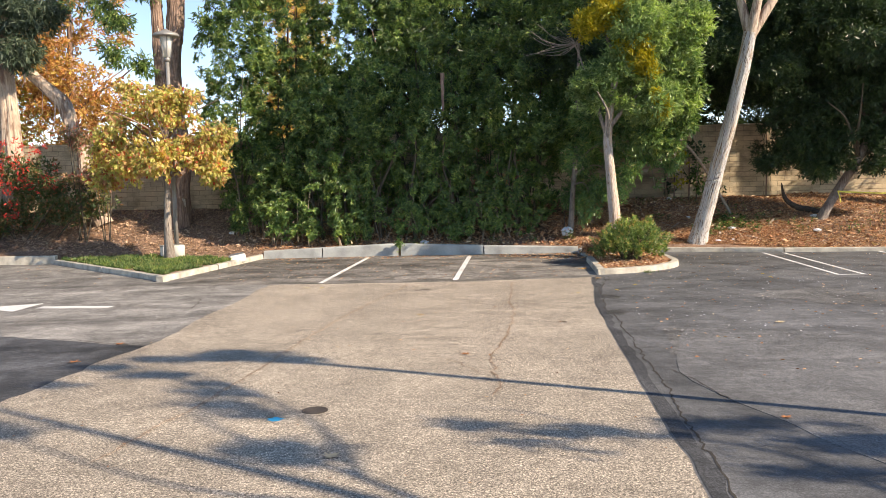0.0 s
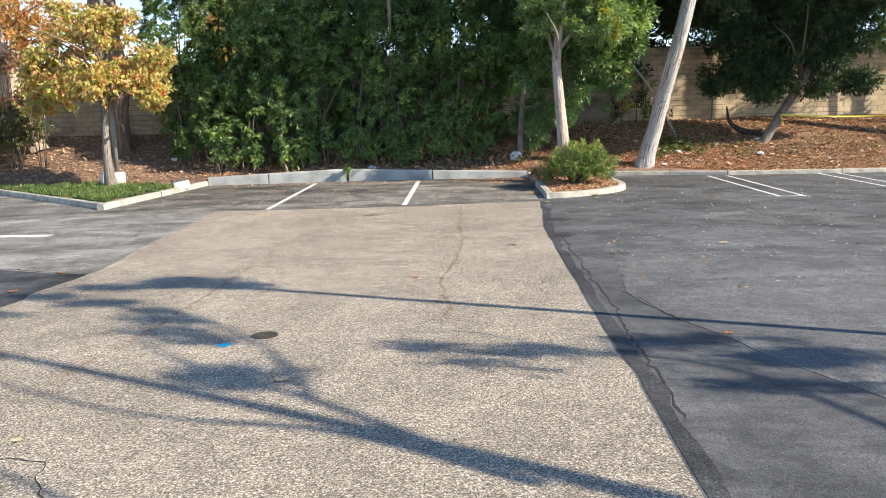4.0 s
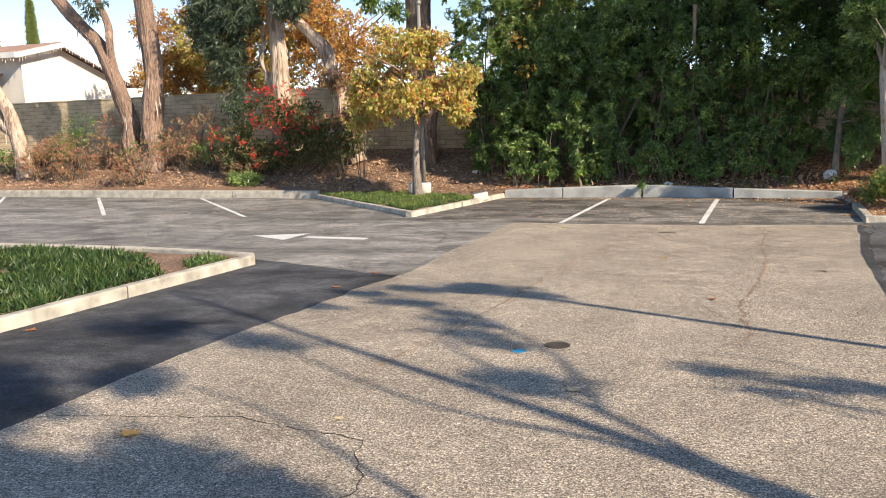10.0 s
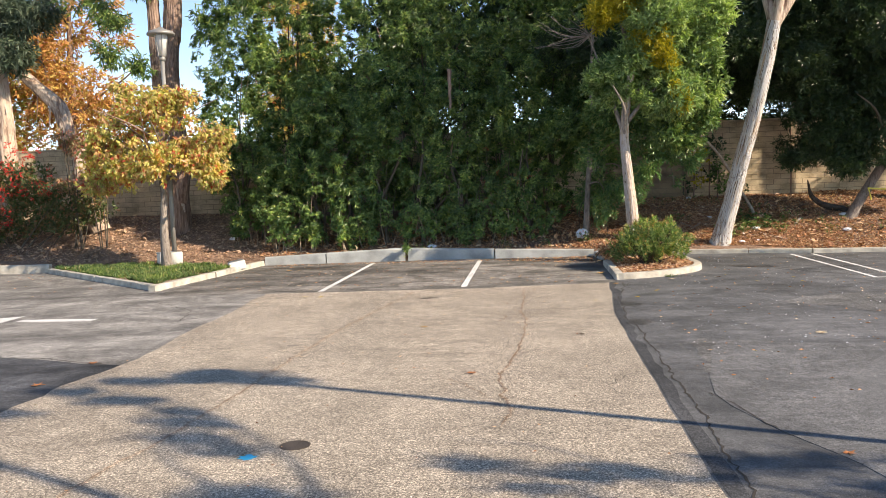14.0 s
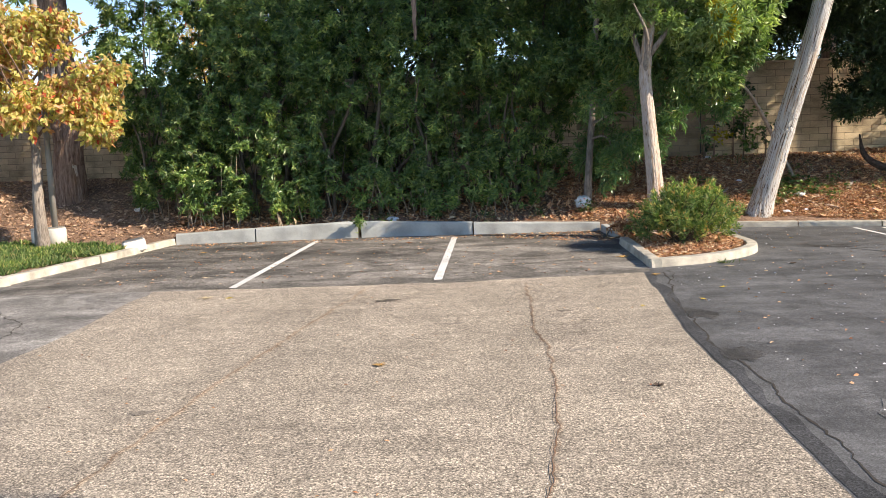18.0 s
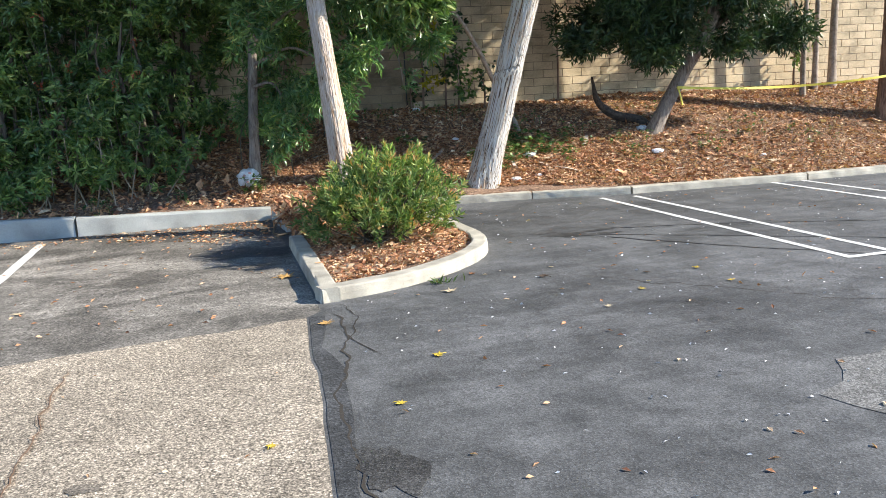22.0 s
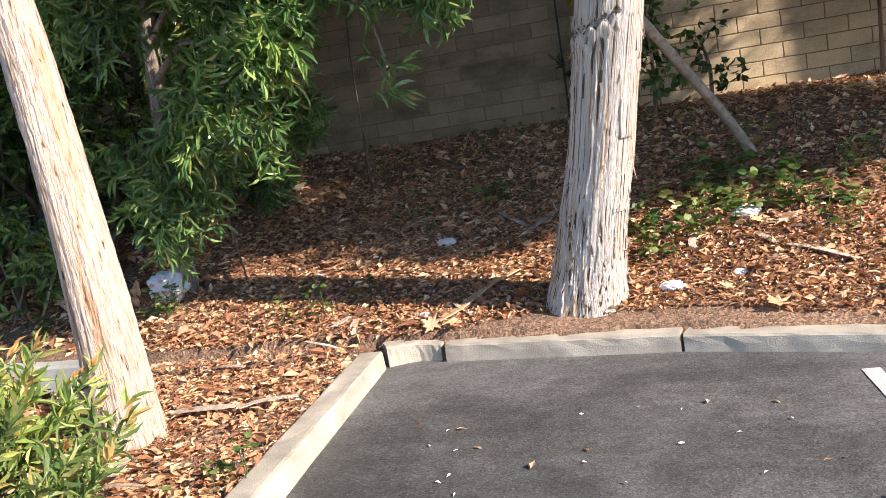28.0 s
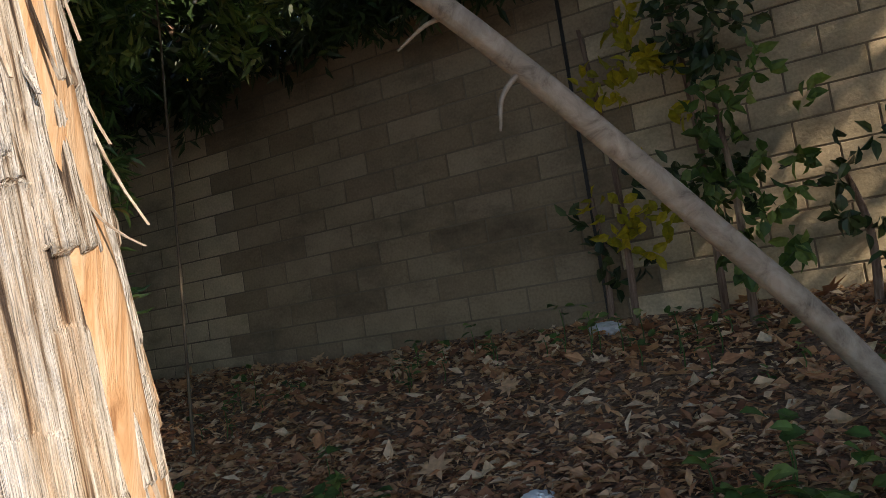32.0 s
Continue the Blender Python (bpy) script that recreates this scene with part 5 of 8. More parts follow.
for i, (x, y, h, w) in enumerate(((-3, 27.5, 9.5, 2.6), (0.5, 27, 9.5, 2.6), (4, 27.5, 9.5, 2.6), (7, 27, 8.6, 2.4), (10, 27.5, 9.5, 2.8), (14, 28, 9, 2.8), (18.5, 29, 9.5, 3), (24, 29, 9, 3))):
    backdrop_tree(i, x, y, h, w, M_DARKLEAF, "dark green yard tree beyond the block wall", n=2600, size=0.26)
for i, (x, y, h, w) in enumerate(((-24.8, 32, 7.0, 2.2), (-21.5, 31, 9.4, 2.6), (-17.0, 31, 11.0, 2.8), (-9.0, 36, 12, 2.2))):
    backdrop_tree(20 + i, x, y, h, w, M_ORANGE if i % 2 == 0 else M_YELLOW, "autumn orange tree in the yard beyond the wall", n=1700, size=0.24)
backdrop_tree(30, -32, 42, 7, 2.0, M_PINK, "leafless pinkish twiggy tree beyond the house", n=500, size=0.2)


# tall gum trees on the left bank
def gum(i, stems, label, blobs=(), mat=M_BARK_GUM, leafmat=M_GUM, n=900):
    b = stems[0][0][0]
    t = tree("gum_tree", (b[0], b[1], bank(b[0], b[1])), label)
    for k, (pts, rad) in enumerate(stems):
        pts = [np.array(p, float) for p in pts]
        rng = np.random.default_rng(i * 13 + k)
        mid = [a * (1 - u) + b * u + rng.normal(size=3) * 0.07 for a, b in zip(pts, pts[1:]) for u in (0.0, 0.5)][1:]
        pts, rad = [pts[0]] + mid + [pts[-1]], np.interp(np.linspace(0, 1, 2 * len(pts) - 1), np.linspace(0, 1, len(rad)), rad) * np.r_[1, rng.uniform(0.9, 1.12, 2 * len(pts) - 2)]
        s, q = (96, 170) if k == 0 else (60, 120)
        v, f = tube_data(pts, rad, s, q, 0.13, 4, i * 7 + k, 0.25 if k == 0 else 0)
        v = shag(v, spline(pts, q), s, q, 12, 0.022 if mat == M_BARK_BROWN else 0.012, 0.7, i * 5 + k)
        sway(arrays("trunk" if k == 0 else "limb", v, f, mat, t, smooth=True), t)
        for j in range(9 if k == 0 else 4):
            u = rng.uniform(0.12, 0.75)
            c = spline(pts, 60)[int(u * 59)]
            a = rng.uniform(3.4, 6.0)
            o = np.array([math.cos(a), math.sin(a), 0]) * np.interp(u, np.linspace(0, 1, len(rad)), rad)
            w = np.array([-math.sin(a), math.cos(a), 0]) * rng.uniform(0.025, 0.07)
            L = rng.uniform(0.3, 0.9)
            e_n = 6
            edge = [c + o * (0.98 + 0.3 * (m / e_n) ** 2) - np.array([0, 0, L * m / e_n]) for m in range(e_n + 1)]
            vs = [e + w * s_ * (1 - 0.7 * m / e_n) + o * 0.04 * d_ for m, e in enumerate(edge) for s_, d_ in ((-1, 0), (1, 0), (0.6, 1), (-0.6, 1))]
            fs = [(m * 4 + h, m * 4 + (h + 1) % 4, m * 4 + 4 + (h + 1) % 4, m * 4 + 4 + h) for m in range(e_n) for h in range(4)]
            sway(arrays("bark_strip", np.array(vs), np.array(fs), M_BARK_STRIP, t), t)
    if blobs:
        sway(crown("crown", list(blobs), n, 12, 0.2, 0.04, leafmat, t, 400 + i, 0.4, droop=0.6), t)


def build_gums():
    gum(0, [([(-8.95, 22.3, 0.6), (-8.85, 22.3, 3), (-8.75, 22.3, 5.5), (-8.6, 22.4, 9)], [0.33, 0.26, 0.235, 0.2]), ([(-8.95, 22.2, 2.2), (-9.2, 22.2, 5.5), (-9.4, 22.2, 9)], [0.2, 0.17, 0.13])],
        "big brown fibrous-barked tree behind the lamp", [(-8.6, 22.0, 10.5, 2.4, 2, 1.4), (-10.9, 21.6, 7.6, 0.9, 0.9, 0.7), (-6.6, 22.0, 7.6, 1.2, 1.0, 0.8), (-10.4, 21.8, 6.0, 0.5, 0.5, 0.45), (-10.2, 21.6, 7.0, 0.6, 0.5, 0.5), (-9.5, 21.6, 5.6, 0.4, 0.4, 0.35), (-7.4, 21.6, 6.6, 0.5, 0.5, 0.6), (-7.0, 21.6, 5.6, 0.4, 0.4, 0.4), (-9.4, 21.6, 7.9, 0.7, 0.6, 0.5)], M_BARK_BROWN, M_HEDGE, 1500)
    gum(1, [([(-14.35, 22.3, 0.6), (-14.25, 22.3, 2.5), (-14.15, 22.3, 4.5), (-14.2, 22.3, 8)], [0.36, 0.3, 0.25, 0.2]), ([(-11.4, 22.4, 0.9), (-11.9, 22.4, 3.0), (-12.55, 22.4, 4.6), (-13.5, 22.3, 5.8), (-14.2, 22.2, 8)], [0.26, 0.22, 0.19, 0.15, 0.1]), ([(-14.3, 22.3, 3.0), (-14.7, 22.2, 4.4), (-14.9, 22.2, 6)], [0.09, 0.07, 0.05])],
        "pale gum tree with hanging grey-green foliage over the red shrub", [(-15.8, 21.6, 4.7, 0.8, 0.8, 1.3), (-16.0, 21.8, 6.4, 1.3, 1.0, 1.2), (-14.6, 21.8, 7.4, 1.5, 1.2, 1.0), (-15.5, 21.6, 3.2, 0.5, 0.5, 0.7), (-13.0, 22, 7.4, 1.0, 0.9, 0.9), (-16.7, 21.8, 5.6, 0.7, 0.7, 0.9), (-15.2, 21.5, 5.9, 1.0, 0.8, 0.8), (-13.2, 21.6, 6.1, 0.7, 0.7, 0.6)], n=2600)
    gum(2, [([(-19.4, 22.0, 0.7), (-19.35, 22.0, 2.2), (-19.2, 22.0, 4.2), (-19.15, 22.0, 7), (-19.0, 22, 9.5)], [0.44, 0.36, 0.3, 0.29, 0.24])], "dark-barked gum trunk rising from the shrub bank", [(-19.5, 22, 11, 2, 1.8, 1.3)], M_BARK_BROWN, n=500)
    gum(3, [([(-20.0, 22.0, 0.7), (-20.4, 22.0, 2.4), (-20.9, 22.0, 4.4), (-22.3, 22.0, 6.2), (-24.6, 22, 8.4)], [0.3, 0.25, 0.24, 0.2, 0.15]), ([(-20.88, 22.0, 4.4), (-21.0, 22.0, 6.0), (-21.6, 22, 7.6)], [0.14, 0.11, 0.08])], "leaning gum tree with peeling dark bark", [(-21.5, 21.8, 6.9, 0.7, 0.6, 0.8), (-24.6, 22, 9.4, 1.6, 1.4, 1.0)], M_BARK_BROWN, n=420)
    gum(4, [([(-24.85, 21.4, 0.5), (-24.95, 21.4, 1.3), (-25.45, 21.4, 3.0), (-26.9, 21.4, 5.6), (-28.4, 21.4, 8.0)], [0.3, 0.25, 0.22, 0.2, 0.17]), ([(-25.2, 21.4, 2.2), (-25.9, 21.3, 2.8), (-27.6, 21.3, 5.0), (-29.8, 21.3, 6.1), (-31.6, 21.3, 8.3)], [0.2, 0.17, 0.13, 0.11, 0.08])], "pale gum tree forked low, leaning over the bank", [(-29.5, 21.4, 9.4, 1.8, 1.6, 1.1), (-31.8, 21.4, 7.3, 0.6, 0.6, 0.6)], n=420)
    gum(5, [([(-30.1, 22.6, 0.8), (-30.0, 22.6, 3), (-29.85, 22.6, 5), (-29.8, 22.6, 9)], [0.4, 0.36, 0.33, 0.28])], "tall reddish-barked gum trunk near the wall", [(-30, 22.6, 10.5, 2, 1.8, 1.3)], n=420)


build_gums()


# the young autumn tree in the lamp island
def autumn_tree():
    x, y, z = -7.86, 18.98, 0.12
    t = tree("autumn_tree", (x, y, z), "small spreading tree in yellow and orange autumn leaf in the island")
    pts = [(x, y, z - 0.08), (x - 0.02, y, z + 0.9), (x + 0.03, y, z + 1.9), (x - 0.05, y, z + 2.6), (x, y, z + 4.0)]
    sway(trunk_part("trunk", pts, [0.135, 0.098, 0.085, 0.07, 0.03], M_BARK_DUSTY, t, 30, 50, 0.06, 8, 2, 0.15), t)
    rng = np.random.default_rng(14)
    ways = [(math.cos(a), math.sin(a), rng.uniform(0.5, 1.3)) for a in np.linspace(0, 6.0, 11)]
    st = [(x, y, z + h) for h in rng.uniform(1.9, 3.2, 11)]
    g, ends = limbs(rng, st, ways, [1.9] * 11, 0.035, 0.08)
    for v, f in g:
        sway(arrays("limb", v, f, M_BARK_BROWN, t, smooth=True), t)
    blobs = [(x + 1.5, y - 0.2, z + 2.15, 0.4, 0.4, 0.35), (x - 1.6, y - 0.2, z + 2.1, 0.45, 0.4, 0.35), (x - 0.9, y - 0.1, z + 3.3, 0.9, 0.9, 0.75), (x + 0.7, y - 0.1, z + 3.1, 0.95, 0.9, 0.75), (x - 0.2, y, z + 4.0, 0.95, 0.9, 0.6), (x + 1.3, y, z + 2.5, 0.5, 0.6, 0.6), (x - 1.5, y, z + 2.5, 0.6, 0.6, 0.65), (x + 0.2, y - 0.5, z + 2.6, 0.9, 0.7, 0.5), (x - 0.7, y - 0.5, z + 2.4, 0.6, 0.5, 0.5), (x - 0.9, y + 0.1, z + 4.5, 0.4, 0.4, 0.35), (x - 1.75, y, z + 3.0, 0.35, 0.4, 0.4), (x + 1.6, y, z + 3.2, 0.3, 0.4, 0.4), (x + 0.6, y, z + 4.2, 0.5, 0.5, 0.3)]
    sway(crown("crown", blobs, 1750, 8, 0.125, 0.078, M_YELLOW, t, 81, 0.22, droop=0.75, upward=-0.1, shell=0.4), t)


autumn_tree()


# shrubs
def shrub(name, i, blobs, mat, n, size, label, stems=8, per=10, ratio=0.4, group="", shape=2, reach=None, category="shrub", up=0.5):
    b = blobs[0]
    x, y = b[0], b[1]
    z = bank(x, y) if y > 19.6 else 0.1
    t = tree(name, (x, y, z), label, category, group)
    rng = np.random.default_rng(500 + i)
    for k in range(stems):
        c = blobs[k % len(blobs)]
        top = np.array(c[:3]) + rng.normal(size=3) * np.array(c[3:]) * 0.5
        p0 = np.array((c[0] * 0.6 + x * 0.4 + rng.normal() * 0.12, c[1] * 0.6 + y * 0.4, z - 0.04))
        v, f = tube_data([p0, (p0 + top) / 2 + rng.normal(size=3) * 0.08, top], [0.02, 0.014, 0.006], 5, 8)
        sway(arrays("stem", v, f, M_STEM, t, smooth=True), t)
    sway(crown("foliage", blobs, n, per, size, size * ratio, mat, t, 500 + i, reach or size * 1.8, shape, droop=0.1, upward=up), t)
    return t


def island_bush():
    t = tree("island_bush", (3.8, 16.95, 0.09), "rounded willowy green bush with orange tips in the island", "shrub")
    rng = np.random.default_rng(33)
    base = np.array((3.8, 16.98, 0.1))
    P, D = [], []
    while len(P) < 400:
        d = unit(rng.normal(size=3))
        if d[2] < -0.25:
            continue
        k = 1 + 0.3 * noise.noise(Vector(d) * 2.2)
        s = rng.choice([1.0, 0.92, 0.75, 0.55], p=[0.4, 0.25, 0.2, 0.15])
        P.append(np.array((3.82, 16.98, 0.46)) + d * np.array((0.82, 0.74, 0.6)) * k * s)
        D.append(unit(d * np.array((0.75, 0.75, 0.4)) + np.array((0, 0, 0.65)) + rng.normal(size=3) * 0.12))
    P, D = np.array(P), np.array(D)
    for p in P[::9]:
        v, f = tube_data([base + rng.normal(size=3) * (0.12, 0.12, 0), (base + p) / 2 + rng.normal(size=3) * 0.05, p], [0.012, 0.008, 0.004], 5, 8)
        sway(arrays("stem", v, f, M_STEM, t, smooth=True), t)
    for nm, lo, hi, per, mat, L in (("foliage", -0.26, 0.0, 22, M_BUSH, 0.088), ("shoot_tip_foliage", -0.03, 0.02, 5, M_BUSHTIP, 0.062)):
        pick = np.arange(len(P)) if nm == "foliage" else np.where(rng.uniform(size=len(P)) < 0.4)[0]
        p, d = np.repeat(P[pick], per, 0), np.repeat(D[pick], per, 0)
        s = rng.uniform(lo, hi, (len(p), 1))
        way = unit(d * (0.75 if nm == "foliage" else 1.3) + unit(rng.normal(size=p.shape)) * 0.75)
        ob = sway(leaves(nm, p + d * s, way, L, 0.018, mat, t, 4, 7), t)
        if nm == "shoot_tip_foliage":
            tagged(ob, kind="stuff")


island_bush()
shrub("kerb_shrub", 1, [(3.05, 18.0, 0.35, 0.25, 0.35, 0.2), (2.98, 18.6, 0.3, 0.15, 0.3, 0.15)], M_LITTER, 120, 0.1, "withered brown plants at the island kerb", 5)
# the red-flowering shrub
b = [(-13.6, 21.2, 1.5, 1.1, 0.7, 0.8), (-12.6, 21.2, 1.7, 1.1, 0.7, 0.9), (-11.4, 21.2, 1.6, 0.9, 0.7, 0.7), (-13.3, 21.1, 2.5, 1.2, 0.7, 0.7), (-12.0, 21.1, 2.4, 0.9, 0.7, 0.6), (-14.6, 21.2, 0.9, 0.7, 0.6, 0.45), (-10.6, 21.4, 1.7, 0.7, 0.6, 0.5)]
b = [(q[0] - 0.45, *q[1:]) for q in b] + [(-15.4, 21.2, 1.3, 0.6, 0.5, 0.5), (-14.9, 21.0, 2.0, 0.6, 0.5, 0.5)]
t = shrub("red_shrub", 2, b, M_REDSHRUB, 1350, 0.13, "dense green shrub covered with scarlet flower bracts", 14, 10, 0.45)
tagged(sway(crown("bloom", [(-13.8, 20.6, 3.1, 0.7, 0.4, 0.35), (-12.9, 20.6, 2.8, 0.7, 0.4, 0.3), (-14.4, 20.6, 2.4, 0.5, 0.3, 0.4), (-13.1, 20.5, 1.6, 0.3, 0.2, 0.6), (-12.0, 20.6, 2.75, 0.5, 0.4, 0.3), (-14.8, 20.6, 1.8, 0.5, 0.3, 0.4), (-13.4, 20.5, 2.3, 0.8, 0.3, 0.5), (-12.2, 20.5, 2.2, 0.6, 0.3, 0.4), (-15.6, 20.6, 1.9, 0.4, 0.3, 0.4), (-14.0, 20.3, 1.2, 0.2, 0.2, 0.5), (-13.1, 20.5, 3.35, 0.5, 0.3, 0.25), (-12.3, 20.5, 3.2, 0.45, 0.3, 0.25), (-13.8, 20.5, 3.4, 0.4, 0.3, 0.2)], 230, 7, 0.07, 0.04, M_RED, t, 520, 0.14, label="scarlet flower bracts"), t), kind="stuff")
shrub("orange_shrub", 3, [(-11.3, 21.2, 2.6, 0.8, 0.5, 0.6), (-10.4, 21.2, 3.0, 0.7, 0.5, 0.6), (-11.6, 21.3, 3.5, 0.6, 0.5, 0.4)], M_REDDISH, 420, 0.12, "thin shrub with rusty autumn leaves", 12)
rng = np.random.default_rng(9)
k = 0
for x in np.arange(-42, -14.5, 0.8):
    y = rng.uniform(20.2, 22.6)
    h = rng.uniform(0.4, 0.85) * (2.3 if -24 < x < -16 else 1.2)
    z = bank(x, y)
    shrub("bank_shrub", 10 + k, [(x, y, z + h * 0.7, 0.8, 0.6, h * 0.6), (x + 0.5, y + 0.2, z + h, 0.6, 0.5, h * 0.5), (x - 0.5, y - 0.2, z + h * 0.5, 0.5, 0.4, h * 0.4)], M_REDDISH if k % 4 else M_HEDGE, 300, 0.085, "low straggly reddish shrub on the bank" if k % 4 else "low green shrub on the bank", 11, 7, 0.42, "bank shrubs")
    k += 1
for x, y in ((-14.9, 20.3), (-14.2, 20.2)):
    shrub("bank_shrub", 10 + k, [(x, y, bank(x, y) + 0.2, 0.5, 0.3, 0.22)], M_LIME, 160, 0.12, "low bright green shrub at the kerb", 5, 9, 0.3, "bank shrubs")
    k += 1


# ground covers
def scatter(n, poly, seed):
    """Random points inside a simple polygon."""
    rng = np.random.default_rng(seed)
    P = np.array(poly)
    lo, hi = P.min(0), P.max(0)
    q = rng.uniform(lo, hi, (n * 4, 2))
    inside = np.zeros(len(q), bool)
    j = len(P) - 1
    for i in range(len(P)):
        c = ((P[i, 1] > q[:, 1]) != (P[j, 1] > q[:, 1])) & (q[:, 0] < (P[j, 0] - P[i, 0]) * (q[:, 1] - P[i, 1]) / (P[j, 1] - P[i, 1] + 1e-9) + P[i, 0])
        inside ^= c
        j = i
    return q[inside][:n]


def blades(name, poly, n, z, length, width, mat, seed, label, lean=0.5):
    q = scatter(n, poly, seed)
    rng = np.random.default_rng(seed)
    zz = np.array([0.05 * noise.noise(Vector((a * 2, b * 2, 0))) for a, b in q])
    pos = np.c_[q, z + zz]
    ways = np.c_[rng.normal(size=(len(q), 2)) * lean, np.ones(len(q))]
    keep = np.array([noise.noise(Vector((a * 1.6, b * 1.6, 7))) for a, b in q]) > -0.35
    ob = leaves(name, pos[keep], ways[keep], length, width, mat, None, 2, seed)
    return tagged(ob, label, "ground cover", kind="stuff")


blades("grass", [(-6.5, -3), (-6.46, 3.0), (-6.4, 6.7), (-7.3, 7.5), (-8.1, 8.25), (-10, 8.45), (-16, 8.45), (-16, -3)], 80000, 0.08, 0.16, 0.0095, M_GRASS, 5, "lush dark green grass tufts filling the hydrant island", 0.8)
blades("corner_tuft", [(-6.4, 7.3), (-6.35, 8.25), (-7.0, 8.3), (-6.9, 7.7)], 260, 0.09, 0.13, 0.012, M_COVER, 15, "thin green weeds in the tip of the grass island", 0.8)
blades("ground_cover", [(-6.45, 15.3), (-8.8, 17.35), (-11.2, 19.5), (-9.0, 19.9), (-6.0, 18.6), (-6.1, 17.3)], 13000, 0.1, 0.12, 0.024, M_TURF, 6, "bright green low ground cover in the lamp island", 0.9)


def litter(name, poly, n, seed, length, width, mat, label, lift=0.012, soft=0.55, shape=2, tip=0.28):
    q = scatter(n, poly, seed)
    rng = np.random.default_rng(seed)
    pos = np.array([(a, b, (bank(a, b) if b > 19.75 or a > 7.9 and b > 19.2 else 0.09 + 0.03 * noise.noise(Vector((a, b, 0.085)) * 1.7)) + rng.uniform(0, lift)) for a, b in q])
    ways = np.c_[rng.normal(size=(len(q), 2)), rng.normal(size=len(q)) * tip]
    size = np.clip(rng.lognormal(-0.22, 0.42, len(q)), 0.3, 1.9)
    return tagged(leaves(name, pos, ways, length * size, width * size * rng.uniform(0.6, 1.5, len(q)), mat, None, shape, seed, flat=soft), label, "leaf litter", kind="stuff")


BANK_NEAR = [(2.6, 20.14), (4.75, 20.0), (5.15, 20.0), (5.6, 20.12), (6.7, 19.95), (8, 19.5), (10.6, 19.2), (16, 19.2), (16, 23.9), (1.0, 23.9)]
litter("leaf_litter", BANK_NEAR, 62000, 7, 0.056, 0.028, M_LITTER, "thick layer of dry orange-brown leaves on the bank", 0.03, 0.7)
litter("near_leaf_litter", [(2.9, 20.14), (4.75, 20.0), (5.15, 20.0), (5.6, 20.14), (6.7, 19.97), (8, 19.52), (9, 19.5), (9, 22.2), (3.0, 22.6)], 34000, 17, 0.05, 0.02, M_LITTER, "curled dry orange and tan leaves beside the kerb", 0.02, 0.28, 4, 0.14)
litter("mulch_chips", BANK_NEAR, 26000, 8, 0.05, 0.011, M_CHIP, "dark bark mulch between the fallen leaves", 0.02)
litter("island_litter", [(3.05, 15.25), (3.5, 15.4), (4.05, 15.75), (4.5, 16.3), (4.7, 16.9), (4.68, 17.5), (4.6, 18.6), (4.55, 19.9), (3.05, 19.9)], 11000, 10, 0.054, 0.022, M_LITTER, "dry fallen leaves over the island bed", 0.025, 0.7)
litter("hedge_litter", [(-6.0, 20.25), (2.7, 20.25), (2.7, 22.5), (-6, 22.5)], 8000, 11, 0.09, 0.045, M_LITTER, "brown leaf litter below the hedge", 0.03)
litter("far_litter", [(-34, 19.7), (-6, 20.1), (-6, 23.8), (-34, 23.8)], 34000, 12, 0.08, 0.04, M_DRYLITTER, "reddish leaf litter on the shrub bank", 0.03)


def lobed_litter(name, poly, n, seed, size, label):
    """Larger curled, lobed leaves lying among the small ones."""
    q = scatter(n, poly, seed)
    rng = np.random.default_rng(seed)
    k = 16
    a = np.linspace(0, 2 * math.pi, k, endpoint=False)
    V, F = [], []
    for i, (x, y) in enumerate(q):
        s = size * rng.uniform(0.6, 1.3)
        lobe = np.array([(1.0, 0.55, 0.8, 0.5)[j % 4] for j in range(k)]) * rng.uniform(0.8, 1.15, k)
        tilt, turn = rng.normal(size=2) * 0.3, rng.uniform(0, 6.28)
        px, py = s * lobe * np.cos(a + turn), s * lobe * np.sin(a + turn)
        pz = px * tilt[0] + py * tilt[1] + 0.4 * s * rng.uniform(0, 1, k) * (lobe - 0.3)
        z = bank(x, y) + 0.045
        V.append(np.vstack([[(x, y, z)], np.stack([x + px, y + py, z + pz], -1)]))
        F.append(np.array([(0, 1 + j, 1 + (j + 1) % k) for j in range(k)]) + i * (k + 1))
    tagged(arrays(name, np.vstack(V), np.vstack(F), M_LITTER), label, "leaf litter", kind="stuff")


lobed_litter("large_fallen_leaves", BANK_NEAR, 420, 9, 0.075, "large curled brown plane leaves on the bank")


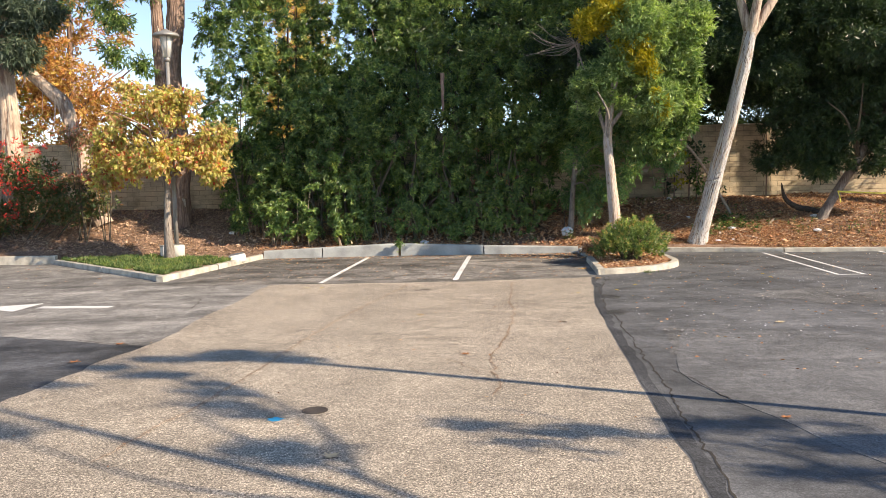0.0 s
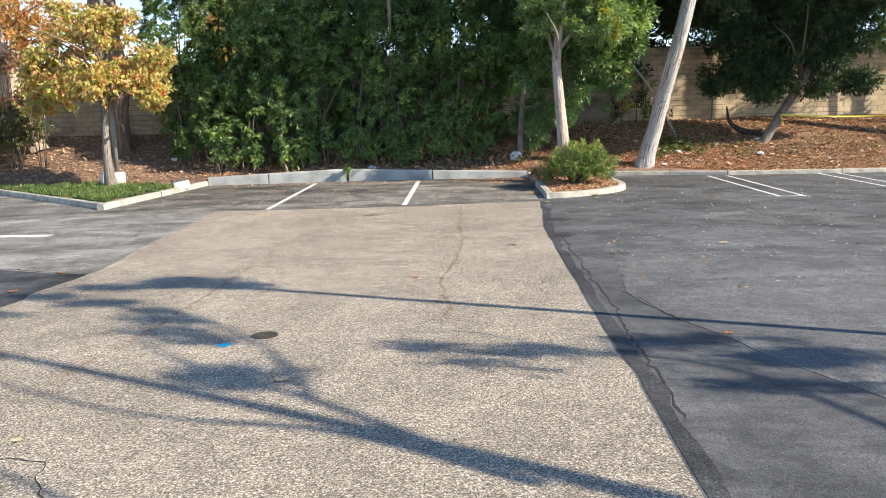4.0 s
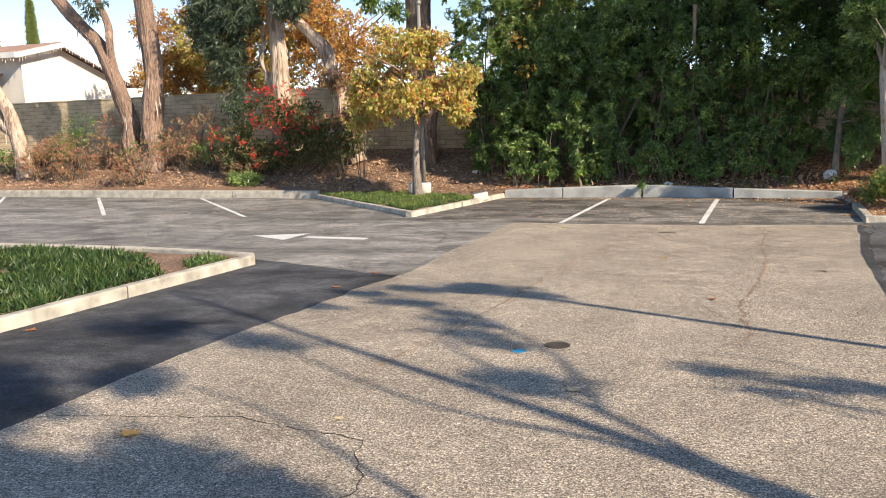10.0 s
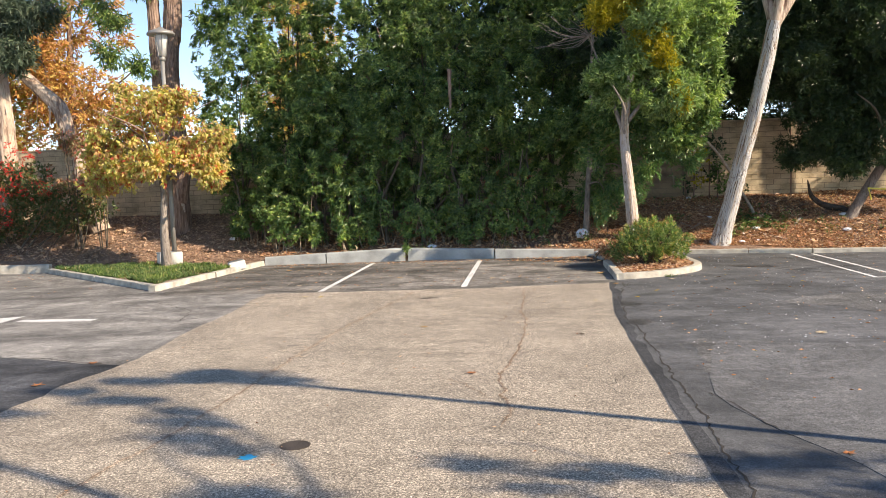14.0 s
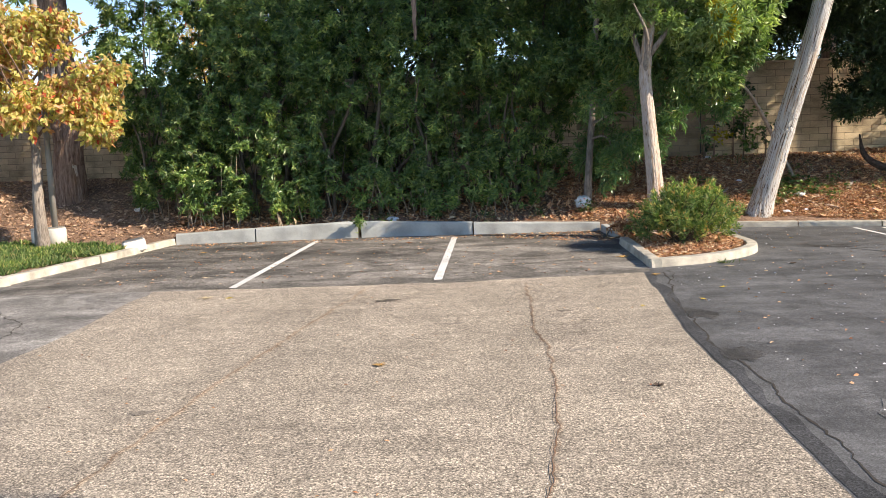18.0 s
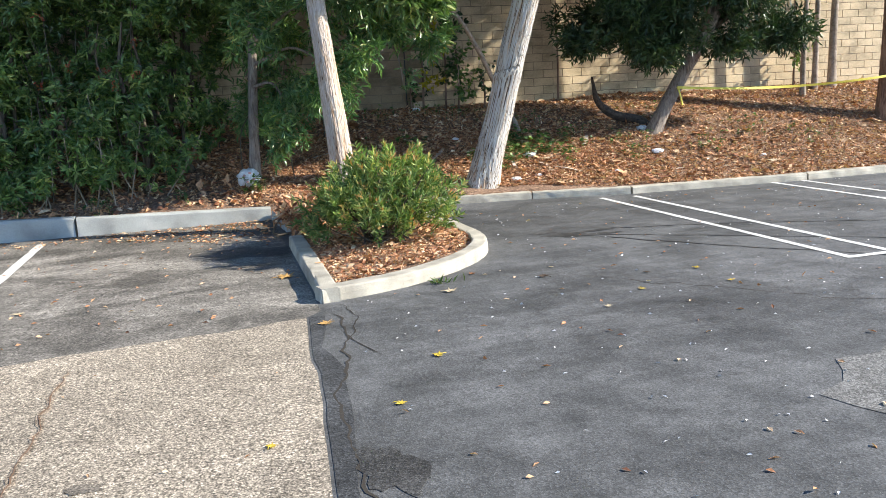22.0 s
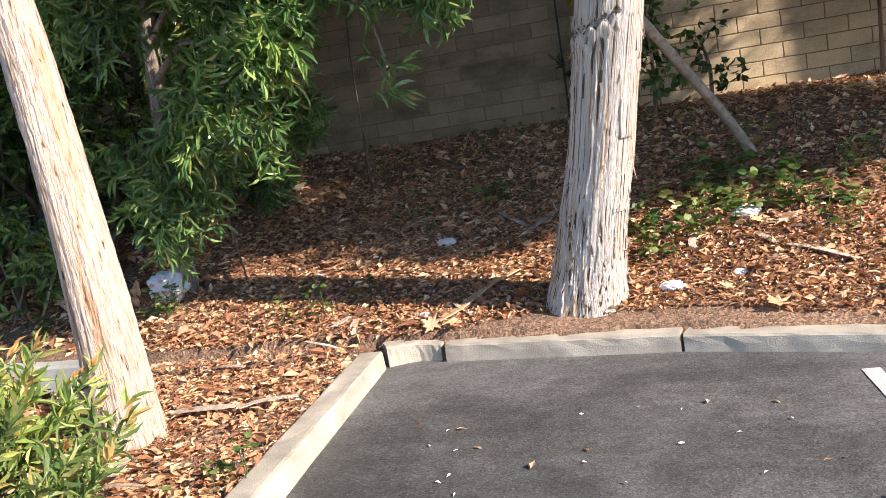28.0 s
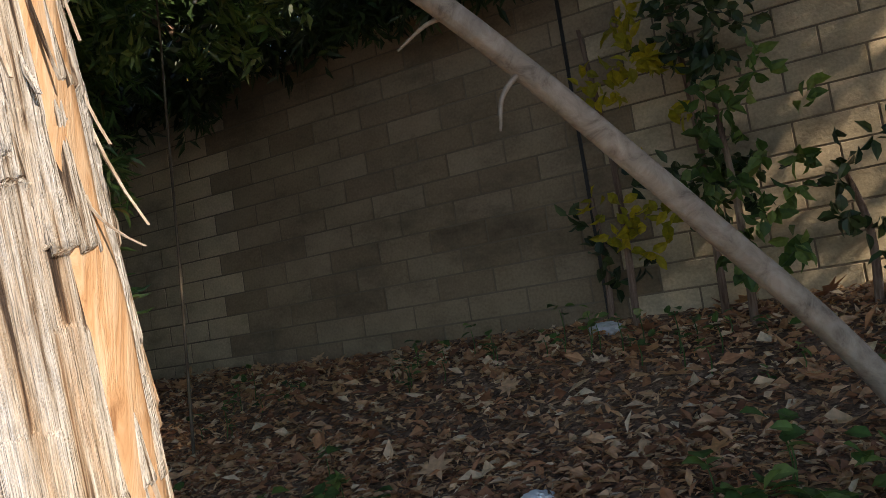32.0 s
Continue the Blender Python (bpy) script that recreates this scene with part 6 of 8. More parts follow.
def overhanging_tree():
    t = tree("overhanging_tree", (2.74, 21.05, bank(2.74, 21.05)), "thin-trunked tree with glossy lance leaves hanging low over the bank")
    sway(trunk_part("trunk", [(2.72, 21.05, 0.3), (2.78, 21.03, 1.4), (2.88, 21.0, 2.7), (2.95, 20.9, 4.2), (3.0, 20.8, 6.0)], [0.085, 0.07, 0.062, 0.05, 0.03], M_BARK_DUSTY, t, 20, 40, 0.05, 6, 5, 0.2), t)
    for k, pts in enumerate(([(2.85, 21.0, 2.4), (3.6, 20.7, 2.9), (4.4, 20.5, 2.7), (5.2, 20.45, 2.2)], [(2.83, 21.0, 2.1), (3.4, 20.6, 2.3), (3.9, 20.4, 1.9), (4.1, 20.35, 1.4)], [(2.9, 20.95, 3.2), (3.9, 20.7, 3.4), (5.0, 20.5, 3.0)], [(2.8, 21.0, 1.8), (3.1, 20.7, 1.8), (3.3, 20.5, 1.2)], [(4.4, 20.5, 2.7), (4.8, 20.4, 2.2), (4.9, 20.4, 1.7)])):
        v, f = tube_data(pts, [0.028, 0.018, 0.01, 0.004], 7, 18, 0.03, 5, k)
        sway(arrays("limb", v, f, M_BARK_DUSTY, t, smooth=True), t)
    # Two high lumps near the list's end are added to block sky light.
    blobs = [(4.5, 20.2, 3.0, 0.55, 0.5, 0.5), (5.5, 20.3, 3.3, 0.5, 0.5, 0.4), (4.9, 20.3, 3.5, 0.6, 0.5, 0.45), (4.2, 20.0, 3.6, 0.5, 0.5, 0.5), (3.2, 20.3, 1.3, 0.42, 0.35, 0.45), (3.75, 20.1, 1.75, 0.5, 0.35, 0.5), (4.25, 20.1, 2.1, 0.45, 0.35, 0.35), (4.9, 20.2, 1.85, 0.16, 0.2, 0.22), (5.25, 20.3, 2.25, 0.3, 0.3, 0.22), (3.2, 20.3, 2.5, 0.8, 0.5, 0.6), (4.0, 20.2, 2.85, 0.65, 0.45, 0.4), (5.0, 20.3, 3.05, 0.5, 0.4, 0.3), (2.85, 20.5, 0.95, 0.35, 0.35, 0.35), (3.6, 20.2, 3.6, 1.0, 0.6, 0.6), (4.0, 20.1, 4.6, 1.2, 0.8, 0.8), (3.95, 20.2, 1.25, 0.2, 0.2, 0.25), (4.7, 20.35, 2.45, 0.45, 0.3, 0.3), (5.2, 20.4, 2.75, 0.5, 0.3, 0.35), (5.5, 20.4, 3.3, 0.5, 0.35, 0.4), (4.8, 20.3, 3.4, 0.6, 0.4, 0.4), (5.55, 20.5, 2.4, 0.22, 0.2, 0.14), (3.4, 20.2, 1.9, 0.5, 0.35, 0.5), (3.1, 21.6, 2.5, 0.7, 0.45, 0.6), (3.6, 21.7, 1.7, 0.35, 0.3, 0.35), (2.8, 21.5, 1.5, 0.4, 0.3, 0.5), (2.7, 22.4, 2.6, 0.6, 0.4, 0.6), (3.4, 22.4, 2.6, 0.35, 0.3, 0.4), (3.2, 22.3, 1.8, 0.5, 0.3, 0.4), (3.0, 22.3, 1.2, 0.35, 0.3, 0.35), (4.27, 20.7, 2.5, 0.12, 0.12, 0.12), (4.83, 20.7, 2.36, 0.1, 0.1, 0.1), (4.45, 20.7, 1.68, 0.14, 0.12, 0.12), (3.4, 22.3, 4.4, 1.5, 1.0, 0.8), (5.0, 22.0, 4.6, 1.4, 0.9, 0.7), (2.6, 22.9, 3.6, 0.9, 0.5, 0.6)]
    # Lumps added overhead in a dark leaf tone to shade the wall and bank.
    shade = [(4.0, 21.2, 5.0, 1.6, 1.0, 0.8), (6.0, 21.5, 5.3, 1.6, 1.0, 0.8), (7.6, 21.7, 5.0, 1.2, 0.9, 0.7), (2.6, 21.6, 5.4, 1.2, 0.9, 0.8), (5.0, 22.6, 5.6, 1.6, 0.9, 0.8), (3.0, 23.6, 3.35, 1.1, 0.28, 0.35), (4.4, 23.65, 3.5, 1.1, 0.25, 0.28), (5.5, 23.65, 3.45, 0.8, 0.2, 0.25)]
    sway(crown("shade_crown", shade, 3000, 12, 0.14, 0.034, M_DARKLEAF, t, 92, 0.26, droop=0.3, shell=0.3), t)
    sway(crown("crown", blobs, 4300, 11, 0.132, 0.027, M_OVER, t, 91, 0.2, shape=4, droop=0.3, upward=-0.1), t)


overhanging_tree()

# ---- lamp posts ----
def lamp_post(x, y, z, label):
    t = empty("lamp_post", (x, y, z), label, "lamp post", "lamp posts")
    part("pier", lathe([(0.2, -0.1), (0.2, 0.3), (0.185, 0.33)], 24), M_PIER, t, "pale round concrete pier", True)
    part("base_plate", soft_box(-0.13, 0.13, -0.13, 0.13, 0.33, 0.355, 0.004), M_LAMPGREY, t)
    part("pole", lathe([(0.06, 0.35), (0.055, 1.5), (0.05, 5.25)], 18), M_LAMPGREY, t, smooth=True)
    part("collar", lathe([(0.075, 5.2), (0.08, 5.26), (0.06, 5.32)], 18), M_LAMPGREY, t, smooth=True)
    part("lantern", lathe([(0.09, 5.32), (0.165, 5.8), (0.165, 5.84)], 20), M_FROST, t, "tapered frosted lantern", True)
    for k in range(6):
        a = k * math.pi / 3
        bm = bmesh.new()
        box(bm, -0.008, 0.008, -0.008, 0.008, 0, 0.53)
        r = part("rib", bm, M_LAMPGREY, t)
        r.matrix_local = Matrix.Translation((0.1 * math.cos(a), 0.1 * math.sin(a), 5.31)) @ Matrix.Rotation(a, 4, "Z") @ Matrix.Rotation(radians(8.2), 4, "Y")
    part("hood", lathe([(0.34, 5.84), (0.345, 5.88), (0.3, 5.93), (0.12, 5.99), (0.03, 6.05)], 28), M_LAMPGREY, t, "flat round grey hood", True)
    return t


lamp_post(-7.88, 19.5, 0.12, "grey lamp post with round hood on a concrete pier")
lamp_post(6.9, 3.78, 0.0, "grey lamp post with round hood beside the aisle")
box1 = empty("meter_box", (-8.2, 19.3, 0.12), "small grey utility box beside the young tree", "utility box")
part("body", soft_box(-0.05, 0.05, -0.05, 0.05, -0.05, 0.32, 0.01), M_GALV, box1)
part("lid", soft_box(-0.06, 0.06, -0.06, 0.06, 0.32, 0.35, 0.008), M_GALV, box1)
vb = empty("valve_box", (-5.9, 18.6, 0.1), "grey concrete valve box in the island corner", "valve box")
part("body", soft_box(-0.2, 0.2, -0.11, 0.11, -0.06, 0.15, 0.02), M_PIER, vb)
part("lid", soft_box(-0.17, 0.17, -0.085, 0.085, 0.15, 0.165, 0.006), M_GALV, vb)
vb.rotation_euler = (radians(5), radians(-9), radians(28))


# ---- tree beside the aisle that shades the lot ----
def aisle_tree():
    t = tree("aisle_tree", (11.0, -3.5, -0.02), "sparse tall gum tree beside the aisle, shading the paving")
    trunk = [(11, -3.5, -0.1), (10.4, -2.6, 1.8), (9.9, -1.8, 3.5), (9.5, -0.8, 5.5), (8.8, 0.17, 8.0), (8.6, 0.6, 9.5)]
    sway(trunk_part("trunk", trunk, [0.24, 0.17, 0.12, 0.075, 0.045, 0.02], M_BARK_GUM, t, 24, 60, 0.05, 4, 1, 0.2), t)
    def cast(sx, sy, z):
        """The place at height z whose shadow falls at (sx, sy)."""
        k = z / math.tan(radians(SUN_EL))
        return (sx + SUN_DIR.x * k, sy + SUN_DIR.y * k, z)

    for k, (pts, r) in enumerate((([cast(1.6, 2.0, 4.2), cast(0.4, 2.75, 5.2), cast(-1.2, 3.2, 6.4), cast(-3.7, 4.65, 8.2)], 0.07), ([cast(1.4, 2.2, 4.2), cast(0.2, 3.3, 5.4), cast(-1.2, 4.4, 6.6), cast(-2.1, 5.5, 7.6)], 0.06),
                                  ([cast(0.2, 1.2, 4.0), cast(-0.9, 1.9, 5.0), cast(-2.2, 2.7, 6.0), cast(-3.8, 3.2, 7.2)], 0.05), ([cast(3.8, 2.6, 3.6), cast(3.2, 3.8, 4.4), cast(2.0, 4.4, 5.0), cast(0.4, 4.7, 5.6)], 0.04),
                                  ([cast(0.2, 3.3, 5.4), cast(-0.6, 4.8, 6.2), cast(-2.0, 6.2, 7.4), cast(-3.4, 7.0, 8.2)], 0.045), ([cast(2.0, 4.4, 5.0), cast(1.2, 5.0, 5.4), cast(0.2, 5.2, 5.9)], 0.025))):
        v, f = tube_data(pts, [r * 0.75, r * 0.58, r * 0.36, r * 0.14], 8, 20, 0.03, 4, k)
        sway(arrays("limb", v, f, M_BARK_GUM, t, smooth=True), t)
    blobs = [(*cast(x, y, z), a, b, c) for x, y, z, a, b, c in ((0.5, 4.6, 5.4, 0.6, 0.1, 0.08), (1.9, 4.4, 5.0, 0.8, 0.12, 0.08), (1.2, 4.1, 5.0, 0.6, 0.08, 0.06), (3.4, 4.0, 4.5, 0.7, 0.12, 0.08), (-1.6, 5.2, 7.0, 0.5, 0.1, 0.08), (-3.5, 6.8, 8.2, 0.5, 0.12, 0.08), (-1.2, 4.9, 6.7, 0.3, 0.12, 0.08), (-3.4, 4.4, 8.0, 0.4, 0.3, 0.3), (-3.6, 3.1, 7.0, 0.6, 0.4, 0.3), (-4.2, 1.4, 6.6, 1.1, 0.6, 0.4), (-3.0, 1.0, 6.0, 1.0, 0.6, 0.4), (-1.6, 0.8, 5.6, 0.9, 0.5, 0.4), (-5.2, 2.6, 7.4, 0.9, 0.5, 0.4), (-5.0, 4.6, 8.6, 0.7, 0.4, 0.3), (-2.4, 0.6, 6.0, 1.3, 0.6, 0.5), (-4.4, 0.2, 6.6, 1.3, 0.7, 0.5), (-0.6, 0.6, 5.6, 1.0, 0.5, 0.4), (-5.6, 1.2, 7.0, 1.2, 0.6, 0.5), (-0.6, 3.9, 6.0, 0.5, 0.3, 0.2), (3.0, 4.6, 5.0, 0.9, 0.1, 0.08), (3.7, 4.2, 4.6, 0.8, 0.12, 0.08), (4.6, 3.7, 4.6, 0.8, 0.12, 0.08), (3.4, 3.5, 4.6, 0.7, 0.1, 0.08), (-3.4, 1.3, 6.2, 1.0, 0.6, 0.5), (-2.2, 1.5, 6.0, 1.0, 0.5, 0.5), (-0.9, 1.1, 5.6, 1.0, 0.5, 0.5), (-4.6, 2.2, 7.0, 0.9, 0.5, 0.5), (0.4, 0.5, 5.4, 0.9, 0.5, 0.4))]
    sway(crown("crown", blobs, 3600, 10, 0.16, 0.035, M_GUM, t, 480, 0.35, droop=0.6), t)
    sprig = [(*cast(x, y, z), a, 0.09, 0.06) for x, y, z, a in ((-2.1, 7.5, 8.0, 0.6), (-2.9, 7.2, 8.2, 0.6), (-1.5, 7.15, 7.9, 0.5), (-2.7, 6.4, 7.8, 0.5), (-2.1, 6.0, 7.4, 0.4), (-1.7, 5.65, 7.0, 0.4), (-3.5, 6.0, 7.8, 0.4))]
    sway(crown("low_spray", sprig, 190, 10, 0.16, 0.035, M_GUM, t, 481, 0.3, droop=0.5), t)


aisle_tree()


# ---- fire hydrant ----
def side_lathe(profile, seg, way, at):
    bm = lathe(profile, seg)
    bm.transform(Matrix.Translation(at) @ Vector((0, 0, 1)).rotation_difference(Vector(way)).to_matrix().to_4x4())
    return bm


def hydrant():
    t = empty("fire_hydrant", (-9.12, 6.0, 0.1), "bright yellow fire hydrant standing in the grass", "fire hydrant")
    part("barrel", lathe([(0.15, -0.05), (0.15, 0.02), (0.128, 0.04), (0.128, 0.34), (0.14, 0.37), (0.14, 0.56), (0.135, 0.58)], 28), M_YPAINT, t, smooth=True)
    part("flange", lathe([(0.16, 0.02), (0.16, 0.05)], 28), M_YPAINT, t)
    part("bonnet", lathe([(0.135, 0.57), (0.135, 0.62), (0.13, 0.76), (0.115, 0.8), (0.05, 0.815)], 10), M_YPAINT, t)
    part("cap_nut", lathe([(0.03, 0.79), (0.03, 0.83)], 5), M_YPAINT, t)
    w = Vector((-0.86, -0.5, 0)).normalized()
    part("hose_outlet", side_lathe([(0.085, 0.08), (0.085, 0.2), (0.1, 0.21), (0.1, 0.27), (0.085, 0.29)], 18, w, (0, 0, 0.46)), M_YPAINT, t, smooth=False)
    part("outlet_nut", side_lathe([(0.028, 0.28), (0.026, 0.34)], 5, w, (0, 0, 0.46)), M_YPAINT, t)
    w2 = Vector((0.92, 0.35, 0.0)).normalized()
    part("steamer_outlet", side_lathe([(0.13, 0.06), (0.125, 0.14), (0.135, 0.15), (0.13, 0.2), (0.06, 0.32), (0.05, 0.34)], 18, w2, (0, 0, 0.48)), M_YPAINT, t)
    part("steamer_nut", side_lathe([(0.03, 0.34), (0.028, 0.4)], 5, w2, (0, 0, 0.48)), M_YPAINT, t)
    f = Vector((0.45, -0.9, 0)).normalized()
    part("front_outlet", side_lathe([(0.075, 0.04), (0.075, 0.1), (0.06, 0.13)], 16, f, (0, 0, 0.68)), M_YPAINT, t)
    part("front_nut", side_lathe([(0.024, 0.13), (0.022, 0.17)], 5, f, (0, 0, 0.68)), M_YPAINT, t)
    for k in range(8):
        a = k * math.pi / 4
        part("bolt", lathe([(0.012, 0.05), (0.012, 0.068)], 6, (0.142 * math.cos(a), 0.142 * math.sin(a), 0)), M_YPAINT, t)


hydrant()


# ---- house beyond the wall ----
def house():
    t = empty("house", (-40, 31.5, 1.2), "one-storey cream house with a brown shingle roof", "house")
    X0, X1, Y0, Y1, Z0 = -52.0, -32.0, 28.2, 35.0, 1.2
    eave_f, eave_b, peak, py = 5.95, 4.75, 6.6, 30.35
    bm = bmesh.new()
    v = [bm.verts.new(c) for c in ((X1, Y0, Z0), (X1, Y1, Z0), (X1, Y1, eave_b), (X1, py, peak - 0.12), (X1, Y0, eave_f))]
    w = [bm.verts.new((c.co.x - 0.2, c.co.y, c.co.z)) for c in v]
    bm.faces.new(v)
    bm.faces.new(w[::-1])
    for i in range(5):
        bm.faces.new((v[i], w[i], w[(i + 1) % 5], v[(i + 1) % 5]))
    bmesh.ops.recalc_face_normals(bm, faces=bm.faces[:])
    sway(part("gable_wall", bm, M_STUCCO, t), t)
    for nm, c in (("front_wall", (X0, X1 - 0.2, Y0, Y0 + 0.2, Z0, eave_f)), ("rear_wall", (X0, X1 - 0.2, Y1 - 0.2, Y1, Z0, eave_b)), ("end_wall", (X0 - 0.2, X0, Y0, Y1, Z0, eave_b))):
        bm = bmesh.new()
        box(bm, *c)
        sway(part(nm, bm, M_STUCCO, t), t)

    def slope(name, a, b, x0, x1, th, mat):
        bm = bmesh.new()
        vs = [bm.verts.new(p) for p in ((x0, a[0], a[1]), (x1, a[0], a[1]), (x1, b[0], b[1]), (x0, b[0], b[1]), (x0, a[0], a[1] + th), (x1, a[0], a[1] + th), (x1, b[0], b[1] + th), (x0, b[0], b[1] + th))]
        for f in ((0, 3, 2, 1), (4, 5, 6, 7), (0, 1, 5, 4), (1, 2, 6, 5), (2, 3, 7, 6), (3, 0, 4, 7)):
            bm.faces.new([vs[i] for i in f])
        return sway(part(name, bm, mat, t), t)

    slope("roof_front", (Y0 - 0.8, eave_f - 0.05), (py, peak), X0 - 0.6, X1 + 0.55, 0.1, M_ROOF)
    slope("roof_rear", (py, peak), (Y1 + 0.7, eave_b - 0.12), X0 - 0.6, X1 + 0.55, 0.1, M_ROOF)
    slope("bargeboard", (Y0 - 0.82, eave_f - 0.22), (py, peak - 0.17), X1 + 0.55, X1 + 0.6, 0.24, M_FASCIA)
    slope("bargeboard", (py, peak - 0.17), (Y1 + 0.72, eave_b - 0.29), X1 + 0.55, X1 + 0.6, 0.24, M_FASCIA)
    bm = bmesh.new()
    box(bm, X0 - 0.6, X1 + 0.56, Y0 - 0.86, Y0 - 0.81, eave_f - 0.2, eave_f + 0.06)
    sway(part("fascia", bm, M_FASCIA, t), t)
    slope("porch_roof", (Y0 - 2.6, 4.3), (Y0, 5.05), -46, -33.2, 0.1, M_ROOF)
    bm = bmesh.new()
    box(bm, -46, -33.2, Y0 - 2.66, Y0 - 2.61, 4.2, 4.42)
    sway(part("porch_fascia", bm, M_FASCIA, t), t)
    for x in (-33.6, -35.9, -38.2):
        bm = bmesh.new()
        box(bm, x, x + 0.16, Y0 - 2.5, Y0 - 2.34, Z0, 4.3)
        sway(part("porch_post", bm, M_FASCIA, t), t)
    for x in (-36.5, -39.2):
        wdw = empty("window", (0, 0, 0))
        wdw.parent = t
        wdw.matrix_parent_inverse = Matrix.Translation(t.location).inverted()
        bm = bmesh.new()
        box(bm, x - 0.9, x + 0.9, Y0 - 0.02, Y0 + 0.01, 2.2, 3.9)
        part("pane", bm, M_GLASS, wdw)
        for c in ((x - 0.96, x - 0.88, 2.1, 4.0), (x + 0.88, x + 0.96, 2.1, 4.0), (x - 0.03, x + 0.03, 2.1, 4.0)):
            bm = bmesh.new()
            box(bm, c[0], c[1], Y0 - 0.05, Y0 + 0.0, c[2], c[3])
            part("frame_bar", bm, M_FASCIA, wdw)
    # brick chimney
    ch = bmesh.new()
    box(ch, -42.0, -38.5, Y0 - 1.2, Y0 - 0.1, Z0, 6.4)
    chimney = sway(part("chimney", ch, M_BRICK, t, "red brick chimney"), t)
    bm = bmesh.new()
    box(bm, -42.1, -38.4, Y0 - 1.3, Y0 - 0.05, 6.4, 6.5)
    part("chimney_cap", bm, M_BRICK, chimney)
    bm = bmesh.new()
    box(bm, -39.7, -39.0, Y0 - 0.9, Y0 - 0.4, 6.5, 6.85)
    part("flue", bm, M_IRON, chimney)
    rng = np.random.default_rng(3)
    # icicle lights along the eaves
    for k, x in enumerate(np.arange(-45.5, -31.5, 0.17)):
        bm = bmesh.new()
        yy, zz = (Y0 - 2.64, 4.2) if x < -33.2 and k % 2 else (Y0 - 0.84, eave_f - 0.2)
        box(bm, x, x + 0.018, yy, yy + 0.018, zz - rng.uniform(0.06, 0.28), zz)
        sway(part("icicle_light", bm, M_FASCIA, t), t)
    y = Y0 - 0.6
    while y < Y1 + 0.6:
        z = np.interp(y, [Y0 - 0.8, py, Y1 + 0.7], [eave_f - 0.2, peak - 0.15, eave_b - 0.28])
        bm = bmesh.new()
        box(bm, X1 + 0.56, X1 + 0.59, y, y + 0.018, z - rng.uniform(0.06, 0.24), z)
        sway(part("icicle_light", bm, M_FASCIA, t), t)
        y += 0.17


house()


def cypress(i, x, y, h, w):
    t = tree("cypress", (x, y, 1.0), "slender dark green cypress beyond the house roof", "cypress", "cypresses")
    sway(trunk_part("trunk", [(x, y, 0.8), (x, y, 3.5), (x, y, h * 0.8)], [0.2, 0.16, 0.05], M_BARK_BROWN, t, 10, 10), t)
    rng = np.random.default_rng(600 + i)
    n = 2600
    u = rng.uniform(0, 1, n)
    a = rng.uniform(0, 2 * math.pi, n)
    r = w * np.interp(u, [0, 0.1, 0.5, 0.85, 1], [0.6, 0.9, 1, 0.6, 0.06]) * (0.85 + 0.15 * rng.uniform(-1, 1, n))
    P = np.stack([x + np.cos(a) * r, y + np.sin(a) * r, 1.8 + u * (h - 1.8)], -1)
    D = np.stack([np.cos(a) * 0.5, np.sin(a) * 0.5, np.ones(n)], -1)
    pos, wy = sprays(P, D, 7, 0.3, rng)
    sway(leaves("foliage", pos, wy, 0.34, 0.075, M_CYPRESS, t, 2, i), t)


for i, (x, y, h, w) in enumerate(((-66.8, 50, 19.5, 0.8), (-59.0, 50, 18.5, 0.62), (-54.3, 50, 12.9, 0.4), (-61.9, 50.2, 18, 0.5), (-72.4, 50, 17, 0.8))):
    cypress(i, x, y, h, w)


# ---- on the bank near the end of the walk ----
def dead_branch():
    t = empty("dead_branch", (9.6, 22.2, 0.75), "dark charred dead branch curling up beside the leaning tree", "dead branch")
    for k, (pts, rad) in enumerate((([(9.9, 22.0, 0.62), (9.6, 22.15, 0.86), (9.2, 22.2, 0.97), (8.95, 22.2, 1.1), (8.78, 22.2, 1.3), (8.7, 22.2, 1.68)], [0.05, 0.085, 0.08, 0.07, 0.055, 0.015]), ([(9.7, 22.0, 0.62), (10.1, 21.7, 0.6), (10.5, 21.5, 0.55)], [0.05, 0.05, 0.02]))):
        v, f = tube_data(pts, rad, 18, 50, 0.16, 12, k)
        sway(arrays("limb", v, f, M_DEADWOOD, t, smooth=True), t)


dead_branch()


